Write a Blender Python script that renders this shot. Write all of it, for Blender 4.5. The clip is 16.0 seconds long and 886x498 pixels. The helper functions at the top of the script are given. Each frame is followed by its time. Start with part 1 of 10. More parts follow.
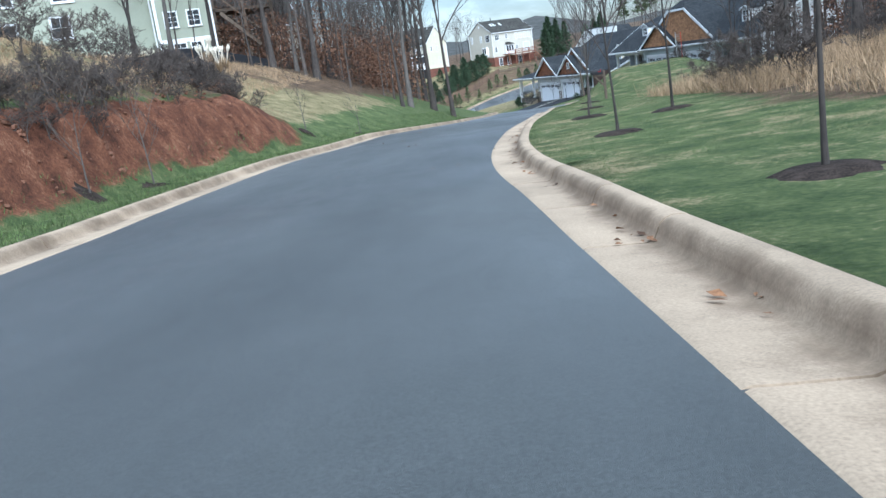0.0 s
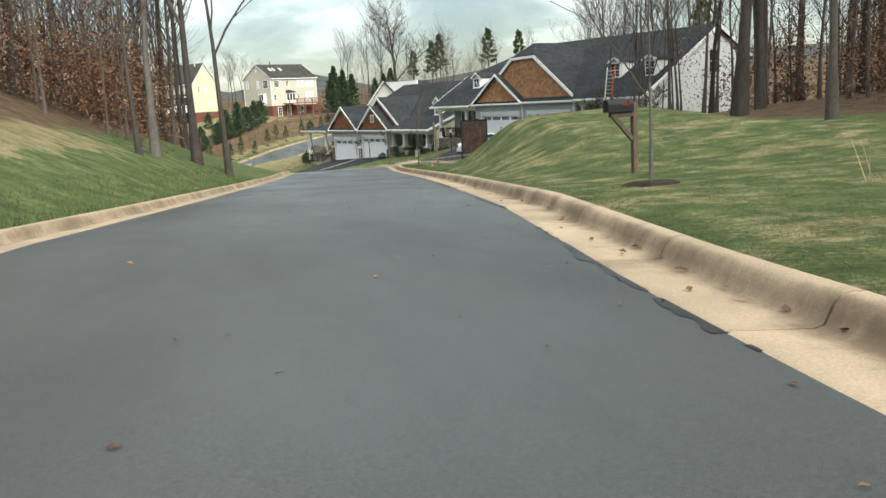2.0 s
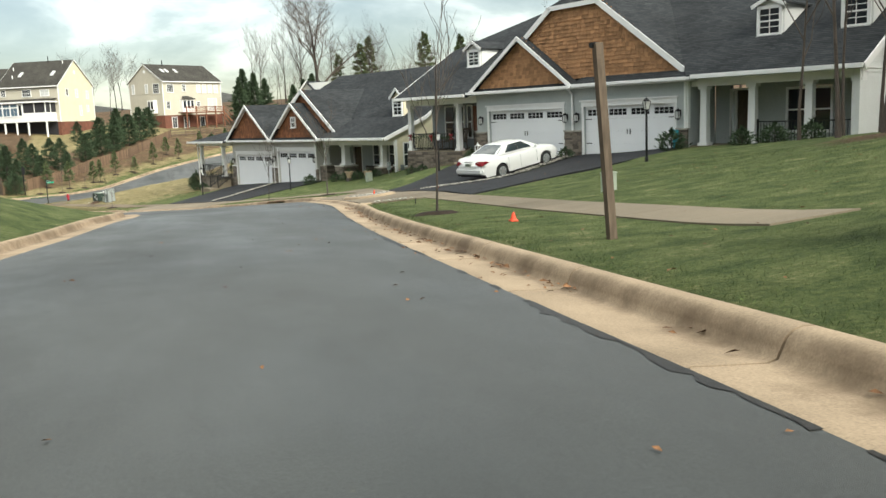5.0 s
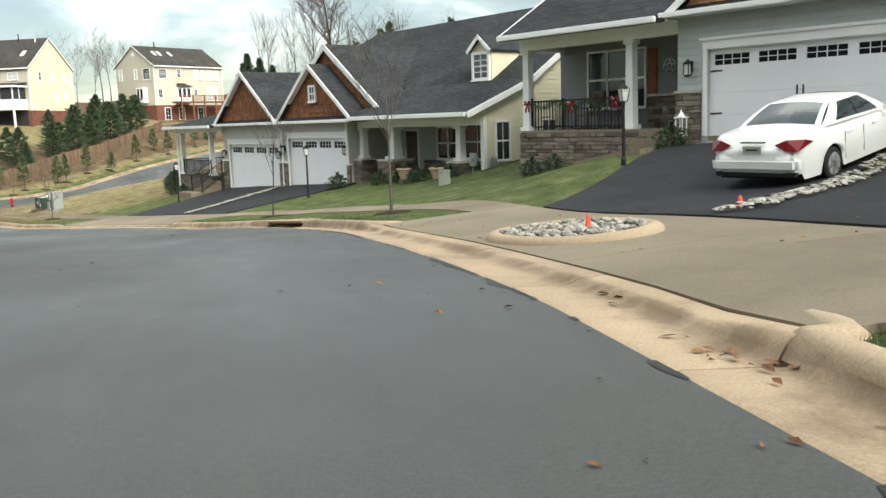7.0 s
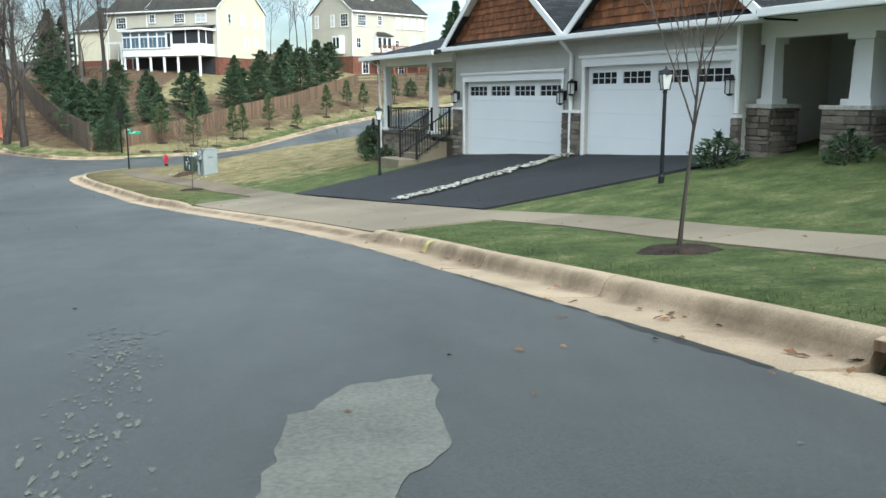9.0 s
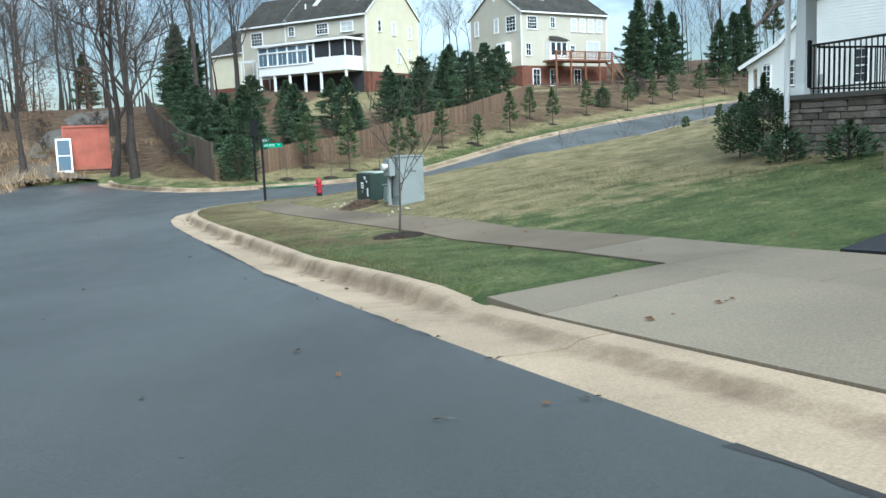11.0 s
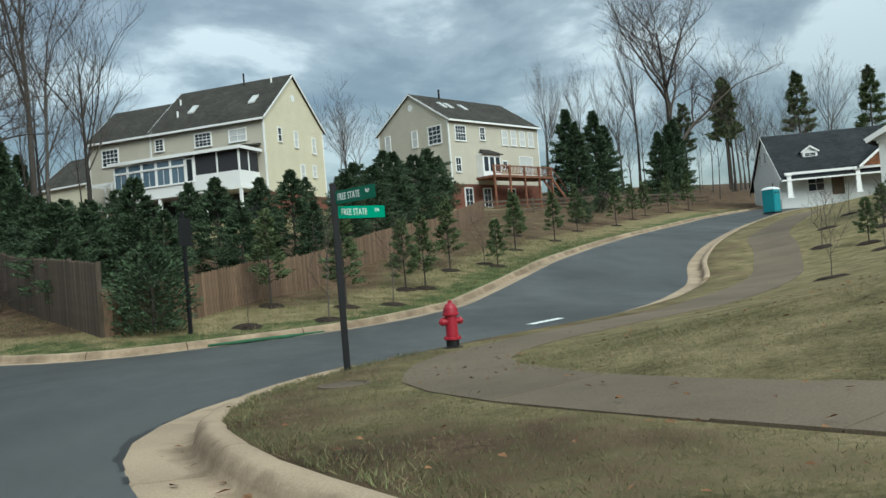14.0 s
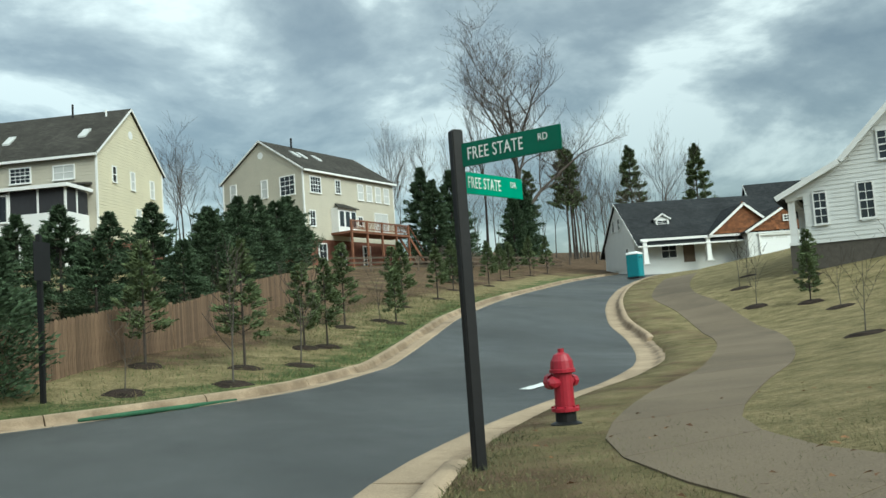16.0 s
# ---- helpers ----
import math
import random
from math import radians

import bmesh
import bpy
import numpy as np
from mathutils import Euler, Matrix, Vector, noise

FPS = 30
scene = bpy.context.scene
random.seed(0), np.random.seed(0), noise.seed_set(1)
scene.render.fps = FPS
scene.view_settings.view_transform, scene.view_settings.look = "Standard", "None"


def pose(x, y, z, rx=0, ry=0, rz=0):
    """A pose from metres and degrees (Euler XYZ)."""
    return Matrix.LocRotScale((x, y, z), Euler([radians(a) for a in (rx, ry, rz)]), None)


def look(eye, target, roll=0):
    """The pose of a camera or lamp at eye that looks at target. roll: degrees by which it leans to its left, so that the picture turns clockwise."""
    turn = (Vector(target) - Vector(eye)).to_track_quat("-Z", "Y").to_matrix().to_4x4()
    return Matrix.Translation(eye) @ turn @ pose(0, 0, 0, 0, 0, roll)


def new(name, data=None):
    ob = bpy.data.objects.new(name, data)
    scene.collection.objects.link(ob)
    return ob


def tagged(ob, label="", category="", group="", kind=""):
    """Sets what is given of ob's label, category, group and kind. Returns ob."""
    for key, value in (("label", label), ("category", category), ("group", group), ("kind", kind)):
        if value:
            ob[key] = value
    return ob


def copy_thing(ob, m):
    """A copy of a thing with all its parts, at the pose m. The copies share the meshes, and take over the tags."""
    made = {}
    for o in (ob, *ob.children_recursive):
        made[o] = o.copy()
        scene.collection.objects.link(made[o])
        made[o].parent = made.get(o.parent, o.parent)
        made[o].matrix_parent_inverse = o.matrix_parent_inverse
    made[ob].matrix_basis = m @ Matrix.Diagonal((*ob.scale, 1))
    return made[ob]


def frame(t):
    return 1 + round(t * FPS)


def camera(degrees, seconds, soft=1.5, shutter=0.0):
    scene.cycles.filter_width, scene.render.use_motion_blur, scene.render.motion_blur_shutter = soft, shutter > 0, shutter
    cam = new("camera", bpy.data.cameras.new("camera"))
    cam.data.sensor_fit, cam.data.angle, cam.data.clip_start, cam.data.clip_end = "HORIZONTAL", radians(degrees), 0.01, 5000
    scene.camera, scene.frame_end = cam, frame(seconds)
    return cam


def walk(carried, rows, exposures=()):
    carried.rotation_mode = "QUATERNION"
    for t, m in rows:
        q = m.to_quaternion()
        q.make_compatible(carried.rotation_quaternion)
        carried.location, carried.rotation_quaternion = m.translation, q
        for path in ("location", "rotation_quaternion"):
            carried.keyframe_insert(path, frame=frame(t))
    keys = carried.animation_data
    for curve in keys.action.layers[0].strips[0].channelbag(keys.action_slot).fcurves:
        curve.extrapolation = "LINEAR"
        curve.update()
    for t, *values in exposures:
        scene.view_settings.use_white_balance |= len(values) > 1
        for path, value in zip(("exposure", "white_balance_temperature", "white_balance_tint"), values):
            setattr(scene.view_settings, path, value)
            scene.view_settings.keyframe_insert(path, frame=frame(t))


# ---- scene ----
cam = camera(54.1, 16.0)
PATH = [
    (0, (7.511, -9.385, 4.163), (7.412, -7.432, 3.745), -8.2),
    (0.5, (6.552, -2.887, 3.749), (6.651, -0.928, 3.356), -8.4),
    (1, (6.105, 3.276, 3.446), (6.351, 5.224, 3.068), -7.8),
    (1.5, (6.199, 9.444, 3.234), (6.543, 11.378, 2.858), -6.2),
    (2, (6.688, 15.131, 3.079), (7.135, 17.051, 2.737), -3.1),
    (2.5, (7.51, 20.797, 2.817), (8.071, 22.689, 2.496), -2.0),
    (3, (8.291, 26.491, 2.62), (8.913, 28.36, 2.277), -2.5),
    (5.5, (12.083, 52.699, 0.909), (12.717, 54.573, 0.613), -2.3),
    (6, (12.847, 58.117, 0.584), (13.478, 59.992, 0.283), -2.1),
    (6.5, (13.62, 63.556, 0.224), (14.249, 65.431, -0.071), -1.8),
    (7, (14.312, 68.828, -0.093), (14.93, 70.707, -0.387), -1.9),
    (7.5, (14.82, 74.119, -0.308), (15.398, 76.01, -0.605), -1.4),
    (8, (15.077, 79.172, -0.642), (15.572, 81.085, -0.951), -0.4),
    (8.5, (14.899, 84.343, -1.02), (15.255, 86.282, -1.354), 0.2),
    (9, (14.453, 89.347, -1.462), (14.667, 91.304, -1.812), -0.1),
    (9.5, (13.682, 94.549, -1.946), (13.77, 96.515, -2.304), -0.2),
    (10, (12.68, 99.329, -2.429), (12.65, 101.3, -2.767), -0.6),
    (12.5, (5.218, 120.386, -4.093), (5.205, 122.381, -4.229), -4.8),
    (13, (3.926, 123.748, -4.231), (4.066, 125.741, -4.312), -3.9),
    (13.5, (2.714, 126.523, -4.353), (2.974, 128.506, -4.35), -3.6),
    (14, (1.707, 128.792, -4.435), (2.035, 130.765, -4.376), -4.8),
    (14.5, (0.914, 130.749, -4.493), (1.322, 132.705, -4.394), -5.7),
    (15, (0.376, 132.388, -4.542), (0.892, 134.317, -4.429), -6.4),
    (15.5, (-0.02, 133.561, -4.558), (0.664, 135.436, -4.419), -5.8),
    (16, (-0.186, 134.324, -4.549), (0.551, 136.174, -4.369), -4.1),
]
walk(cam, [(t, look(eye, target, roll)) for t, eye, target, roll in PATH],
     [(0, 0.76, 5100, 4), (0.5, 0.8, 5800, 3), (1.0, 0.92, 6150, 3), (2.0, 0.72, 6600, 2), (3, 0.82, 7000, 1), (5.5, 0.8, 6900, 3), (8.0, 0.84, 6450, 2), (9.0, 0.84, 5850, -1), (9.5, 0.80, 5700, -1), (10, 0.8, 5400, -2), (12.5, 0.27, 5700, -2), (13.0, 0.22, 5850, -2), (13.5, -0.12, 5900, -4), (14.2, -0.12, 6000, -5), (15.2, 0.02, 6100, -8), (16, 0.05, 6150, -9)])

from mathutils import geometry

# ---- light ----
world = bpy.data.worlds.new("sky_world")
scene.world = world
world.use_nodes = True
wn, wl = world.node_tree.nodes, world.node_tree.links
wn.clear()
SUN_DIR = Vector((0.30, -0.74, 0.60)).normalized()
sky = wn.new("ShaderNodeTexSky")
sky.sky_type = "NISHITA"
sky.sun_disc = False
sky.sun_elevation = math.asin(SUN_DIR.z)
sky.sun_rotation = math.atan2(SUN_DIR.x, SUN_DIR.y)
tc = wn.new("ShaderNodeTexCoord")
sep = wn.new("ShaderNodeSeparateXYZ")
wl.new(tc.outputs["Generated"], sep.inputs[0])
# clouds lie on a flat layer: the direction divided by its height
hgt = wn.new("ShaderNodeMath"); hgt.operation = "MAXIMUM"; hgt.inputs[1].default_value = 0.0
wl.new(sep.outputs["Z"], hgt.inputs[0])
lift = wn.new("ShaderNodeMath"); lift.operation = "ADD"; lift.inputs[1].default_value = 0.30
wl.new(hgt.outputs[0], lift.inputs[0])
flat = wn.new("ShaderNodeVectorMath"); flat.operation = "DIVIDE"
wl.new(tc.outputs["Generated"], flat.inputs[0])
wl.new(lift.outputs[0], flat.inputs[1])
n1 = wn.new("ShaderNodeTexNoise"); n1.inputs["Scale"].default_value = 2.1; n1.inputs["Detail"].default_value = 7.0; n1.inputs["Roughness"].default_value = 0.56; n1.inputs["Distortion"].default_value = 0.25
wl.new(flat.outputs[0], n1.inputs["Vector"])
cr = wn.new("ShaderNodeValToRGB")
wl.new(n1.outputs["Fac"], cr.inputs[0])
el = cr.color_ramp.elements
el[0].position = 0.35; el[0].color = (0.282, 0.296, 0.318, 1)
el[1].position = 0.61; el[1].color = (1.3, 1.3, 1.28, 1)
e2 = cr.color_ramp.elements.new(0.45); e2.color = (0.42, 0.435, 0.452, 1)
e3 = cr.color_ramp.elements.new(0.53); e3.color = (0.675, 0.69, 0.70, 1)
# brighter with height over the horizon
hz = wn.new("ShaderNodeMapRange"); hz.inputs["From Min"].default_value = 0.05; hz.inputs["From Max"].default_value = 0.90
hz.inputs["To Min"].default_value = 0.52; hz.inputs["To Max"].default_value = 3.5
wl.new(hgt.outputs[0], hz.inputs["Value"])
mh = wn.new("ShaderNodeVectorMath"); mh.operation = "SCALE"
wl.new(cr.outputs[0], mh.inputs[0]); wl.new(hz.outputs[0], mh.inputs["Scale"])
bgc = wn.new("ShaderNodeBackground"); bgc.inputs["Strength"].default_value = 0.42
wl.new(mh.outputs[0], bgc.inputs["Color"])
bgs = wn.new("ShaderNodeBackground"); bgs.inputs["Strength"].default_value = 0.05
wl.new(sky.outputs[0], bgs.inputs["Color"])
addw = wn.new("ShaderNodeAddShader")
wl.new(bgc.outputs[0], addw.inputs[0]); wl.new(bgs.outputs[0], addw.inputs[1])
wo = wn.new("ShaderNodeOutputWorld")
wl.new(addw.outputs[0], wo.inputs["Surface"])

sun_data = bpy.data.lights.new("sun", "SUN")
sun_data.energy = 3.3
sun_data.angle = radians(40)
sun_data.color = (1.0, 0.965, 0.915)
sun = new("sun", sun_data)
sun.matrix_world = look(SUN_DIR * 60, (0, 0, 0))


# ---- materials ----
def mat(name, col, rough=0.7, metal=0.0, var=0.12, scale=3.0, fine=40.0, bump=0.0, col2=None, stain=0.0,
        island=0.0, rand=0.0, spec=0.4, stretch=None):
    """A plain surface with colour variation at two scales and fine relief."""
    m = bpy.data.materials.new(name)
    m.use_nodes = True
    n, l = m.node_tree.nodes, m.node_tree.links
    b = n["Principled BSDF"]
    b.inputs["Roughness"].default_value = rough
    b.inputs["Metallic"].default_value = metal
    b.inputs["Specular IOR Level"].default_value = spec
    co = n.new("ShaderNodeTexCoord")
    src = co.outputs["Object"]
    if stretch:
        mp = n.new("ShaderNodeMapping"); mp.inputs["Scale"].default_value = stretch
        l.new(src, mp.inputs[0]); src = mp.outputs[0]
    a = n.new("ShaderNodeTexNoise"); a.inputs["Scale"].default_value = scale; a.inputs["Detail"].default_value = 5
    f = n.new("ShaderNodeTexNoise"); f.inputs["Scale"].default_value = fine; f.inputs["Detail"].default_value = 4
    l.new(src, a.inputs["Vector"]); l.new(src, f.inputs["Vector"])
    mx = n.new("ShaderNodeMath"); mx.operation = "MULTIPLY_ADD"; mx.inputs[1].default_value = 0.55
    l.new(f.outputs["Fac"], mx.inputs[0])
    h = n.new("ShaderNodeMath"); h.operation = "MULTIPLY"; h.inputs[1].default_value = 0.45
    l.new(a.outputs["Fac"], h.inputs[0]); l.new(h.outputs[0], mx.inputs[2])
    c2 = col2 or tuple(min(1, c * (1 + 1.8 * var)) for c in col)
    c1 = col if col2 else tuple(c * (1 - 1.8 * var) for c in col)
    r = n.new("ShaderNodeValToRGB")
    r.color_ramp.elements[0].position, r.color_ramp.elements[1].position = 0.36, 0.64
    r.color_ramp.elements[0].color, r.color_ramp.elements[1].color = (*c1, 1), (*c2, 1)
    l.new(mx.outputs[0], r.inputs[0])
    out = r.outputs[0]
    if stain:
        st = n.new("ShaderNodeTexNoise"); st.inputs["Scale"].default_value = scale * 0.35; st.inputs["Detail"].default_value = 8; st.inputs["Roughness"].default_value = 0.7
        l.new(src, st.inputs["Vector"])
        sr = n.new("ShaderNodeMapRange"); sr.inputs["From Min"].default_value = 0.52; sr.inputs["From Max"].default_value = 0.72; sr.inputs["To Max"].default_value = stain
        l.new(st.outputs["Fac"], sr.inputs["Value"])
        mm = n.new("ShaderNodeMix"); mm.data_type = "RGBA"; mm.inputs["B"].default_value = (*[c * 0.42 for c in col], 1)
        l.new(sr.outputs[0], mm.inputs["Factor"]); l.new(out, mm.inputs["A"]); out = mm.outputs["Result"]
    if island or rand:
        if island:
            g = n.new("ShaderNodeNewGeometry"); rv = g.outputs["Random Per Island"]; k = island
        else:
            g = n.new("ShaderNodeObjectInfo"); rv = g.outputs["Random"]; k = rand
        vr = n.new("ShaderNodeMapRange"); vr.inputs["To Min"].default_value = 1 - k; vr.inputs["To Max"].default_value = 1 + k
        l.new(rv, vr.inputs["Value"])
        hs = n.new("ShaderNodeHueSaturation")
        l.new(vr.outputs[0], hs.inputs["Value"]); l.new(out, hs.inputs["Color"]); out = hs.outputs[0]
    l.new(out, b.inputs["Base Color"])
    if bump:
        bp = n.new("ShaderNodeBump"); bp.inputs["Strength"].default_value = bump; bp.inputs["Distance"].default_value = 0.02
        l.new(mx.outputs[0], bp.inputs["Height"]); l.new(bp.outputs[0], b.inputs["Normal"])
    return m


M = {}
M["concrete"] = mat("kerb_concrete", (0.40, 0.31, 0.215), 0.9, scale=0.9, fine=60, var=0.13, bump=0.10, stain=0.75, spec=0.2, rand=0.08)
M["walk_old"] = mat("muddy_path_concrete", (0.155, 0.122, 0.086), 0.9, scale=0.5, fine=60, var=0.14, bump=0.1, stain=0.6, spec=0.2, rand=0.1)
M["walk"] = mat("pavement_concrete", (0.202, 0.168, 0.123), 0.9, scale=0.5, fine=60, var=0.12, bump=0.08, stain=0.55, spec=0.2, rand=0.1)
M["drive"] = mat("driveway_asphalt", (0.018, 0.019, 0.022), 0.8, scale=0.8, fine=120, var=0.25, bump=0.4, spec=0.25)
M["white"] = mat("white_paint", (0.78, 0.78, 0.77), 0.5, var=0.02, scale=1.5, bump=0.03)
M["door_white"] = mat("garage_door_white", (0.80, 0.81, 0.82), 0.45, var=0.015, scale=1.0)
M["siding_grey"] = mat("siding_grey", (0.40, 0.43, 0.42), 0.6, var=0.05, scale=1.0, fine=20)
M["siding_slate"] = mat("siding_slate", (0.19, 0.205, 0.215), 0.6, var=0.05, scale=1.0, fine=20)
M["siding_taupe"] = mat("siding_taupe", (0.44, 0.43, 0.39), 0.6, var=0.05, scale=1.0, fine=20)
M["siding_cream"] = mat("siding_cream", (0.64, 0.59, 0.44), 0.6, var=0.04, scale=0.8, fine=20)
# also the cream hill house's front, its shade put into the colour
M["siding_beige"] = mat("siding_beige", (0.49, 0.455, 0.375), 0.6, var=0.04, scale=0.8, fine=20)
M["siding_sage"] = mat("siding_sage", (0.31, 0.325, 0.245), 0.6, var=0.05, scale=1.0, fine=20)
M["siding_white"] = mat("siding_white", (0.68, 0.69, 0.68), 0.6, var=0.03, scale=0.8, fine=20)
M["shingle"] = mat("cedar_shingle", (0.19, 0.075, 0.032), 0.85, var=0.2, scale=4, fine=40, bump=0.3, island=0.35)
M["shingle_b"] = mat("cedar_shingle_light", (0.33, 0.175, 0.085), 0.85, var=0.18, scale=4, fine=40, bump=0.3, rand=0.28)
M["shingle_bj"] = mat("cedar_shingle_light_joined", (0.33, 0.175, 0.085), 0.85, var=0.18, scale=4, fine=40, bump=0.3, island=0.28)
M["stone"] = mat("stone_veneer", (0.155, 0.13, 0.105), 0.9, var=0.22, scale=5, fine=30, bump=0.5, rand=0.45)
M["mortar"] = mat("mortar", (0.10, 0.09, 0.078), 0.95, var=0.1, scale=6)
M["brick"] = mat("brick", (0.15, 0.06, 0.04), 0.9, var=0.2, scale=2, fine=22, bump=0.3)
M["black"] = mat("black_metal", (0.012, 0.012, 0.013), 0.5, var=0.1, scale=5, spec=0.28)
M["trunk"] = mat("bark", (0.050, 0.041, 0.035), 0.95, var=0.25, scale=3, fine=18, bump=0.6, stretch=(1, 1, 0.3), rand=0.3)
M["trunk_pale"] = mat("bark_pale", (0.095, 0.083, 0.072), 0.95, var=0.2, scale=3, fine=18, bump=0.4, stretch=(1, 1, 0.3), rand=0.2)
M["twig"] = mat("twig", (0.070, 0.056, 0.047), 0.95, var=0.2, scale=2, rand=0.3)
M["needle"] = mat("needle_dark", (0.055, 0.085, 0.045), 0.85, var=0.3, scale=1.5, fine=9, island=0.45, spec=0.25)
M["needle_light"] = mat("needle_pine", (0.10, 0.13, 0.06), 0.85, var=0.3, scale=1.5, fine=9, island=0.4, spec=0.25)
M["dry_leaf"] = mat("dry_leaf", (0.15, 0.078, 0.045), 0.9, var=0.3, scale=1.0, fine=6, island=0.5)
M["straw"] = mat("straw_grass", (0.32, 0.225, 0.135), 0.95, var=0.2, scale=1.0, fine=6, island=0.4, spec=0.1)
M["mulch"] = mat("mulch", (0.035, 0.026, 0.021), 1.0, var=0.4, scale=6, fine=50, bump=0.8, spec=0.1)
M["fence"] = mat("cedar_fence", (0.155, 0.10, 0.064), 0.9, var=0.2, scale=2, fine=20, bump=0.3, rand=0.3, stretch=(1, 1, 0.2))
M["fence_dark"] = mat("weathered_fence", (0.10, 0.075, 0.055), 0.95, var=0.2, scale=2, fine=20, bump=0.3, rand=0.3, stretch=(1, 1, 0.2))
M["deck"] = mat("deck_wood", (0.20, 0.085, 0.05), 0.85, var=0.2, scale=2, fine=20, rand=0.15)
M["rock"] = mat("river_rock", (0.42, 0.40, 0.35), 0.9, var=0.2, scale=6, fine=30, bump=0.4, island=0.4)
M["red"] = mat("hydrant_red", (0.31, 0.012, 0.028), 0.4, var=0.08, scale=8, spec=0.5)
M["orange"] = mat("marker_orange", (0.85, 0.10, 0.05), 0.6, var=0.06, scale=4)
M["teal"] = mat("toilet_teal", (0.02, 0.22, 0.26), 0.5, var=0.06, scale=3)
M["container"] = mat("container_red", (0.42, 0.125, 0.085), 0.6, var=0.15, scale=1.2, fine=20, stain=0.4)
M["box_green"] = mat("cabinet_green", (0.024, 0.040, 0.033), 0.5, var=0.12, scale=3, fine=30, stain=0.3)
M["box_pale"] = mat("cabinet_pale_green", (0.34, 0.385, 0.32), 0.55, var=0.08, scale=3, fine=30, stain=0.3)
M["box_grey"] = mat("cabinet_grey", (0.25, 0.275, 0.27), 0.5, var=0.06, scale=3, fine=30, stain=0.35)
# upper name blade: sign green darkened, its shade put into the colour
M["sign_shaded"] = mat("sign_shaded", (0.0, 0.115, 0.065), 0.45, var=0.04, scale=6)
M["sign_white"] = mat("sign_letter_white", (0.75, 0.78, 0.76), 0.5, var=0.02)
M["car_white"] = mat("car_paint_white", (0.74, 0.75, 0.74), 0.22, var=0.01, spec=0.6)
M["rubber"] = mat("tyre_rubber", (0.015, 0.015, 0.016), 0.85, var=0.1)
M["steel"] = mat("steel", (0.45, 0.45, 0.46), 0.35, metal=0.9, var=0.05)
M["tail"] = mat("tail_light_red", (0.20, 0.008, 0.014), 0.25, var=0.05, spec=0.6)
M["tarp"] = mat("silt_fabric", (0.02, 0.021, 0.025), 0.7, var=0.15, scale=2, bump=0.3)
M["screen"] = mat("insect_screen", (0.03, 0.03, 0.035), 0.7, var=0.1)
M["leafbits"] = mat("fallen_leaf", (0.15, 0.075, 0.035), 0.9, var=0.3, scale=3, island=0.6)
M["green_sock"] = mat("green_sock", (0.03, 0.10, 0.05), 0.8, var=0.2, scale=4, bump=0.4)
M["patch"] = mat("road_patch", (0.115, 0.115, 0.10), 0.9, var=0.15, scale=2)


def glass_mat(name, col):
    m = bpy.data.materials.new(name); m.use_nodes = True
    b = m.node_tree.nodes["Principled BSDF"]
    b.inputs["Base Color"].default_value = (*col, 1); b.inputs["Roughness"].default_value = 0.06
    b.inputs["Specular IOR Level"].default_value = 0.8
    return m


M["glass"] = glass_mat("window_glass", (0.022, 0.026, 0.032))
M["glass_blue"] = glass_mat("window_glass_blue", (0.10, 0.15, 0.20))
M["car_glass"] = glass_mat("car_glass", (0.03, 0.042, 0.045))
M["door_glass"] = mat("garage_door_glass", (0.008, 0.009, 0.010), 0.5, var=0.1, spec=0.12)
M["curtain"] = mat("window_blind", (0.52, 0.53, 0.52), 0.35, var=0.03, scale=2, spec=0.7)


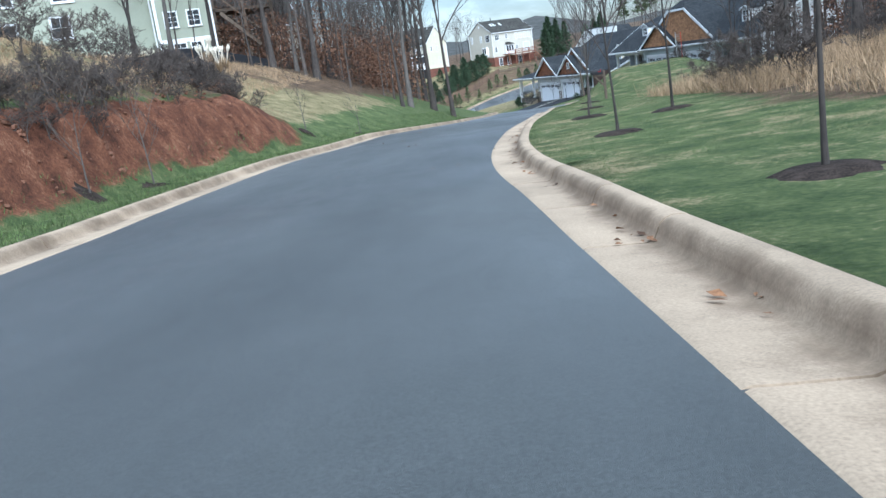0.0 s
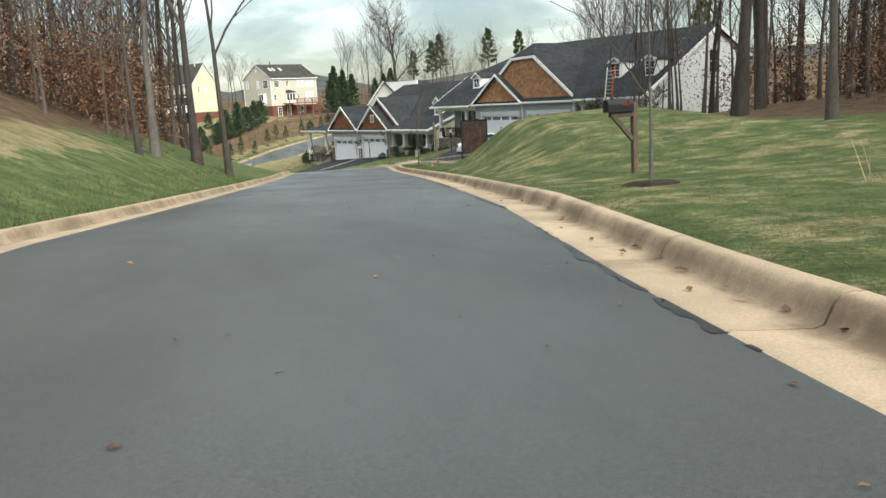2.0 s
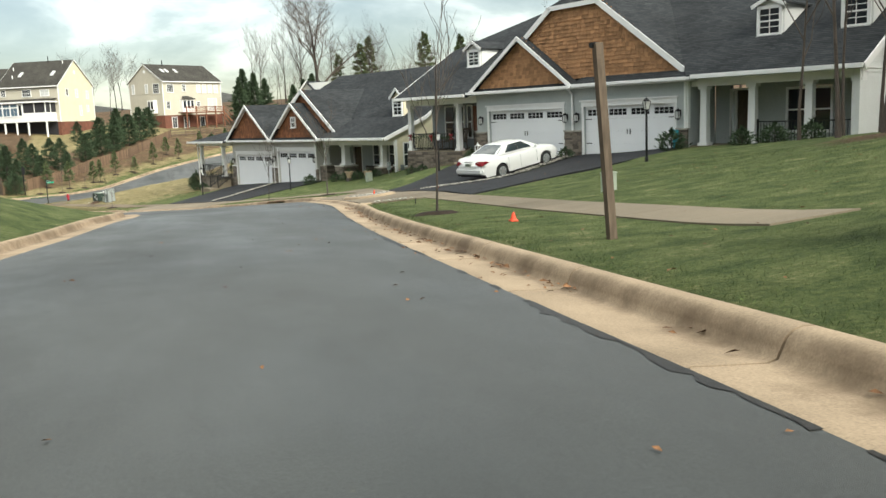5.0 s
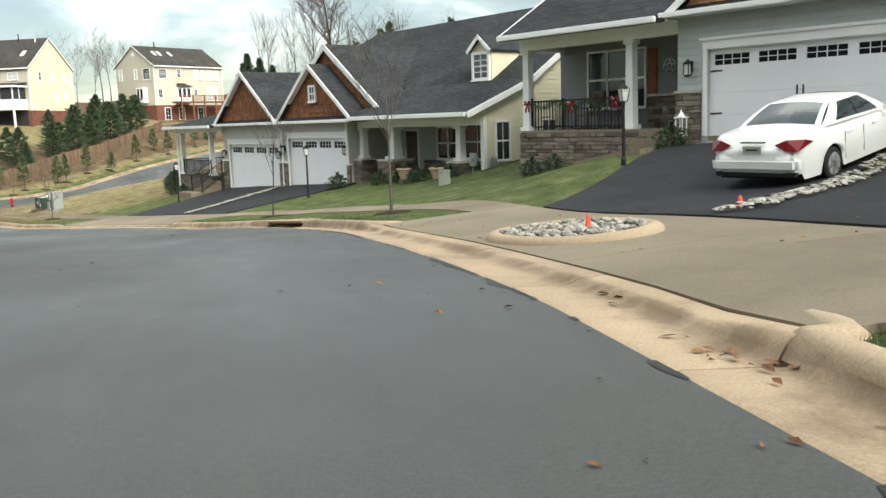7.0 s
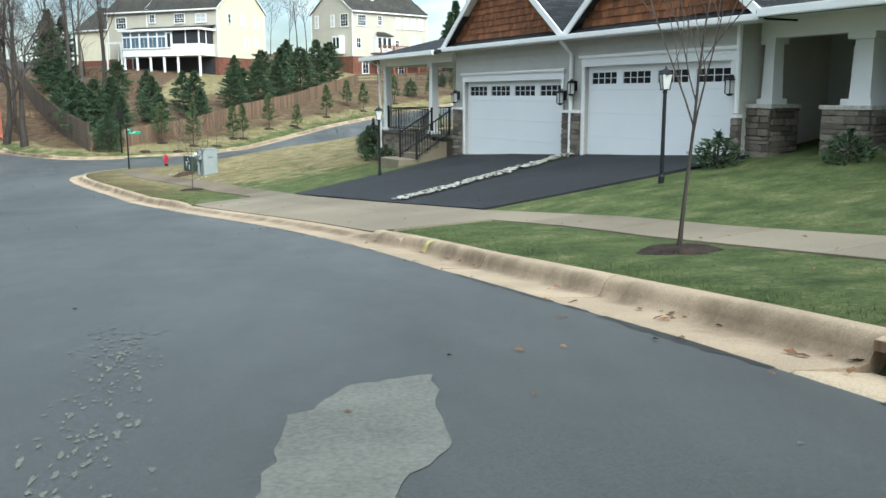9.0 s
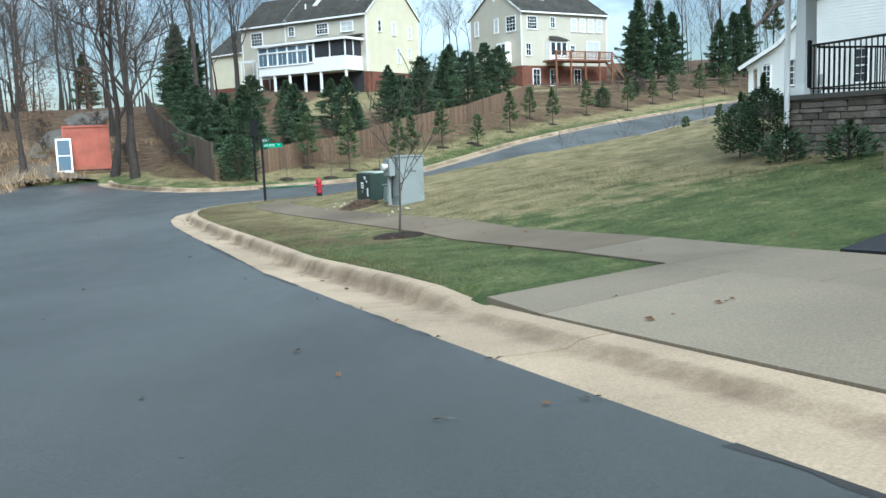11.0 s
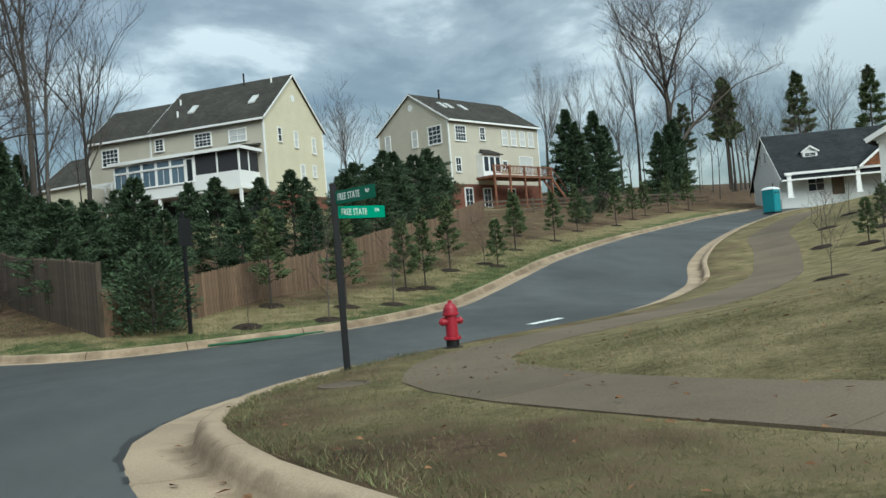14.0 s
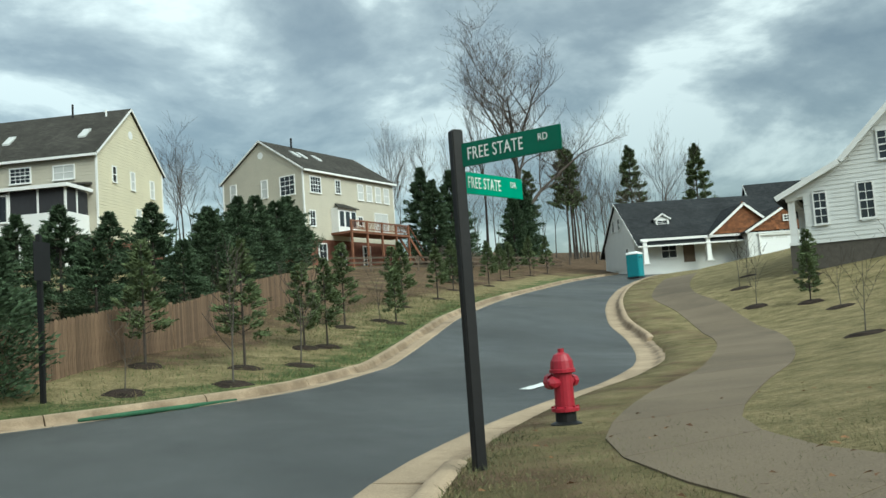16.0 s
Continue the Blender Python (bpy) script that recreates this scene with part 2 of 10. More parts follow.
def road_material():
    m = bpy.data.materials.new("road_asphalt"); m.use_nodes = True
    n, l = m.node_tree.nodes, m.node_tree.links
    b = n["Principled BSDF"]; b.inputs["Specular IOR Level"].default_value = 0.5
    co = n.new("ShaderNodeTexCoord")
    def noise_(scale, detail=5, rough=0.55, stretch=None):
        t = n.new("ShaderNodeTexNoise"); t.inputs["Scale"].default_value = scale; t.inputs["Detail"].default_value = detail; t.inputs["Roughness"].default_value = rough
        if stretch:
            mp = n.new("ShaderNodeMapping"); mp.inputs["Scale"].default_value = stretch; mp.inputs["Rotation"].default_value = (0, 0, 0.15)
            l.new(co.outputs["Object"], mp.inputs[0]); l.new(mp.outputs[0], t.inputs["Vector"])
        else:
            l.new(co.outputs["Object"], t.inputs["Vector"])
        return t.outputs["Fac"]
    big, fine, grit = noise_(0.22, 6, 0.6, (1, 0.35, 1)), noise_(60, 3), noise_(240, 2)
    r = n.new("ShaderNodeValToRGB"); e = r.color_ramp.elements
    e[0].position = 0.33; e[0].color = (0.031, 0.034, 0.033, 1)
    e[1].position = 0.70; e[1].color = (0.073, 0.077, 0.074, 1)
    l.new(big, r.inputs[0])
    sp = n.new("ShaderNodeMapRange"); sp.inputs["From Min"].default_value = 0.35; sp.inputs["From Max"].default_value = 0.7; sp.inputs["To Min"].default_value = 0.75; sp.inputs["To Max"].default_value = 1.3
    l.new(fine, sp.inputs["Value"])
    hs = n.new("ShaderNodeHueSaturation"); l.new(r.outputs[0], hs.inputs["Color"]); l.new(sp.outputs[0], hs.inputs["Value"])
    # chalky dusty marks
    du = n.new("ShaderNodeMapRange"); du.inputs["From Min"].default_value = 0.66; du.inputs["From Max"].default_value = 0.80; du.inputs["To Max"].default_value = 0.55
    l.new(noise_(0.55, 8, 0.72, (1, 0.3, 1)), du.inputs["Value"])
    mx = n.new("ShaderNodeMix"); mx.data_type = "RGBA"; mx.inputs["B"].default_value = (0.22, 0.215, 0.19, 1)
    l.new(du.outputs[0], mx.inputs["Factor"]); l.new(hs.outputs[0], mx.inputs["A"])
    l.new(mx.outputs["Result"], b.inputs["Base Color"])
    ro = n.new("ShaderNodeMapRange"); ro.inputs["From Min"].default_value = 0.3; ro.inputs["From Max"].default_value = 0.7; ro.inputs["To Min"].default_value = 0.34; ro.inputs["To Max"].default_value = 0.72
    l.new(noise_(0.3, 5, 0.6, (1, 0.4, 1)), ro.inputs["Value"]); l.new(ro.outputs[0], b.inputs["Roughness"])
    bp = n.new("ShaderNodeBump"); bp.inputs["Strength"].default_value = 0.5; bp.inputs["Distance"].default_value = 0.006
    l.new(grit, bp.inputs["Height"]); l.new(bp.outputs[0], b.inputs["Normal"])
    return m


def ground_material():
    """Grass, bare leaf-strewn soil, straw and red clay, blended by the zone attribute with ragged borders."""
    m = bpy.data.materials.new("ground_cover"); m.use_nodes = True
    n, l = m.node_tree.nodes, m.node_tree.links
    b = n["Principled BSDF"]; b.inputs["Roughness"].default_value = 0.95; b.inputs["Specular IOR Level"].default_value = 0.15
    co = n.new("ShaderNodeTexCoord")
    def noise_(scale, detail=6, rough=0.6):
        t = n.new("ShaderNodeTexNoise"); t.inputs["Scale"].default_value = scale; t.inputs["Detail"].default_value = detail; t.inputs["Roughness"].default_value = rough
        l.new(co.outputs["Object"], t.inputs["Vector"]); return t.outputs["Fac"]
    def ramp(fac, stops):
        r = n.new("ShaderNodeValToRGB"); e = r.color_ramp.elements
        e[0].position, e[0].color = stops[0][0], (*stops[0][1], 1)
        e[1].position, e[1].color = stops[-1][0], (*stops[-1][1], 1)
        for p, c in stops[1:-1]:
            k = e.new(p); k.color = (*c, 1)
        l.new(fac, r.inputs[0]); return r.outputs[0]
    med, fin, big = noise_(1.6), noise_(16, 8, 0.72), noise_(0.55, 4)
    mixn = n.new("ShaderNodeMath"); mixn.operation = "MULTIPLY_ADD"; mixn.inputs[1].default_value = 0.5
    hh = n.new("ShaderNodeMath"); hh.operation = "MULTIPLY"; hh.inputs[1].default_value = 0.5
    l.new(med, hh.inputs[0]); l.new(fin, mixn.inputs[0]); l.new(hh.outputs[0], mixn.inputs[2])
    grass = ramp(mixn.outputs[0], [(0.34, (0.026, 0.040, 0.014)), (0.45, (0.062, 0.086, 0.030)), (0.55, (0.106, 0.128, 0.048)), (0.66, (0.25, 0.225, 0.115))])
    dryg = ramp(mixn.outputs[0], [(0.34, (0.068, 0.056, 0.027)), (0.47, (0.175, 0.148, 0.072)), (0.58, (0.285, 0.232, 0.125)), (0.68, (0.38, 0.31, 0.19))])
    leaf = ramp(mixn.outputs[0], [(0.34, (0.030, 0.020, 0.012)), (0.48, (0.085, 0.056, 0.034)), (0.58, (0.16, 0.105, 0.064)), (0.68, (0.24, 0.175, 0.115))])
    clay = ramp(mixn.outputs[0], [(0.36, (0.040, 0.019, 0.012)), (0.46, (0.105, 0.043, 0.024)), (0.55, (0.175, 0.072, 0.038)), (0.66, (0.34, 0.20, 0.12))])
    at = n.new("ShaderNodeAttribute"); at.attribute_name = "zone"
    sp = n.new("ShaderNodeSeparateColor"); l.new(at.outputs["Color"], sp.inputs[0])
    def edge(ch):
        a = n.new("ShaderNodeMath"); a.operation = "ADD"; l.new(ch, a.inputs[0])
        c = n.new("ShaderNodeMath"); c.operation = "MULTIPLY_ADD"; c.inputs[1].default_value = 1.5; c.inputs[2].default_value = -0.75
        l.new(mixn.outputs[0], c.inputs[0]); l.new(c.outputs[0], a.inputs[1])
        p = n.new("ShaderNodeMath"); p.operation = "MULTIPLY_ADD"; p.inputs[1].default_value = 1.1; p.inputs[2].default_value = -0.55
        w = n.new("ShaderNodeMath"); w.operation = "ADD"
        l.new(big, p.inputs[0]); l.new(p.outputs[0], w.inputs[0]); l.new(a.outputs[0], w.inputs[1]); a = w
        s = n.new("ShaderNodeMapRange"); s.inputs["From Min"].default_value = 0.38; s.inputs["From Max"].default_value = 0.62
        l.new(a.outputs[0], s.inputs["Value"]); return s.outputs[0]
    out = grass
    for ch, colr in ((sp.outputs[0], dryg), (sp.outputs[1], leaf), (sp.outputs[2], clay)):
        mm = n.new("ShaderNodeMix"); mm.data_type = "RGBA"
        l.new(edge(ch), mm.inputs["Factor"]); l.new(out, mm.inputs["A"]); l.new(colr, mm.inputs["B"]); out = mm.outputs["Result"]
    l.new(out, b.inputs["Base Color"])
    bp = n.new("ShaderNodeBump"); bp.inputs["Strength"].default_value = 0.9; bp.inputs["Distance"].default_value = 0.06
    l.new(fin, bp.inputs["Height"]); l.new(bp.outputs[0], b.inputs["Normal"])
    return m


def roof_material(name, dark, light, tab=0.30, course=0.075):
    """Asphalt shingles: courses of tabs of uneven tone, with shadowed butts and faint weather streaks."""
    m = bpy.data.materials.new(name); m.use_nodes = True
    n, l = m.node_tree.nodes, m.node_tree.links
    b = n["Principled BSDF"]; b.inputs["Roughness"].default_value = 0.92; b.inputs["Specular IOR Level"].default_value = 0.12
    co = n.new("ShaderNodeTexCoord"); sp = n.new("ShaderNodeSeparateXYZ"); l.new(co.outputs["Object"], sp.inputs[0])
    ad = n.new("ShaderNodeMath"); ad.operation = "ADD"; l.new(sp.outputs["X"], ad.inputs[0]); l.new(sp.outputs["Y"], ad.inputs[1])
    cb = n.new("ShaderNodeCombineXYZ"); l.new(ad.outputs[0], cb.inputs["X"]); l.new(sp.outputs["Z"], cb.inputs["Y"])
    br = n.new("ShaderNodeTexBrick")
    l.new(cb.outputs[0], br.inputs["Vector"])
    br.inputs["Scale"].default_value = 1.0; br.inputs["Brick Width"].default_value = tab; br.inputs["Row Height"].default_value = course
    br.inputs["Mortar Size"].default_value = 0.007; br.inputs["Mortar Smooth"].default_value = 0.3
    br.inputs["Color1"].default_value = (*dark, 1); br.inputs["Color2"].default_value = (*light, 1)
    br.inputs["Mortar"].default_value = (*[c * 0.45 for c in dark], 1)
    ns = n.new("ShaderNodeTexNoise"); ns.inputs["Scale"].default_value = 0.5; ns.inputs["Detail"].default_value = 7; l.new(co.outputs["Object"], ns.inputs["Vector"])
    gr = n.new("ShaderNodeTexNoise"); gr.inputs["Scale"].default_value = 60; gr.inputs["Detail"].default_value = 3; l.new(co.outputs["Object"], gr.inputs["Vector"])
    mr = n.new("ShaderNodeMapRange"); mr.inputs["From Min"].default_value = 0.3; mr.inputs["From Max"].default_value = 0.7; mr.inputs["To Min"].default_value = 0.78; mr.inputs["To Max"].default_value = 1.22
    l.new(ns.outputs["Fac"], mr.inputs["Value"])
    g2 = n.new("ShaderNodeMapRange"); g2.inputs["From Min"].default_value = 0.3; g2.inputs["From Max"].default_value = 0.7; g2.inputs["To Min"].default_value = 0.8; g2.inputs["To Max"].default_value = 1.2
    l.new(gr.outputs["Fac"], g2.inputs["Value"])
    mu = n.new("ShaderNodeMath"); mu.operation = "MULTIPLY"; l.new(mr.outputs[0], mu.inputs[0]); l.new(g2.outputs[0], mu.inputs[1])
    hs = n.new("ShaderNodeHueSaturation"); l.new(mu.outputs[0], hs.inputs["Value"]); l.new(br.outputs["Color"], hs.inputs["Color"])
    l.new(hs.outputs[0], b.inputs["Base Color"])
    bp = n.new("ShaderNodeBump"); bp.inputs["Strength"].default_value = 0.5; bp.inputs["Distance"].default_value = 0.012; bp.invert = True
    l.new(br.outputs["Fac"], bp.inputs["Height"]); l.new(bp.outputs[0], b.inputs["Normal"])
    return m


def kerb_material():
    """Cast concrete with mud lying in the gutter, and mud and painted shade on the kerb's face, by the across
    attribute.
    """
    m = mat("kerb_concrete", (0.36, 0.275, 0.19), 0.9, scale=0.9, fine=60, var=0.12, bump=0.10, stain=0.6, spec=0.2, rand=0.08)
    n, l = m.node_tree.nodes, m.node_tree.links
    b = n["Principled BSDF"]
    src = b.inputs["Base Color"].links[0].from_socket
    at = n.new("ShaderNodeAttribute"); at.attribute_name = "across"
    co = n.new("ShaderNodeTexCoord")
    ns = n.new("ShaderNodeTexNoise"); ns.inputs["Scale"].default_value = 1.1; ns.inputs["Detail"].default_value = 9; ns.inputs["Roughness"].default_value = 0.68
    l.new(co.outputs["Object"], ns.inputs["Vector"])
    r = n.new("ShaderNodeValToRGB"); e = r.color_ramp.elements
    e[0].position, e[0].color = 0.05, (0, 0, 0, 1)
    e[1].position, e[1].color = 0.74, (0, 0, 0, 1)
    # peak at the kerb's foot and face: mud, deepened to paint in its shade
    for q, v in ((0.30, 0.22), (0.44, 0.62), (0.56, 0.55), (0.63, 0.10)):
        k = e.new(q); k.color = (v, v, v, 1)
    l.new(at.outputs["Fac"], r.inputs[0])
    ad = n.new("ShaderNodeMath"); ad.operation = "MULTIPLY_ADD"; ad.inputs[1].default_value = 2.6; ad.inputs[2].default_value = -1.3
    l.new(ns.outputs["Fac"], ad.inputs[0])
    su = n.new("ShaderNodeMath"); su.operation = "ADD"; l.new(ad.outputs[0], su.inputs[0]); l.new(r.outputs[0], su.inputs[1])
    mr = n.new("ShaderNodeMapRange"); mr.inputs["From Min"].default_value = 0.25; mr.inputs["From Max"].default_value = 0.85; mr.inputs["To Max"].default_value = 0.8
    l.new(su.outputs[0], mr.inputs["Value"])
    mm = n.new("ShaderNodeMix"); mm.data_type = "RGBA"; mm.inputs["B"].default_value = (0.135, 0.095, 0.062, 1)
    l.new(mr.outputs[0], mm.inputs["Factor"]); l.new(src, mm.inputs["A"]); l.new(mm.outputs["Result"], b.inputs["Base Color"])
    return m


M["kerb"] = kerb_material()
M["roof"] = roof_material("roof_shingle", (0.026, 0.029, 0.032), (0.046, 0.049, 0.052))
M["roof_brown"] = roof_material("roof_shingle_brown", (0.045, 0.043, 0.038), (0.070, 0.066, 0.058), 0.34, 0.09)
M["road"] = road_material()
M["ground"] = ground_material()


# ---- mesh helpers ----
def part(name, bm, material, parent=None, label="", smooth=False):
    if name in ("rake_trim", "downpipe", "dormer_trim", "threshold", "bracket", "writing_bar", "flag"):
        # two pieces under one name become two parts
        seen, first = set(), None
        bm.verts.ensure_lookup_table()
        groups = []
        for v in bm.verts:
            if v in seen:
                continue
            stack, grp = [v], []
            seen.add(v)
            while stack:
                u = stack.pop(); grp.append(u)
                for e in u.link_edges:
                    w = e.other_vert(u)
                    if w not in seen:
                        seen.add(w); stack.append(w)
            groups.append(grp)
        if len(groups) > 1:
            bm.verts.index_update()
            for grp in groups:
                ix = {v.index: i for i, v in enumerate(grp)}
                fs = {f for v in grp for f in v.link_faces}
                ob = pydata(name, [v.co.copy() for v in grp], [[ix[v.index] for v in f.verts] for f in fs], material, parent, smooth)
                if label:
                    ob["label"] = label
            bm.free()
            return ob
    me = bpy.data.meshes.new(name)
    bm.to_mesh(me); bm.free()
    me.materials.append(material)
    if smooth:
        me.polygons.foreach_set("use_smooth", [True] * len(me.polygons))
    ob = new(name, me)
    if parent is not None:
        ob.parent = parent
    if label:
        ob["label"] = label
    return ob


def pydata(name, verts, faces, material, parent=None, smooth=False):
    me = bpy.data.meshes.new(name)
    me.from_pydata([tuple(v) for v in verts], [], [tuple(f) for f in faces])
    me.materials.append(material)
    if smooth:
        me.polygons.foreach_set("use_smooth", [True] * len(me.polygons))
    ob = new(name, me)
    if parent is not None:
        ob.parent = parent
    return ob


def shared(name, me, parent, m):
    ob = new(name, me)
    ob.parent = parent
    ob.matrix_basis = m
    return ob


def thing(name, m, label, category, group="", kind=""):
    e = new(name)
    e.empty_display_size = 0.2
    e.matrix_basis = m
    return tagged(e, label, category, group, kind)


def box(bm, x0, y0, z0, x1, y1, z1, bev=0.0):
    vs = [bm.verts.new(c) for c in ((x0, y0, z0), (x1, y0, z0), (x1, y1, z0), (x0, y1, z0), (x0, y0, z1), (x1, y0, z1), (x1, y1, z1), (x0, y1, z1))]
    fs = [bm.faces.new([vs[i] for i in q]) for q in ((3, 2, 1, 0), (4, 5, 6, 7), (0, 1, 5, 4), (1, 2, 6, 5), (2, 3, 7, 6), (3, 0, 4, 7))]
    if bev:
        es = list({e for f in fs for e in f.edges})
        bmesh.ops.bevel(bm, geom=es, offset=bev, segments=2, affect="EDGES")
    return bm


def boxes(*bs, bev=0.0):
    bm = bmesh.new()
    for b in bs:
        box(bm, *b, bev=bev)
    return bm


def tube(bm, pts, radii, n=8, cap=True):
    """A tapered tube along pts."""
    rings = []
    pts = [Vector(p) for p in pts]
    for i, p in enumerate(pts):
        d = (pts[min(i + 1, len(pts) - 1)] - pts[max(i - 1, 0)]).normalized()
        a = d.cross(Vector((0, 0, 1)) if abs(d.z) < 0.9 else Vector((1, 0, 0))).normalized()
        b = d.cross(a)
        r = radii[i]
        rings.append([bm.verts.new(p + (a * math.cos(2 * math.pi * k / n) + b * math.sin(2 * math.pi * k / n)) * r) for k in range(n)])
    for r0, r1 in zip(rings, rings[1:]):
        for k in range(n):
            bm.faces.new((r0[k], r0[(k + 1) % n], r1[(k + 1) % n], r1[k]))
    if cap:
        bm.faces.new(rings[0][::-1]); bm.faces.new(rings[-1])
    return bm


def tubes(*args, n=8):
    bm = bmesh.new()
    for pts, radii in args:
        tube(bm, pts, radii, n)
    return bm


def slab(bm, poly, thick):
    """A plate: poly is its outer face, in order, thick the vector to its other face."""
    a = [bm.verts.new(p) for p in poly]
    b = [bm.verts.new(Vector(p) + Vector(thick)) for p in poly]
    bm.faces.new(a); bm.faces.new(b[::-1])
    for i in range(len(a)):
        j = (i + 1) % len(a)
        bm.faces.new((a[j], a[i], b[i], b[j]))
    return bm


def lathe(bm, prof, n=16, at=(0, 0, 0)):
    rings = [[bm.verts.new((at[0] + r * math.cos(2 * math.pi * k / n), at[1] + r * math.sin(2 * math.pi * k / n), at[2] + z)) for k in range(n)] for r, z in prof]
    for r0, r1 in zip(rings, rings[1:]):
        for k in range(n):
            bm.faces.new((r0[k], r0[(k + 1) % n], r1[(k + 1) % n], r1[k]))
    bm.faces.new(rings[0][::-1]); bm.faces.new(rings[-1])
    return bm


# ---- the lie of the land ----
EYE_Y = [p[1][1] for p in PATH if p[0] <= 12.5]
EYE_Z = [p[1][2] - 1.06 for p in PATH if p[0] <= 12.5]
ROAD_Y = [-300, -60, -20] + EYE_Y + [134, 148, 157, 167, 190, 210, 235, 300, 600]
ROAD_Z = [12, EYE_Z[0] + 3.2, EYE_Z[0] + 0.7] + EYE_Z + [-5.62, -5.8, -5.5, -4.25, -1.95, -0.2, 1.5, 3, 5]


def road_z(y):
    return np.interp(y, ROAD_Y, ROAD_Z)


def smooth_line(pts, step=1.0):
    """A rounded line through pts, in even steps."""
    p = np.array(pts, float)
    out = []
    for i in range(len(p) - 1):
        a, b, c, d = p[max(i - 1, 0)], p[i], p[i + 1], p[min(i + 2, len(p) - 1)]
        k = max(1, int(round(np.linalg.norm(c - b) / step)))
        for s in np.arange(k) / k:
            out.append(0.5 * (2 * b + (c - a) * s + (2 * a - 5 * b + 4 * c - d) * s**2 + (3 * b - a - 3 * c + d) * s**3))
    out.append(p[-1])
    return np.array(out)


EDGE_R = smooth_line([(9.4, -60), (9.0, -25), (8.4, -8), (8.1, 0), (7.85, 5.5), (8.05, 10.5), (8.9, 18), (10.1, 25.5), (12.08, 38), (13.72, 50), (14.9, 60),
                      (16.12, 69), (17.06, 76), (17.48, 82), (17.58, 86.5), (17.12, 91.5), (16.16, 96.5), (15.0, 101.2), (13.06, 106.6), (10.0, 113.25), (6.53, 121.18),
                      (3.1, 128.5), (1.44, 132.25), (0.55, 134.7), (0.2, 136.6), (0.5, 138.5), (1.2, 140.0), (2.4, 141.9), (4.6, 144.6), (6.8, 146.9), (9.4, 149.4),
                      (11.6, 152.0), (15.0, 157.4), (17.8, 163.0), (23.4, 171.7), (31.3, 182.2), (40.5, 192.0), (58, 205), (90, 222)])
EDGE_F = smooth_line([(88, 232), (56, 212), (39.5, 198.5), (27.5, 185.4), (20.4, 177.2), (14.2, 168.5), (9.2, 160.4), (6.3, 155.9), (3.9, 152.8), (1.9, 151.5), (-0.2, 150.6), (-2.7, 150.0), (-5.5, 150.9), (-9.7, 154.4), (-12, 158)])
EDGE_L = smooth_line([(2.6, -60), (2.5, -25), (2.25, -8), (2.1, 0), (1.95, 6), (2.15, 12), (2.8, 18), (3.9, 26), (5.2, 35), (6.5, 45), (7.9, 56), (9.3, 67.5), (10.4, 74.5), (11.0, 79.2), (10.7, 82.4), (9.0, 84.8), (5.5, 85.8), (-4, 86), (-60, 86)])
EDGE_L2 = smooth_line([(-60, 93), (-4, 93), (3.0, 94), (6.0, 97), (6.4, 101), (4.9, 107), (2.0, 115), (-1.4, 125.5), (-5, 132.5), (-11, 142), (-19, 156)])
LINES = (("R", EDGE_R), ("F", EDGE_F), ("L", EDGE_L), ("S", EDGE_L2))
ASPHALT = np.concatenate([EDGE_R, EDGE_F, EDGE_L2[::-1], EDGE_L[::-1]])


def inside(px, py, poly):
    res = np.zeros(px.shape, bool)
    x0, y0 = poly[-1]
    for x1, y1 in poly:
        hit = ((y1 > py) != (y0 > py))
        if hit.any():
            xs = (x0 - x1) * (py - y1) / ((y0 - y1) if y0 != y1 else 1e-9) + x1
            res ^= hit & (px < xs)
        x0, y0 = x1, y1
    return res


def nearest(px, py, line):
    """Distance, foot and along-line number of the nearest point of a line."""
    best = np.full(px.shape, 1e9); fx = np.zeros(px.shape); fy = np.zeros(px.shape)
    for (x0, y0), (x1, y1) in zip(line, line[1:]):
        dx, dy = x1 - x0, y1 - y0
        t = np.clip(((px - x0) * dx + (py - y0) * dy) / (dx * dx + dy * dy), 0, 1)
        qx, qy = x0 + t * dx, y0 + t * dy
        d = np.hypot(px - qx, py - qy)
        m = d < best
        best = np.where(m, d, best); fx = np.where(m, qx, fx); fy = np.where(m, qy, fy)
    return best, fx, fy


def ss(x, a, b):
    t = np.clip((x - a) / (b - a), 0, 1)
    return t * t * (3 - 2 * t)


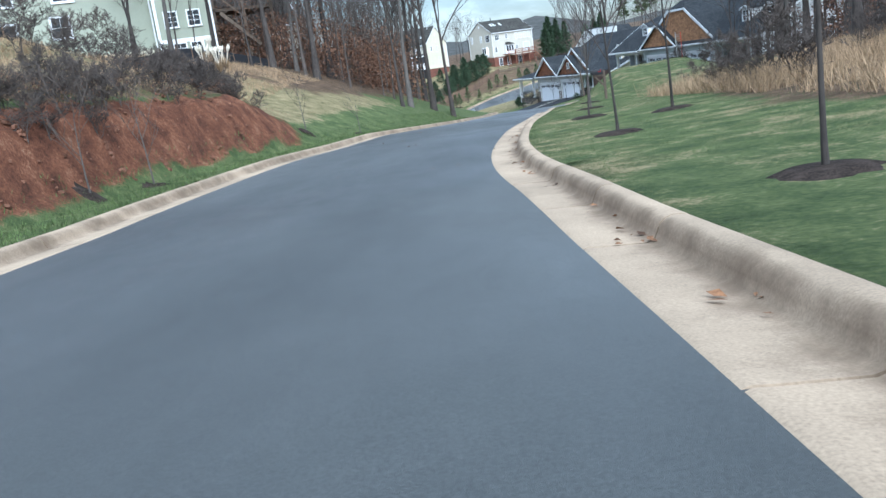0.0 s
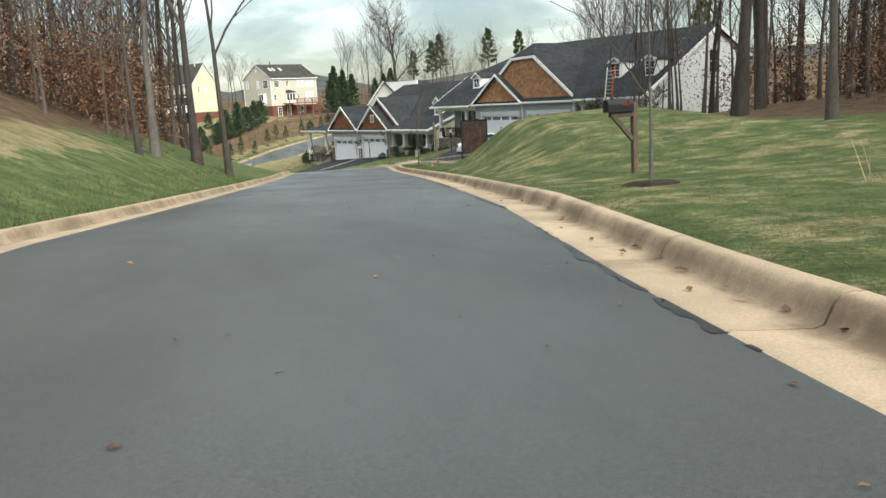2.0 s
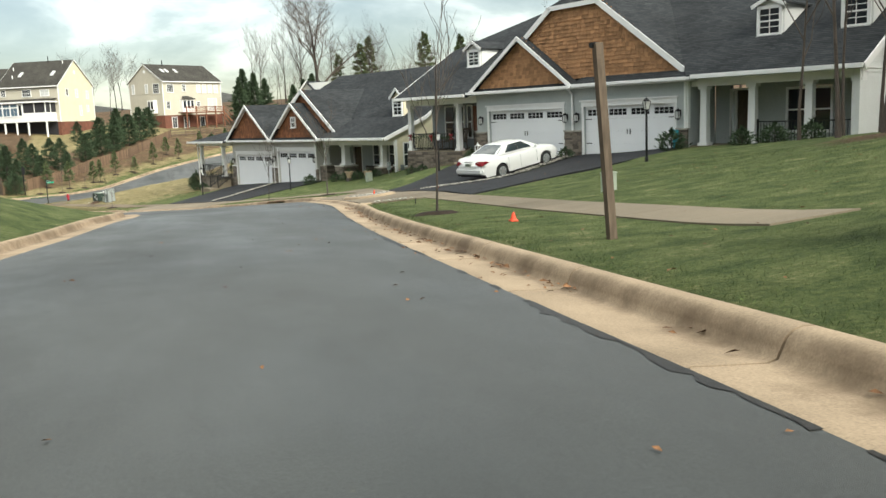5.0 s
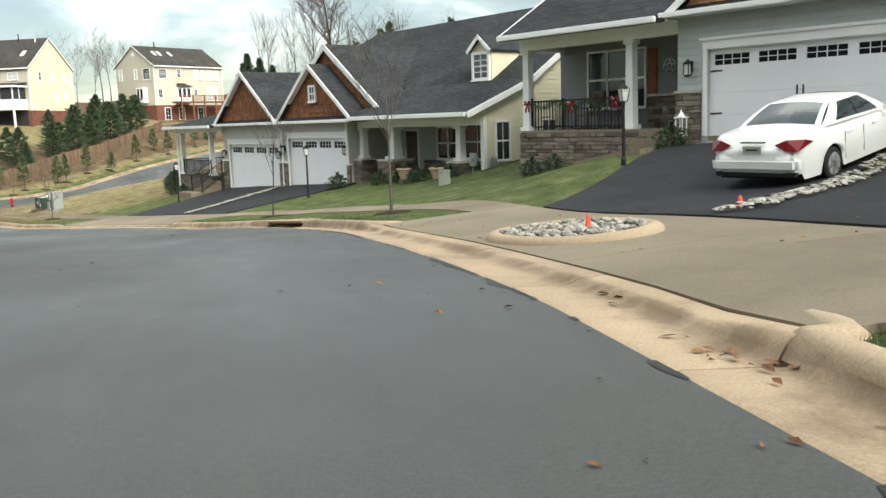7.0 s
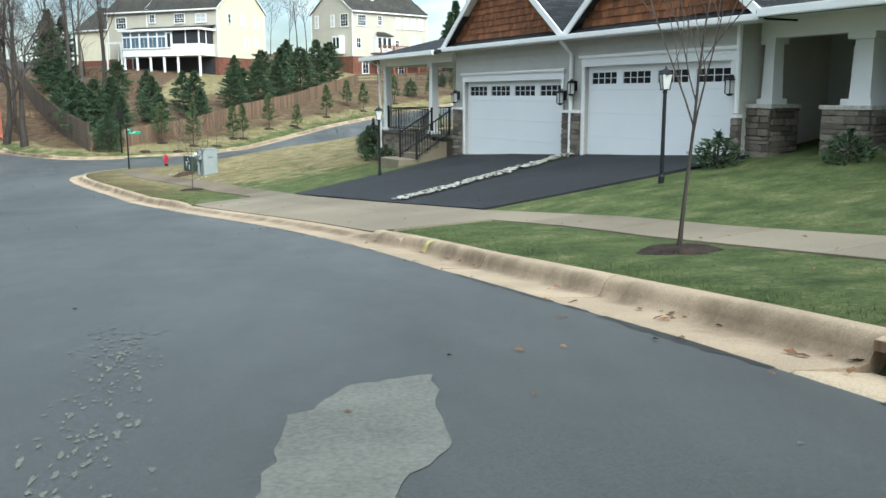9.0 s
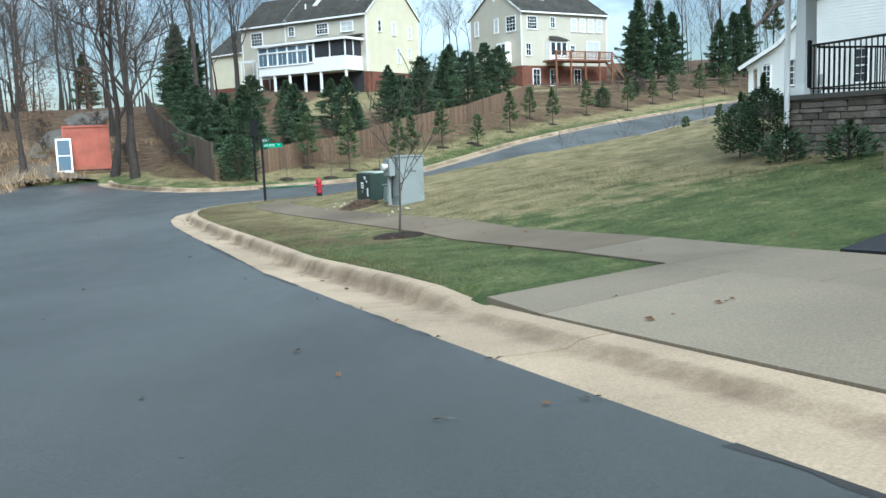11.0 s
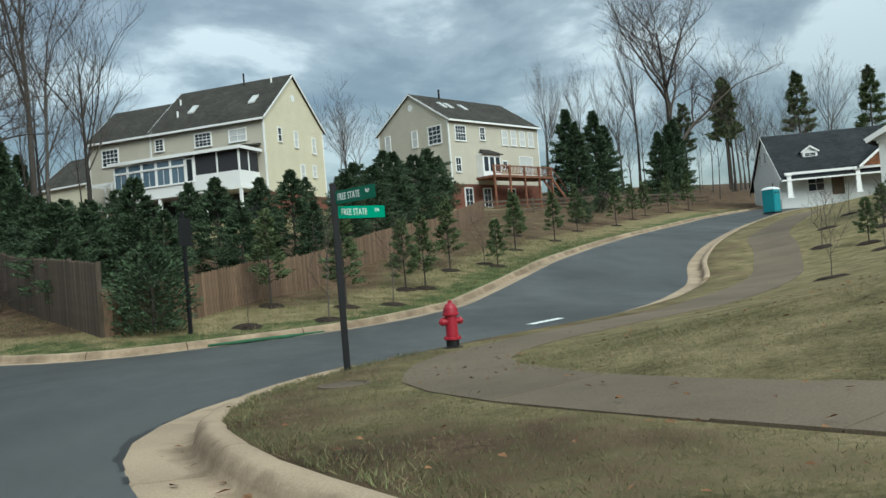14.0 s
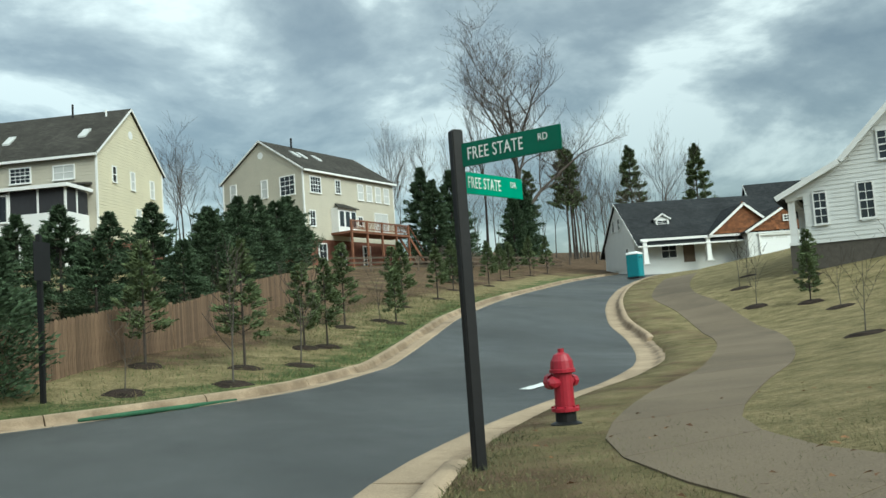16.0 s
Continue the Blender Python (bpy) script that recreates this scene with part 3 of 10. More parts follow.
def rise(side, d, fy, x, y):
    """Height of the ground over the road's edge, at d metres from it."""
    if side == "R":
        lots = 0.155 + 0.02 * np.clip(d, 0, 3.6) + np.interp(fy, [60, 75, 81, 87], [0.065, 0.058, 0.08, 0.132]) * np.clip(d - 3.4, 0, 11.5)
        hill = 0.165 + 0.02 * np.clip(d, 0, 2) + 0.125 * np.clip(d - 3, 0, 45)
        low = 0.135 + 0.012 * np.clip(d, 0, 12)
        knoll = low + 1.88 * ss(d, 0.72, 3.9) * ss(fy, 27, 48) * (1 - ss(fy, 44, 66)) * (1 - 0.92 * ss(d, 6.9, 11.4))
        a, b = ss(fy, 44, 58), ss(fy, 134, 150)
        cross = ss(fy, 71, 73.5) * (1 - ss(fy, 84.2, 85.8)) + ss(fy, 102.7, 104.0) * (1 - ss(fy, 114, 116.5))
        lots = lots + 0.42 * np.exp(-((x - 24.9) ** 2 + (y - 87.7) ** 2) / 9.0)
        lots = lots - 0.20 * np.exp(-((x - 24.6) ** 2 + (y - 81.3) ** 2) / 12.0)
        return (knoll * (1 - a) + lots * a) * (1 - b) + hill * b - 0.125 * cross * (1 - ss(d, 0.8, 2.8))
    if side == "F":
        return 0.155 + 0.15 * np.clip(d - 1.2, 0, 45) + 0.25 * ss(d, 4, 9) * ss(fy, 156, 170)
    if side == "S":
        return 0.15 + 0.16 * np.clip(d - 1.5, 0, 30)
    cut = 1 - ss(fy, 19, 27)
    top = 7.2 - 5.0 * ss(fy, 56, 82)
    bank = 0.155 + cut * 1.30 * ss(d, 2.3, 3.1) + np.clip(d - 2.0 + 0.9 * ss(fy, 26, 40), 0, None) * (0.42 + 0.06 * cut + 0.08 * ss(fy, 26, 40) - 0.3 * ss(fy, 62, 84))
    bank = np.where(bank > top * 0.8, top * 0.8 + (1 - np.exp(-(bank - top * 0.8) / (0.35 * top))) * 0.35 * top, bank)
    return bank


def land(px, py):
    """Height of the ground, distance outside the asphalt, side number and foot."""
    px, py = np.asarray(px, float), np.asarray(py, float)
    ins = inside(px, py, ASPHALT)
    ds, zs, fs = [], [], []
    for side, line in LINES:
        d, fx, fy = nearest(px, py, line)
        ds.append(d); fs.append((fx, fy))
        zs.append(road_z(fy) + rise(side, d, fy, px, py))
    ds, zs = np.array(ds), np.array(zs)
    w = 1.0 / (ds + 0.02) ** 5
    z = (w * zs).sum(0) / w.sum(0)
    k = ds.argmin(0)
    d = ds.min(0)
    fx = np.choose(k, [f[0] for f in fs]); fy = np.choose(k, [f[1] for f in fs])
    return z, np.where(ins, -d, d), k, fx, fy


def ground_z(x, y):
    z, d, *_ = land(np.array([x]), np.array([y]))
    return float(z[0]) if d[0] > 0 else float(road_z(y))


KERB_W = 0.76


def make_ground():
    xs = np.concatenate([np.arange(-90, -34, 4.0), np.arange(-34, -18, 1.0), np.arange(-18, 48, 0.5), np.arange(48, 70, 1.0), np.arange(70, 131, 4.0)])
    ys = np.concatenate([np.arange(-70, -16, 3.0), np.arange(-16, 175, 0.5), np.arange(175, 215, 1.0), np.arange(215, 320, 4.0)])
    gx, gy = np.meshgrid(xs, ys)
    X, Y = gx.ravel().copy(), gy.ravel().copy()
    Z, D, K, FX, FY = land(X, Y)
    near = (D > KERB_W - 0.28) & (D < KERB_W + 0.28)
    sc = np.where(near, (KERB_W - 0.04) / np.maximum(D, 1e-6), 1.0)
    X, Y = FX + (X - FX) * sc, FY + (Y - FY) * sc
    sunk = D < KERB_W - 0.28
    Z = np.where(sunk, road_z(np.where(D > 0, FY, Y)) - 0.5, Z)
    cross = ss(FY, 71, 73.5) * (1 - ss(FY, 84.2, 85.8)) + ss(FY, 102.7, 104.0) * (1 - ss(FY, 114, 116.5))
    Z = np.where(near, road_z(FY) + 0.142 - 0.117 * np.where(K == 0, cross, 0), Z)
    free = D > KERB_W + 0.3
    rough = np.array([noise.noise((x * 0.35, y * 0.35, 0.0)) * 0.05 + noise.noise((x * 0.09, y * 0.09, 3.0)) * 0.16 for x, y in zip(X, Y)])
    Z = Z + np.where(free, rough * ss(D, 5.0, 10.0), 0)
    # crumbling face of the clay cut
    cutf = (K == 2) & (FY < 26)
    crumb = np.array([noise.noise((x * 1.3, y * 0.9, 5.0)) * 0.22 + noise.noise((x * 3.1, y * 2.3, 8.0)) * 0.10 if c else 0.0 for x, y, c in zip(X, Y, cutf)])
    Z = Z + crumb * ss(D, 2.1, 2.8) * (1 - ss(D, 4.5, 7.0))
    nx, ny = len(xs), len(ys)
    # zones: dry grass, leaf litter, red clay
    zone = np.zeros((len(X), 4)); zone[:, 3] = 1
    dist = D
    R, F, L, S = K == 0, K == 1, K == 2, K == 3
    dry, leaf, clay = np.full(len(X), 0.12), np.zeros(len(X)), np.zeros(len(X))
    dry = np.where(R, 0.04 + 0.34 * (1 - ss(Y, 44, 54)) + 0.92 * ss(Y, 116, 130), dry)
    leaf = np.where(R, 0.85 * ss(dist, 4.3, 6.5) * (1 - ss(Y, 12, 19)) + 0.85 * ss(dist, 7.5, 10) * ss(Y, 12, 19) * (1 - ss(Y, 26, 34)) + 0.85 * ss(dist, 22, 28) * (1 - ss(Y, 95, 120)) + 0.85 * ss(dist, 12, 15) * ss(Y, 30, 38) * (1 - ss(Y, 52, 60)) + (0.50 - 0.12 * ss(Y, 140, 150)) * ss(Y, 116, 124) * (1 - ss(dist, 2.0, 3.0)), leaf)
    dry = np.where(F, 0.35 + 0.6 * ss(dist, 1.2, 3.5), dry)
    leaf = np.where(F, 0.66 * ss(dist, 2.2, 5.0) * ss(Y, 150, 158) * (1 - ss(dist, 14, 20)) + 0.9 * ss(-X, 2.0, 6.0) * ss(dist, 2.0, 4.0), leaf)
    dry = np.where(L, 0.10 + 0.85 * ss(dist, 3.0, 5.0) * (1 - ss(FY, 40, 55)), dry)
    leaf = np.where(L, 0.9 * ss(dist, 4, 8) * ss(FY, 30, 42) + 0.55 * ss(dist, 3.2, 4.0) * (1 - ss(dist, 5.5, 7.5)) * (1 - ss(FY, 22, 28)), leaf)
    clay = np.where(L, ss(dist, 2.1, 2.4) * (1 - ss(dist, 3.3, 4.2)) * (1 - ss(FY, 21, 26)), clay)
    leaf = np.where(S, 0.85 * ss(dist, 0.8, 2.5), leaf)
    leaf = np.maximum(leaf, np.where(R, np.maximum(ss(X, 26, 30) * (1 - ss(Y, 64, 70)), ss(X, 40, 46) * (1 - ss(Y, 150, 160))), 0))
    far = ss(np.hypot(X - 10, Y - 90), 95, 130)
    leaf = np.maximum(leaf, far * 0.8)
    zone[:, 0], zone[:, 1], zone[:, 2] = dry, leaf, clay
    idx = np.arange(nx * ny).reshape(ny, nx)
    quads = np.stack([idx[:-1, :-1], idx[:-1, 1:], idx[1:, 1:], idx[1:, :-1]], -1).reshape(-1, 4)
    deep = D < 0.1
    keep = ~(deep[quads].all(1))
    quads = quads[keep]
    ob = pydata("ground", np.stack([X, Y, Z], 1).tolist(), quads.tolist(), M["ground"], smooth=True)
    at = ob.data.color_attributes.new("zone", "FLOAT_COLOR", "POINT")
    at.data.foreach_set("color", zone.ravel())
    tagged(ob, "rolling ground with winter grass, leaf litter and a red clay bank", "ground", kind="structure")
    return ob


make_ground()

# far land out to the horizon, with low wooded ridges
def far_land():
    vs, fs = [], []
    n, rad = 72, [150, 260, 420, 700, 1200, 2200, 3600]
    for j, r in enumerate(rad):
        for k in range(n):
            a = 2 * math.pi * k / n
            x, y = 20 + r * math.cos(a), 100 + r * math.sin(a)
            z = float(road_z(min(max(y, -60), 260))) - 3 if r < 200 else 0
            if r >= 260:
                z = -6 + (r - 260) * 0.012 + noise.noise((x * 0.002, y * 0.002, 1.0)) * r * 0.035 + (r > 1500) * (r - 1500) * 0.035
            vs.append((x, y, z))
    for j in range(len(rad) - 1):
        for k in range(n):
            a, b = j * n + k, j * n + (k + 1) % n
            fs.append((a, b, b + n, a + n))
    m = mat("distant_woods", (0.085, 0.085, 0.08), 1.0, var=0.25, scale=0.02, fine=0.3, spec=0.0)
    tagged(pydata("backdrop", vs, fs, m, smooth=True), "distant wooded ridges in winter grey brown", "distance", kind="structure")


far_land()


# ---- road and kerbs ----
def make_road():
    """One asphalt sheet: rows across the carriageway, slightly crowned."""
    poly = ASPHALT
    pts = [Vector((x, y)) for x, y in poly]
    n = len(pts)
    inner = [(x, y) for y in np.arange(-58, 230, 2.0) for x in np.arange(-38, 90, 2.0)]
    ix, iy = np.array(inner).T
    ok = inside(ix, iy, poly)
    dmin = np.min([nearest(ix, iy, line)[0] for _, line in LINES], axis=0)
    pts += [Vector(p) for p, o, d in zip(inner, ok, dmin) if o and d > 0.7]
    vo, eo, fo, *_ = geometry.delaunay_2d_cdt(pts, [(i, (i + 1) % n) for i in range(n)], [], 1, 1e-4)
    bm = bmesh.new()
    vs = [bm.verts.new((v.x, v.y, float(road_z(v.y)))) for v in vo]
    for f in fo:
        fc = bm.faces.new([vs[i] for i in f])
    bm.normal_update()
    for fc in bm.faces:
        if fc.normal.z < 0:
            fc.normal_flip()
    ob = part("road", bm, M["road"])
    tagged(ob, "dark grey worn asphalt carriageway with dusty pale marks", "road", kind="structure")


make_road()

KERB_PROFILE = [(-0.10, -0.03), (0.0, 0.012), (0.10, 0.004), (0.43, -0.012), (0.485, 0.004), (0.51, 0.06), (0.535, 0.115), (0.575, 0.152), (0.63, 0.168), (0.70, 0.166), (0.76, 0.145), (0.77, -0.3), (-0.10, -0.3)]
LOW_PROFILE = [(-0.10, -0.03), (0.0, 0.012), (0.10, 0.006), (0.40, 0.0), (0.49, 0.015), (0.53, 0.03), (0.57, 0.04), (0.61, 0.046), (0.66, 0.052), (0.71, 0.056), (0.76, 0.06), (0.77, -0.3), (-0.10, -0.3)]


def outward(line, right):
    """Unit normals that point away from the carriageway."""
    t = np.gradient(line, axis=0)
    t /= np.linalg.norm(t, axis=1)[:, None]
    return np.stack([t[:, 1], -t[:, 0]], 1) * (1 if right else -1)


def kerb_run(parent, line, normals, a, b, low=(), gap=0.012):
    """Kerb stones of about 3 m along a line, between its points a and b."""
    i = a
    while i < b:
        j = min(i + 3, b)
        if b - j == 1:
            j = b
        vs, fs = [], []
        for k in range(i, j + 1):
            (x, y), (nx, ny) = line[k], normals[k]
            tx, ty = -ny, nx
            trim = gap if k == i else (-gap if k == j else 0.0)
            w = 0.0
            for lo, hi in low:
                w = max(w, min(1, max(0, (y - lo) / 0.9)) * min(1, max(0, (hi - y) / 0.9)))
            zr = float(road_z(y))
            d = (line[min(k + 1, len(line) - 1)] - line[max(k - 1, 0)]); d = d / np.linalg.norm(d)
            for (o, h), (o2, h2) in zip(KERB_PROFILE, LOW_PROFILE):
                vs.append((x + nx * o + d[0] * trim, y + ny * o + d[1] * trim, zr + h * (1 - w) + h2 * w))
        n = len(KERB_PROFILE)
        for k in range(j - i):
            for q in range(n):
                fs.append((k * n + q, k * n + (q + 1) % n, (k + 1) * n + (q + 1) % n, (k + 1) * n + q))
        # the end faces have corners of their own, so that the long faces shade straight through
        c = len(vs)
        vs += vs[:n] + vs[c - n:]
        fs.append(tuple(c + q for q in range(n))[::-1]); fs.append(tuple(c + n + q for q in range(n)))
        ob = pydata("kerb_stone", vs, fs, M["kerb"], parent)
        for q, face in enumerate(ob.data.polygons):
            face.use_smooth = q < (j - i) * n and q % n < 9
        across = ob.data.attributes.new("across", "FLOAT", "POINT")
        across.data.foreach_set("value", [o for _ in range(j - i + 3) for o, _h in KERB_PROFILE])
        i = j


kerb = thing("kerb", Matrix(), "tan concrete kerb and gutter with mud-stained joints", "kerb", kind="structure")
NR, NF, NL, NS = outward(EDGE_R, True), outward(EDGE_F, True), outward(EDGE_L, False), outward(EDGE_L2, True)


def at_y(line, y, start=0):
    return start + int(np.abs(line[start:, 1] - y).argmin())


# stretches without a raised kerb: driveway crossings
LOW_R = [(72.0, 85.4), (102.8, 116.0)]
kerb_run(kerb, EDGE_R, NR, at_y(EDGE_R, -30), at_y(EDGE_R, 90.0), LOW_R)
kerb_run(kerb, EDGE_R, NR, at_y(EDGE_R, 93.2), at_y(EDGE_R, 141.0), LOW_R)
kerb_run(kerb, EDGE_R, NR, at_y(EDGE_R, 141.0), at_y(EDGE_R, 157.5), [(120, 170)])
kerb_run(kerb, EDGE_R, NR, at_y(EDGE_R, 157.5), len(EDGE_R) - 8)
kerb_run(kerb, EDGE_F, NF, 6, at_y(EDGE_F, 156.5))
kerb_run(kerb, EDGE_F, NF, at_y(EDGE_F, 156.5), at_y(EDGE_F, 150.3, at_y(EDGE_F, 151.4)), [(120, 170)])
kerb_run(kerb, EDGE_F, NF, at_y(EDGE_F, 150.3, at_y(EDGE_F, 151.4)), len(EDGE_F) - 2)
kerb_run(kerb, EDGE_L, NL, at_y(EDGE_L, -30), at_y(EDGE_L, 79.2))
kerb_run(kerb, EDGE_L, NL, at_y(EDGE_L, 79.2), len(EDGE_L) - 30)
kerb_run(kerb, EDGE_L2, NS, 30, at_y(EDGE_L2, 97))
kerb_run(kerb, EDGE_L2, NS, at_y(EDGE_L2, 97), len(EDGE_L2) - 1)


# ---- pavements and drives ----
def offset_line(line, normals, d):
    return line + normals * d


def strip_slabs(parent, inner, outer, lift, thick, seg, gap, material, name="slab", zfun=None):
    """Concrete slabs between two lines of equal length."""
    i = 0
    while i < len(inner) - 1:
        j = min(i + seg, len(inner) - 1)
        vs = []
        m = j - i
        for k in range(i, j + 1):
            t = (inner[min(k + 1, len(inner) - 1)] - inner[max(k - 1, 0)]); t = t / np.linalg.norm(t)
            tr = t * (gap if k == i else (-gap if k == j else 0))
            for p in (inner[k], outer[k]):
                x, y = p + tr
                vs.append((x, y, zfun(x, y) + lift))
        n = len(vs)
        vs += [(x, y, z - thick) for x, y, z in vs]
        fs = []
        for k in range(m):
            a = 2 * k
            fs += [(a, a + 1, a + 3, a + 2), (n + a + 2, n + a + 3, n + a + 1, n + a), (a + 2, n + a + 2, n + a, a), (a + 1, n + a + 1, n + a + 3, a + 3)]
        fs += [(0, n, n + 1, 1), (2 * m + 1, n + 2 * m + 1, n + 2 * m, 2 * m)]
        pydata(name, vs, fs, material, parent)
        i = j


GX, GY = np.arange(-60, 110.1, 0.5), np.arange(-30, 260.1, 0.5)
GRID_Z = land(*[q.ravel() for q in np.meshgrid(GX, GY)])[0].reshape(len(GY), len(GX))


def land_z(x, y):
    """Height of the ground by interpolation between half-metre points."""
    fx, fy = min(max((x - GX[0]) * 2, 0), len(GX) - 2), min(max((y - GY[0]) * 2, 0), len(GY) - 2)
    i, j = int(fx), int(fy)
    u, v = fx - i, fy - j
    return float((GRID_Z[j, i] * (1 - u) + GRID_Z[j, i + 1] * u) * (1 - v) + (GRID_Z[j + 1, i] * (1 - u) + GRID_Z[j + 1, i + 1] * u) * v)


pavement = thing("pavement", Matrix(), "grey-tan concrete pavement of broad slabs", "pavement", kind="structure")
i0, i1 = at_y(EDGE_R, 55), at_y(EDGE_R, 133.5)
WALK_Y, WALK_D = [46, 60, 69, 73, 80, 87, 96, 101, 104.5, 108, 113, 117, 122, 129, 133.5], [3.15, 3.1, 2.93, 2.42, 2.45, 2.67, 2.9, 2.8, 2.32, 2.14, 2.36, 2.73, 2.98, 2.61, 2.55]
off = np.interp(EDGE_R[i0:i1, 1], WALK_Y, WALK_D)[:, None]
WALK_W = 1.08
WIN, WOUT = EDGE_R[i0:i1] + NR[i0:i1] * off, EDGE_R[i0:i1] + NR[i0:i1] * (off + WALK_W)
kp = at_y(WIN, 118.0)
strip_slabs(pavement, WIN[:kp + 1], WOUT[:kp + 1], 0.022, 0.15, 2, 0.006, M["walk"], "paving_slab", land_z)
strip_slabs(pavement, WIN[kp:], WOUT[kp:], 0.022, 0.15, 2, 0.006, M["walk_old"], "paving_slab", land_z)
# the way on past the corner and up the hill
PATH_L = smooth_line([tuple(WIN[-1]), (2.72, 136.2), (2.72, 138.2), (3.5, 140.4), (6.2, 143.7), (10.4, 147.9), (15.0, 153.4), (19.6, 161.0), (22.6, 166.8), (27.5, 173.5), (34, 181.5)], 1.0)
PATH_R = smooth_line([tuple(WOUT[-1]), (3.95, 136.0), (3.9, 138.0), (4.7, 140.2), (7.6, 143.2), (11.9, 147.2), (16.4, 152.6), (21.1, 160.2), (24.2, 165.9), (29.1, 172.6), (35.6, 180.3)], 1.0)
nn = 56
def resample(line, n):
    s = np.r_[0, np.cumsum(np.linalg.norm(np.diff(line, axis=0), axis=1))]
    q = np.linspace(0, s[-1], n)
    return np.stack([np.interp(q, s, line[:, 0]), np.interp(q, s, line[:, 1])], 1)
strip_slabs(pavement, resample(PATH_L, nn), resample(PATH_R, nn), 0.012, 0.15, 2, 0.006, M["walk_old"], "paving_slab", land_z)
# ramp corner to the street


def drive(name, quad, lift, material, label, cat, n=10):
    """A surface laid over the ground inside a four-cornered outline, with a real edge."""
    a, b, c, d = [np.array(p, float) for p in quad]
    vs, fs = [], []
    for i in range(n + 1):
        for j in range(n + 1):
            s, t = i / n, j / n
            x, y = (a * (1 - s) + b * s) * (1 - t) + (d * (1 - s) + c * s) * t
            vs.append((x, y, land_z(x, y) + lift))
    m = len(vs)
    vs += [(x, y, z - 0.14) for x, y, z in vs]
    for i in range(n):
        for j in range(n):
            k = i * (n + 1) + j
            fs.append((k, k + n + 1, k + n + 2, k + 1))
    edge = [i * (n + 1) for i in range(n + 1)] + [n * (n + 1) + j for j in range(1, n + 1)] + [i * (n + 1) + n for i in range(n - 1, -1, -1)] + [j for j in range(n - 1, 0, -1)]
    for p, q in zip(edge, edge[1:] + edge[:1]):
        fs.append((p, p + m, q + m, q))
    ob = pydata(name, vs, fs, material)
    bm = bmesh.new(); bm.from_mesh(ob.data); bmesh.ops.recalc_face_normals(bm, faces=bm.faces); bm.to_mesh(ob.data); bm.free()
    return tagged(ob, label, cat, kind="structure")


def local(o, rz):
    return pose(o[0], o[1], o[2], 0, 0, rz)


HA = local((18.41, 118.57, -3.55), math.degrees(math.atan2(-0.940, 0.341)))
HB = local((27.64, 87.86, -1.07), math.degrees(math.atan2(-0.924, 0.383)))


def w2(h, x, y):
    p = h @ Vector((x, y, 0))
    return (p.x, p.y)


def edge_pt(y, d):
    k = at_y(EDGE_R, y)
    return tuple(EDGE_R[k] + NR[k] * d)


def walk_out(y, more=0.02):
    return edge_pt(y, float(np.interp(y, WALK_Y, WALK_D)) + WALK_W + more)


# aprons between gutter and pavement, and the drives up to the garages
def apron(y0, y1, label):
    k0, k1 = at_y(EDGE_R, y0), at_y(EDGE_R, y1)
    th = thing("apron", Matrix(), label, "apron", kind="structure")
    o = np.interp(EDGE_R[k0:k1, 1], WALK_Y, WALK_D)[:, None]
    strip_slabs(th, EDGE_R[k0:k1] + NR[k0:k1] * 0.765, EDGE_R[k0:k1] + NR[k0:k1] * (o - 0.01), 0.03, 0.2, 4, 0.006, M["walk"], "paving_slab", land_z)


apron(72.6, 85.6, "stained concrete driveway apron with a rock bed")
apron(103.0, 115.9, "pale concrete driveway apron")
drive("driveway", [w2(HA, -0.6, 0.0), walk_out(113.8), walk_out(108.8), w2(HA, 6.0, 0.0)], 0.045, M["drive"], "black asphalt driveway to a garage", "driveway")
drive("driveway", [w2(HA, 6.6, 0.1), walk_out(108.3), walk_out(104.6), w2(HA, 12.6, 0.1)], 0.045, M["drive"], "black asphalt driveway to a garage", "driveway")
drive("driveway", [w2(HB, -0.5, 0.0), walk_out(84.2), walk_out(78.6), w2(HB, 5.2, 0.0)], 0.045, M["drive"], "black asphalt driveway with a parked car", "driveway")
drive("front_walk", [w2(HB, -2.6, -0.4), w2(HB, -2.9, -1.7), w2(HB, -0.55, -1.9), w2(HB, -0.8, -0.4)], 0.075, M["walk"], "pale concrete front walk to a porch step", "path", 6)
drive("driveway", [w2(HB, 5.8, 0.0), walk_out(77.9), walk_out(71.6), w2(HB, 11.2, 0.0)], 0.045, M["drive"], "black asphalt driveway to a garage", "driveway")


# ---- building parts ----
def beam(bm, p, q, w, h, up=(0, 0, 1)):
    """A straight timber from p to q, w wide and h high, hanging below the line."""
    p, q, up = Vector(p), Vector(q), Vector(up)
    d = (q - p).normalized()
    s = d.cross(up).normalized() * (w / 2)
    u = s.cross(d).normalized() * h
    vs = [bm.verts.new(c) for c in (p - s, p + s, p + s - u, p - s - u, q - s, q + s, q + s - u, q - s - u)]
    for f in ((0, 1, 2, 3), (7, 6, 5, 4), (0, 4, 5, 1), (1, 5, 6, 2), (2, 6, 7, 3), (3, 7, 4, 0)):
        bm.faces.new([vs[i] for i in f])
    return bm


def beams(*bs):
    bm = bmesh.new()
    for b in bs:
        beam(bm, *b)
    bmesh.ops.recalc_face_normals(bm, faces=bm.faces)
    return bm


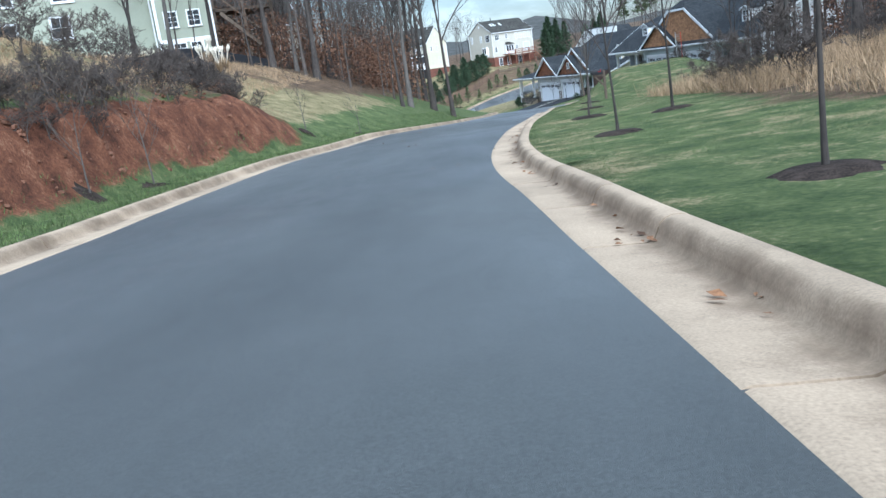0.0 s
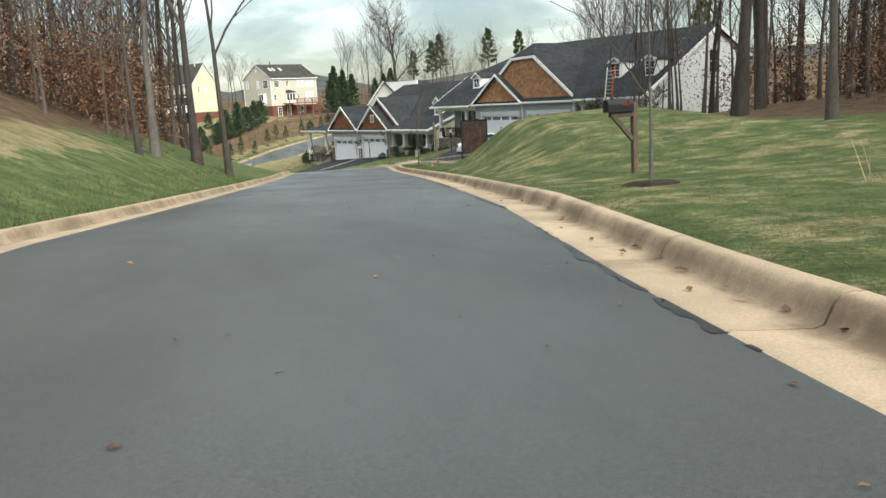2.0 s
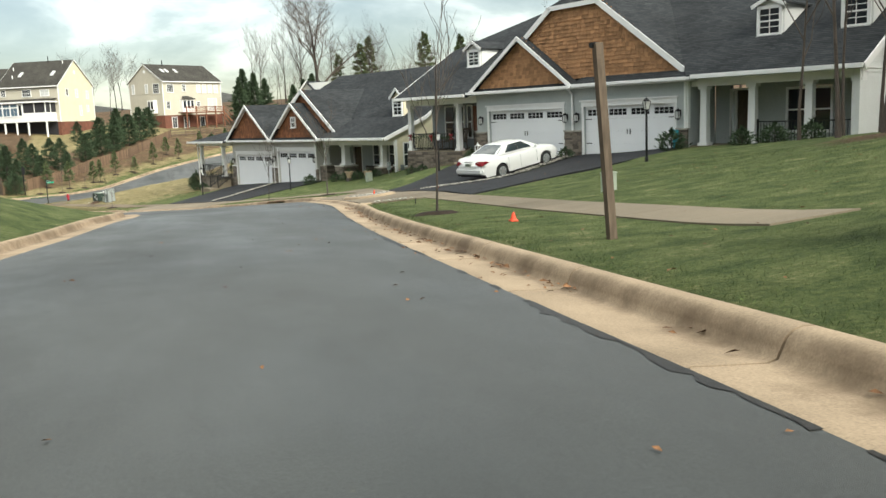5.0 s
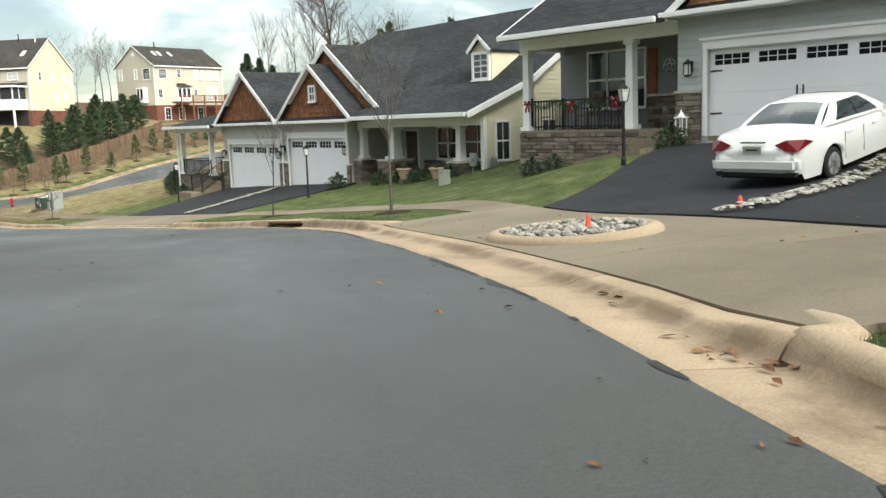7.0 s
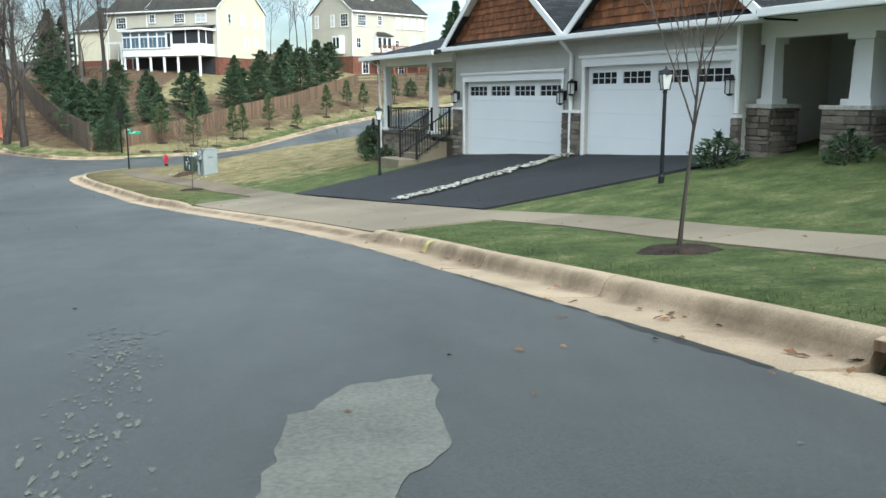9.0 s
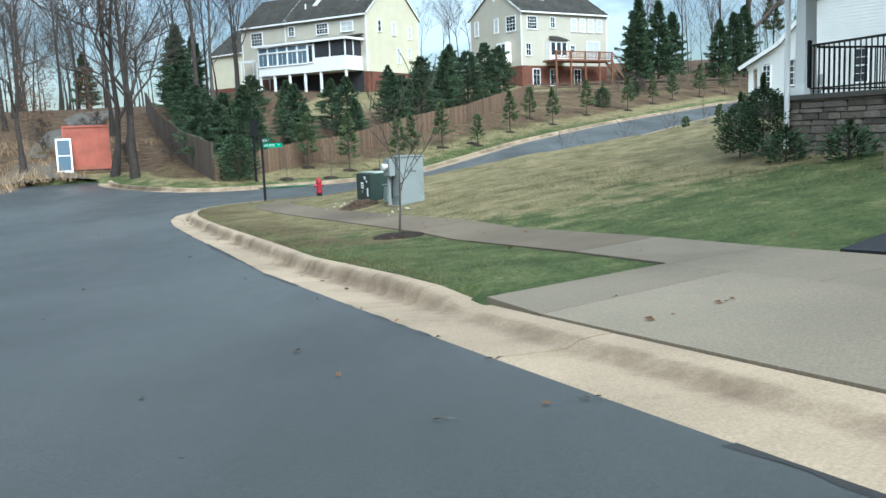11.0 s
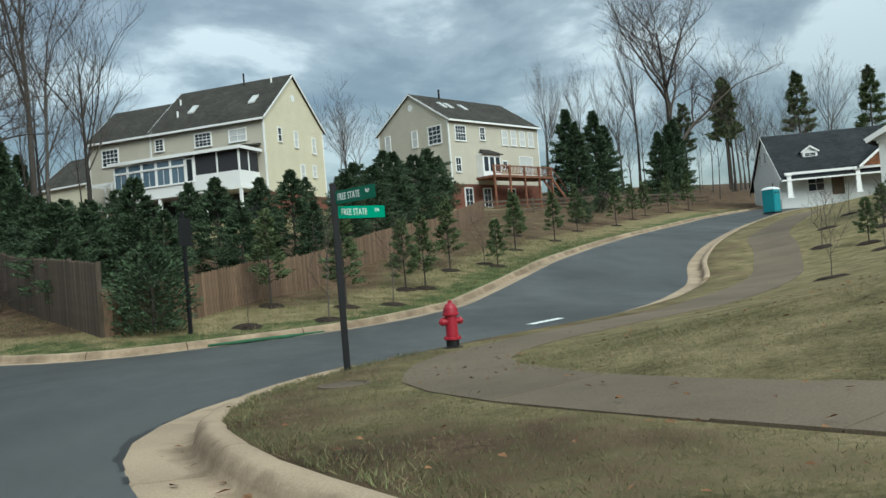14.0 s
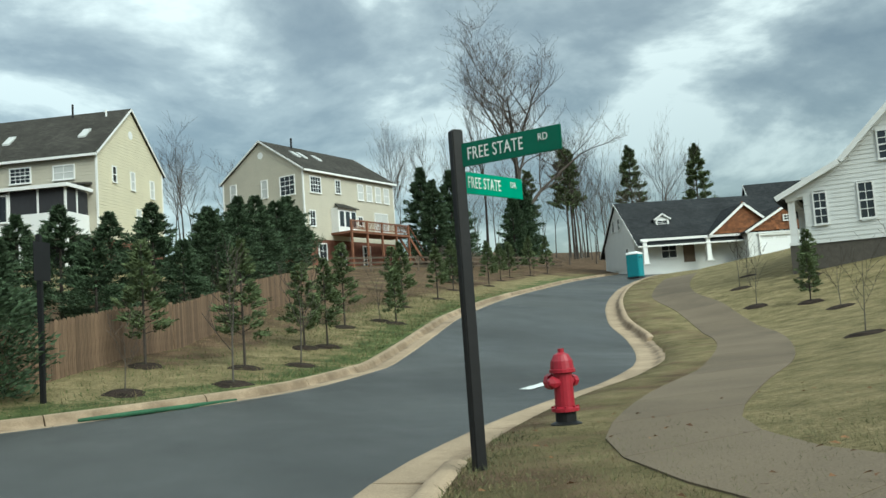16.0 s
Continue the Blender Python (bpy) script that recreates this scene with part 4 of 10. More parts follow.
def siding_mesh(x0, x1, z0, z1, holes=(), span=None, row=0.18, depth=0.25):
    """Lapped boards on the plane y=0 that face -y, on a solid wall with real openings. span(z) gives the width at a height, for gables."""
    bm = bmesh.new()
    z = z0
    while z < z1 - 1e-3:
        zt = min(z + row, z1)
        a, b = span((z + zt) / 2) if span else (x0, x1)
        (a0, b0), (a1, b1) = (span(z), span(zt)) if span else ((x0, x1), (x0, x1))
        cuts = sorted((max(a, h[0]), min(b, h[1])) for h in holes if h[2] < zt - 0.03 and h[3] > z + 0.03)
        runs, at = [], a
        for c, d in cuts:
            if c > at:
                runs.append((at, c))
            at = max(at, d)
        if at < b:
            runs.append((at, b))
        for p, q in runs:
            if q - p < 0.02:
                continue
            pl, ph, ql, qh = a0 if p == a else p, a1 if p == a else p, b0 if q == b else q, b1 if q == b else q
            v = [bm.verts.new(c) for c in ((p, -0.024, z), (q, -0.024, z), (q, -0.006, zt), (p, -0.006, zt), (pl, depth, z), (ql, depth, z), (qh, depth, zt), (ph, depth, zt))]
            for f in ((0, 1, 2, 3), (5, 4, 7, 6), (4, 5, 1, 0), (1, 5, 6, 2), (4, 0, 3, 7), (3, 2, 6, 7)):
                bm.faces.new([v[i] for i in f])
        z = zt
    bmesh.ops.remove_doubles(bm, verts=bm.verts, dist=1e-4)
    return bm


def put(ob, m):
    ob.matrix_basis = m
    return ob


def window(parent, m, w, h, cols=2, rows=2, sash=True, frame=0.09, pane="glass", name="window"):
    """A window whose lower left corner is the origin of m, in a wall that faces -y: frame, glazing bars, sill and panes."""
    f = frame
    rings = []
    bm = bmesh.new()
    for x0, z0, x1, z1, y in ((-f, -f, w + f, h + f, 0.10), (-f, -f, w + f, h + f, -0.075), (0, 0, w, h, -0.075), (0, 0, w, h, 0.10)):
        rings.append([bm.verts.new(c) for c in ((x0, y, z0), (x1, y, z0), (x1, y, z1), (x0, y, z1))])
    for r0, r1 in zip(rings, rings[1:] + rings[:1]):
        for k in range(4):
            bm.faces.new((r0[k], r0[(k + 1) % 4], r1[(k + 1) % 4], r1[k]))
    bmesh.ops.recalc_face_normals(bm, faces=bm.faces)
    fr = part(name, bm, M["white"], parent, "white window frame")
    put(fr, m)
    part("window_sill", boxes((-f - 0.03, -0.115, -f - 0.025, w + f + 0.03, -0.077, -f + 0.03)), M["white"], fr)
    for i in range(1, cols):
        x = w * i / cols
        part("glazing_bar", boxes((x - 0.014, -0.052, 0, x + 0.014, -0.034, h)), M["white"], fr)
    for j in range(1, rows):
        z = h * j / rows
        t = 0.03 if sash and rows % 2 == 0 and j == rows // 2 else 0.014
        part("glazing_bar", boxes((0, -0.056, z - t, w, -0.036, z + t)), M["white"], fr)
    part("pane", boxes((0.002, -0.033, 0.002, w - 0.002, -0.026, h - 0.002)), M[pane], fr)
    return fr


def garage_door(parent, m, w, h):
    """A sectional door with four glazed lights on top, two strap hinges a side and a pull, in a trimmed opening."""
    zs = [0, h * 0.25, h * 0.5, h * 0.75, h]
    lw, top0, top1 = w / 4 * 0.80, h * 0.815, h * 0.935
    d = put(part("garage_door", boxes((0, 0.10, 0, w, 0.15, zs[1] - 0.003)), M["door_white"], parent, "white sectional garage door"), m)
    for a, b in zip(zs[1:-2], zs[2:-1]):
        part("door_section", boxes((0, 0.10, a, w, 0.15, b - 0.003)), M["door_white"], d)
    xs = [0]
    for i in range(4):
        c = w * (i + 0.5) / 4
        xs += [c - lw / 2, c + lw / 2]
    xs.append(w)
    bm = bmesh.new()
    cols, rows = xs, [zs[3], top0, top1, h]
    grid = {}
    for y in (0.10, 0.15):
        for q, z in enumerate(rows):
            for k, x in enumerate(cols):
                grid[y, q, k] = bm.verts.new((x, y, z))
    hole = lambda q, k: q == 1 and k % 2 == 1
    for q in range(3):
        for k in range(9):
            if hole(q, k):
                ring = ((q, k), (q, k + 1), (q + 1, k + 1), (q + 1, k))
                for e, f in zip(ring, ring[1:] + ring[:1]):
                    bm.faces.new((grid[(0.10, *e)], grid[(0.10, *f)], grid[(0.15, *f)], grid[(0.15, *e)]))
            else:
                bm.faces.new([grid[(0.10, *e)] for e in ((q, k), (q, k + 1), (q + 1, k + 1), (q + 1, k))])
                bm.faces.new([grid[(0.15, *e)] for e in ((q + 1, k), (q + 1, k + 1), (q, k + 1), (q, k))])
    part("door_section", bm, M["door_white"], d, "glazed top section")
    for i in range(4):
        a, b = xs[2 * i + 1], xs[2 * i + 2]
        part("pane", boxes((a, 0.135, top0, b, 0.145, top1)), M["door_glass"], d)
        g = bmesh.new()
        for k in range(1, 4):
            x = a + (b - a) * k / 4
            box(g, x - 0.009, 0.118, top0, x + 0.009, 0.134, top1)
        box(g, a, 0.116, (top0 + top1) / 2 - 0.008, b, 0.136, (top0 + top1) / 2 + 0.008)
        part("glazing_bar", g, M["door_white"], d)
    t = boxes((-0.12, -0.05, 0, -0.005, 0.12, h + 0.005), (w + 0.005, -0.05, 0, w + 0.12, 0.12, h + 0.005), (-0.14, -0.05, h + 0.005, w + 0.14, 0.12, h + 0.22), (-0.20, -0.10, h + 0.22, w + 0.20, 0.05, h + 0.29))
    put(part("door_trim", t, M["white"], parent), m)
    return d


def shingle_gable(parent, m, span, z0, z1, material, wid=0.20, exp=0.19, single=False):
    """Courses of cedar shingles on the plane y=0 between the two sides given by span(z)."""
    rnd = random.Random(int(z1 * 100) + int(span(z0)[0] * 10))
    verts, faces = [], []
    me = None
    count = 0
    z, c = z0, 0
    while z < z1 - 0.05:
        a, b = span(min(z + exp * 0.6, z1))
        x = a + (0.5 if c % 2 else 0) * wid * rnd.random() - 0.02
        while x < b:
            w = wid * rnd.uniform(0.65, 1.3)
            p, q = max(x, a), min(x + w - 0.008, b)
            if q - p > 0.03:
                y = -0.03 - rnd.uniform(0, 0.012)
                dz = rnd.uniform(-0.012, 0.008)
                co = [(p, y, z + dz), (q, y, z + dz), (q, -0.004, z + exp * 1.15), (p, -0.004, z + exp * 1.15), (p, 0.0, z + dz), (q, 0.0, z + dz)]
                fa = [(0, 1, 2, 3), (4, 5, 1, 0), (1, 5, 2), (4, 0, 3)]
                if single and count < 290:
                    cx = (p + q) / 2
                    if me is None:
                        me = []
                    ob = pydata("shingle", [(u - cx, v, k - z) for u, v, k in co], fa, material, parent)
                    ob.matrix_basis = m @ Matrix.Translation((cx, 0, z))
                    count += 1
                else:
                    k = len(verts)
                    verts += co
                    faces += [tuple(i + k for i in f) for f in fa]
            x += w
        z += exp; c += 1
    if verts:
        ob = put(pydata("shingles", verts, faces, M["shingle_bj"] if single else material, parent), m)
        ob["kind"] = "stuff"
    a0, b0 = span(z0); a1, b1 = span(z1)
    back = bmesh.new()
    slab(back, [(a0, 0.004, z0), (b0, 0.004, z0), (b1, 0.004, z1), (a1, 0.004, z1)] if b1 - a1 > 0.05 else [(a0, 0.004, z0), (b0, 0.004, z0), ((a1 + b1) / 2, 0.004, z1)], (0, 0.12, 0))
    bmesh.ops.recalc_face_normals(back, faces=back.faces)
    put(part("gable_wall", back, M["shingle"] if material is M["shingle"] else M["shingle_bj"], parent), m)


STONES = []
for q in range(6):
    bm_ = bmesh.new()
    rs = random.Random(q)
    bmesh.ops.create_cube(bm_, size=1.0)
    bmesh.ops.bevel(bm_, geom=bm_.edges[:], offset=0.13, segments=1, affect="EDGES")
    for v_ in bm_.verts:
        v_.co += Vector((rs.uniform(-.05, .05), rs.uniform(-.08, .08), rs.uniform(-.05, .05)))
    me_ = bpy.data.meshes.new("stone"); bm_.to_mesh(me_); bm_.free(); me_.materials.append(M["stone"])
    STONES.append(me_)


def stone_face(parent, m, w, h, seed=0, course=0.118):
    """Squared rubble on the plane y=0, facing -y, over a mortar backing."""
    rnd = random.Random(seed)
    put(part("mortar_bed", boxes((0, 0.0, 0, w, 0.08, h)), M["mortar"], parent), m)
    z = 0
    while z < h - 0.04:
        ch = min(course * rnd.uniform(0.6, 1.35), h - z)
        x = 0
        while x < w - 0.03:
            sw = min(rnd.uniform(0.2, 0.62), w - x)
            if w - x - sw < 0.1:
                sw = w - x
            shared("stone", STONES[rnd.randrange(6)], parent, m @ Matrix.Translation((x + sw / 2, -0.005, z + ch / 2)) @ Matrix.Diagonal((sw * 0.98, 0.09 + rnd.uniform(0, .04), ch * 0.97, 1)))
            x += sw
        z += ch


def roof_part(parent, polys, material="roof", t=0.16):
    """Roof slopes, each a plate of its own thickness."""
    for poly in polys:
        bm = bmesh.new()
        slab(bm, poly, (0, 0, -t))
        bmesh.ops.recalc_face_normals(bm, faces=bm.faces)
        part("roof_slope", bm, M[material], parent)


def lin(p, q, z):
    return p[0] + (q[0] - p[0]) * (z - p[1]) / (q[1] - p[1])


def column(parent, x, y, z0, z1, w0=0.26, w1=0.22):
    bm = bmesh.new()
    box(bm, x - w0 * 0.72, y - w0 * 0.72, z0, x + w0 * 0.72, y + w0 * 0.72, z0 + 0.12)
    box(bm, x - w1 * 0.75, y - w1 * 0.75, z1 - 0.14, x + w1 * 0.75, y + w1 * 0.75, z1)
    a = [bm.verts.new(c) for c in ((x - w0 / 2, y - w0 / 2, z0 + 0.12), (x + w0 / 2, y - w0 / 2, z0 + 0.12), (x + w0 / 2, y + w0 / 2, z0 + 0.12), (x - w0 / 2, y + w0 / 2, z0 + 0.12))]
    b = [bm.verts.new(c) for c in ((x - w1 / 2, y - w1 / 2, z1 - 0.14), (x + w1 / 2, y - w1 / 2, z1 - 0.14), (x + w1 / 2, y + w1 / 2, z1 - 0.14), (x - w1 / 2, y + w1 / 2, z1 - 0.14))]
    for i in range(4):
        bm.faces.new((a[i], a[(i + 1) % 4], b[(i + 1) % 4], b[i]))
    part("column", bm, M["white"], parent)


def railing(parent, p, q, h=0.9, step=0.12):
    """Black metal railing: two rails, posts and thin balusters."""
    p, q = Vector(p), Vector(q)
    L = (q - p).length
    up = Vector((0, 0, 1))
    r = part("railing", beams((p + up * h, q + up * h, 0.05, 0.04), (p + up * 0.12, q + up * 0.12, 0.04, 0.03)), M["black"], parent, "black metal railing")
    n = max(2, int(L / step))
    for i in range(n + 1):
        c = p.lerp(q, i / n)
        w = 0.03 if i in (0, n) else 0.009
        part("post" if i in (0, n) else "baluster", boxes((c.x - w, c.y - w, c.z, c.x + w, c.y + w, c.z + (h + (0.08 if i in (0, n) else -0.02)))), M["black"], r)
    return r


def wall_lantern(parent, x, y, z):
    bm = bmesh.new()
    box(bm, x - 0.05, y - 0.03, z - 0.12, x + 0.05, y, z + 0.15)
    tube(bm, [(x, y - 0.02, z + 0.10), (x, y - 0.12, z + 0.19), (x, y - 0.17, z + 0.14)], [0.012] * 3, 5)
    for dx in (-0.07, 0.07):
        for dy in (-0.07, 0.07):
            box(bm, x + dx - 0.008, y - 0.17 + dy - 0.008, z - 0.2, x + dx + 0.008, y - 0.17 + dy + 0.008, z + 0.08)
    lathe(bm, [(0.115, 0), (0.12, 0.012), (0.03, 0.09), (0.01, 0.11)], 8, (x, y - 0.17, z + 0.08))
    lathe(bm, [(0.03, -0.04), (0.09, 0), (0.09, 0.015)], 8, (x, y - 0.17, z - 0.21))
    l = part("wall_lantern", bm, M["black"], parent, "black outdoor wall lantern")
    part("lantern_glass", boxes((x - 0.06, y - 0.23, z - 0.19, x + 0.06, y - 0.11, z + 0.075)), M["curtain"], l)


def dormer(parent, x0, x1, yf, z0, z1, za, depth, mat_name, win=True):
    """A gabled dormer on a front slope: cheeks, face with a window, two roof slopes and white rakes."""
    xm = (x0 + x1) / 2
    bm = bmesh.new()
    slab(bm, [(x0, yf, z0), (x1, yf, z0), (x1, yf, z1), (xm, yf, za - 0.08), (x0, yf, z1)], (0, depth, 0))
    bmesh.ops.recalc_face_normals(bm, faces=bm.faces)
    d = part("dormer", bm, M[mat_name], parent)
    o = 0.16
    for s in (0, 1):
        e = x0 - o if s == 0 else x1 + o
        ze = z1 - 0.06
        b2 = bmesh.new()
        slab(b2, [(e, yf - 0.18, ze), (xm, yf - 0.18, za), (xm, yf + depth, za), (e, yf + depth, ze)], (0, 0, 0.06))
        bmesh.ops.recalc_face_normals(b2, faces=b2.faces)
        part("dormer_roof", b2, M["roof"], d)
    part("dormer_trim", beams(((x0 - o, yf - 0.19, z1 - 0.02), (xm, yf - 0.19, za + 0.06), 0.04, 0.14, (0, 0, 1)), ((x1 + o, yf - 0.19, z1 - 0.02), (xm, yf - 0.19, za + 0.06), 0.04, 0.14, (0, 0, 1))), M["white"], d)
    if win:
        w = window(parent, Matrix.Translation((x0 + 0.18, yf - 0.02, z0 + 0.2)), x1 - x0 - 0.36, z1 - z0 - 0.38, 2, 4, frame=0.12)


# ---- house with two brown gables over its garages ----
def house_a():
    h = thing("house", HA, "taupe single-storey house with cedar gables and two garages", "house")
    G1, G2 = (0.02, 5.76, 0.12, 2.5), (6.85, 12.1, 0.42, 2.8)
    wall = put(part("front_wall", siding_mesh(-0.7, 12.35, -0.4, 3.7, (G1, G2)), M["siding_taupe"], h), Matrix())
    garage_door(h, Matrix.Translation((G1[0], 0, G1[2])), G1[1] - G1[0], G1[3] - G1[2])
    garage_door(h, Matrix.Translation((G2[0], 0, G2[2])), G2[1] - G2[0], G2[3] - G2[2])
    part("threshold", boxes((G1[0], 0.02, -0.4, G1[1], 0.3, G1[2]), (G2[0], 0.02, -0.4, G2[1], 0.3, G2[2])), M["walk"], h)
    for x, w, sd in ((-0.72, 0.62, 1), (5.90, 0.83, 2), (12.23, 0.2, 3)):
        stone_face(h, Matrix.Translation((x, -0.06, -0.3)), w, 1.9, sd)
        part("stone_cap", boxes((x - 0.02, -0.14, 1.6, x + w + 0.02, 0.0, 1.67)), M["white"], h)
    for x, z in ((-0.42, 2.05), (5.95, 2.05), (6.45, 2.3), (12.25, 2.3)):
        wall_lantern(h, x, -0.02, z)
    # left side wall of the garage and right return to the porch
    put(part("side_wall", siding_mesh(0, 11, -0.6, 3.7), M["siding_taupe"], h), pose(-0.7, 11, 0, 0, 0, -90))
    put(part("side_wall", siding_mesh(0, 2.7, -0.4, 3.7), M["siding_taupe"], h), pose(12.35, 0, 0, 0, 0, 90))
    # eaves over the garages: pent strip, gutter
    roof_part(h, [[(-0.95, -0.45, 3.62), (6.35, -0.45, 3.62), (6.35, -0.14, 3.79), (-0.95, -0.14, 3.79)], [(6.40, -0.45, 3.62), (13.25, -0.45, 3.62), (13.25, -0.14, 3.79), (6.40, -0.14, 3.79)]], t=0.1)
    part("gutter", boxes((-0.98, -0.56, 3.50, 13.3, -0.44, 3.64), bev=0.02), M["white"], h)
    part("soffit", boxes((-0.95, -0.44, 3.50, 13.25, 0.02, 3.56)), M["white"], h)
    part("downpipe", tubes(([(6.3, -0.5, 3.55), (6.3, -0.3, 3.35), (6.3, -0.09, 3.15), (6.3, -0.09, 0.1)], [0.055] * 4), ([(12.35, -0.09, 3.5), (12.35, -0.09, 1.7)], [0.06] * 2), n=8), M["white"], h)
    # two small gables
    for a, b, ap in (((-0.80, 3.75), (6.28, 3.75), (2.74, 6.28)), ((6.45, 3.75), (13.2, 3.75), (9.75, 6.20))):
        span = lambda z, a=a, b=b, ap=ap: (lin((a[0] + .25, a[1]), ap, z), lin((b[0] - .25, b[1]), ap, z))
        shingle_gable(h, Matrix.Translation((0, -0.14, 0)), span, 3.80, ap[1] - 0.12, M["shingle"])
        k = 0.13
        roof_part(h, [[(a[0] - k, -0.42, a[1] - 0.12), (ap[0], -0.42, ap[1]), (ap[0], 6.4, ap[1]), (a[0] - k, 6.4, a[1] - 0.12)],
                      [(ap[0], -0.42, ap[1]), (b[0] + k, -0.42, b[1] - 0.12), (b[0] + k, 6.4, b[1] - 0.12), (ap[0], 6.4, ap[1])]], t=0.12)
        part("rake_trim", beams(((a[0] - k, -0.44, a[1] - 0.10), (ap[0], -0.44, ap[1] + 0.02), 0.05, 0.17), ((b[0] + k, -0.44, b[1] - 0.10), (ap[0], -0.44, ap[1] + 0.02), 0.05, 0.17)), M["white"], h)
        part("soffit", beams(((a[0] + 0.05, -0.295, a[1] - 0.04), (ap[0], -0.295, ap[1] - 0.14), 0.22, 0.03), ((b[0] - 0.05, -0.295, b[1] - 0.04), (ap[0], -0.295, ap[1] - 0.14), 0.22, 0.03)), M["white"], h)
    window(h, Matrix.Translation((9.50, -0.19, 4.55)), 0.46, 0.6, 2, 2, frame=0.09)
    # large gable behind
    a, b, ap = (4.75, 3.7), (14.55, 3.75), (9.68, 7.12)
    span = lambda z: (lin((a[0] + .2, a[1]), ap, z), lin((b[0] - .2, b[1]), ap, z))
    shingle_gable(h, Matrix.Translation((0, 0.74, 0)), span, 3.9, ap[1] - 0.1, M["shingle"])
    roof_part(h, [[(a[0], 0.55, a[1]), (ap[0], 0.55, ap[1]), (ap[0], 7.5, ap[1]), (a[0], 7.5, a[1])], [(ap[0], 0.55, ap[1]), (b[0] + .1, 0.55, b[1] - .08), (b[0] + .1, 7.5, b[1] - .08), (ap[0], 7.5, ap[1])]], t=0.14)
    part("rake_trim", beams(((a[0], 0.53, a[1] + .02), (ap[0], 0.53, ap[1] + 0.02), 0.05, 0.24), ((b[0] + .1, 0.53, b[1] - .06), (ap[0], 0.53, ap[1] + 0.02), 0.05, 0.24)), M["white"], h)
    # main roof: porch slope, upper slope, back slope
    xe = 21.15
    roof_part(h, [[(13.2, -0.55, 3.70), (xe, -0.55, 3.70), (xe, 2.7, 4.95), (13.2, 2.7, 4.95)], [(0.5, 2.7, 4.95), (xe, 2.7, 4.95), (xe, 8.0, 8.42), (3.2, 8.0, 8.42)],
                  [(3.2, 8.0, 8.42), (xe, 8.0, 8.42), (xe, 14.4, 3.9), (-0.9, 14.4, 3.9)], [(-0.9, 2.9, 4.5), (0.5, 2.7, 4.95), (3.2, 8.0, 8.42), (-0.9, 14.4, 3.9)]])
    part("rake_trim", beams(((xe + .02, -0.57, 3.70), (xe + .02, 2.7, 4.95), 0.05, 0.22), ((xe + .02, 2.7, 4.95), (xe + .02, 8.0, 8.42), 0.05, 0.22), ((xe + .02, 14.4, 3.9), (xe + .02, 8.0, 8.42), 0.05, 0.22)), M["white"], h)
    part("gutter", boxes((13.3, -0.66, 3.55, xe, -0.54, 3.72), bev=0.02), M["white"], h)
    part("porch_beam", boxes((12.4, 0.45, 3.22, 20.8, 0.75, 3.55), (20.55, 0.75, 3.22, 20.8, 2.6, 3.55)), M["white"], h)
    part("porch_ceiling", boxes((12.4, -0.5, 3.55, 20.8, 2.6, 3.60)), M["white"], h)
    # the end wall, with the porch recess left open in front
    def sp(z):
        lo = 0.55 if z < 3.55 else (lin((-0.45, 3.62), (2.7, 4.85), z) if z < 4.85 else lin((2.7, 4.85), (8.0, 8.3), z))
        if z < 3.55:
            lo = 2.6
        return (max(lo, 0), 14.0 if z < 4.0 else lin((14.2, 3.9), (8.0, 8.3), z))
    W1, W2, W3, W4 = (1.18, 1.82, 1.92, 3.3), (3.6, 4.3, 1.95, 3.33), (4.9, 5.25, 4.4, 5.5), (5.85, 6.2, 4.5, 5.5)
    put(part("end_wall", siding_mesh(0, 14, -0.5, 8.25, (W2, W3, W4), sp), M["siding_cream"], h), pose(20.8, 0, 0, 0, 0, 90))
    put(part("end_wall", siding_mesh(0.62, 2.6, -0.3, 3.55, (W1,), None), M["siding_cream"], h), pose(20.8, 0, 0, 0, 0, 90))
    for wn_ in (W1, W2, W3, W4):
        window(h, pose(20.8, wn_[0], wn_[2], 0, 0, 90), wn_[1] - wn_[0], wn_[3] - wn_[2], 2, 2, frame=0.07)
    part("corner_board", boxes((20.74, 0.50, -0.3, 20.88, 0.66, 3.55)), M["white"], h)
    part("meter_box", boxes((20.85, 0.85, 1.55, 21.0, 1.05, 2.0), (20.85, 0.9, 1.2, 20.95, 1.0, 1.55), (20.85, 2.9, 1.5, 21.0, 3.25, 1.95), bev=0.01), M["box_grey"], h)
    # porch: floor, back wall with door and windows, piers and columns
    part("porch_floor", boxes((12.4, 0.25, -0.4, 20.75, 2.6, 0.78)), M["walk"], h)
    part("porch_skirt", boxes((15.6, 0.2, -0.4, 20.75, 0.26, 0.74)), M["mortar"], h)
    D, P1, P2 = (12.95, 14.1, 0.78, 3.1), (15.55, 16.95, 1.85, 3.1), (17.4, 18.9, 1.85, 3.2)
    put(part("porch_wall", siding_mesh(12.35, 20.8, 0.78, 3.55, (D, P1, P2)), M["siding_grey"], h), Matrix.Translation((0, 2.6, 0)))
    stone_face(h, Matrix.Translation((14.5, 2.56, 0.78)), 6.2, 0.95, 7)
    window(h, Matrix.Translation((P1[0], 2.58, P1[2])), 0.64, 1.25, 1, 2, pane="glass")
    window(h, Matrix.Translation((P1[0] + 0.76, 2.58, P1[2])), 0.64, 1.25, 1, 2, pane="glass")
    window(h, Matrix.Translation((P2[0], 2.58, P2[2])), 1.5, 1.35, 2, 2, pane="glass")
    part("front_door", boxes((D[0] + .1, 2.66, D[2], D[1] - .1, 2.74, D[3] - .1)), M["fence_dark"], h, "dark panelled front door")
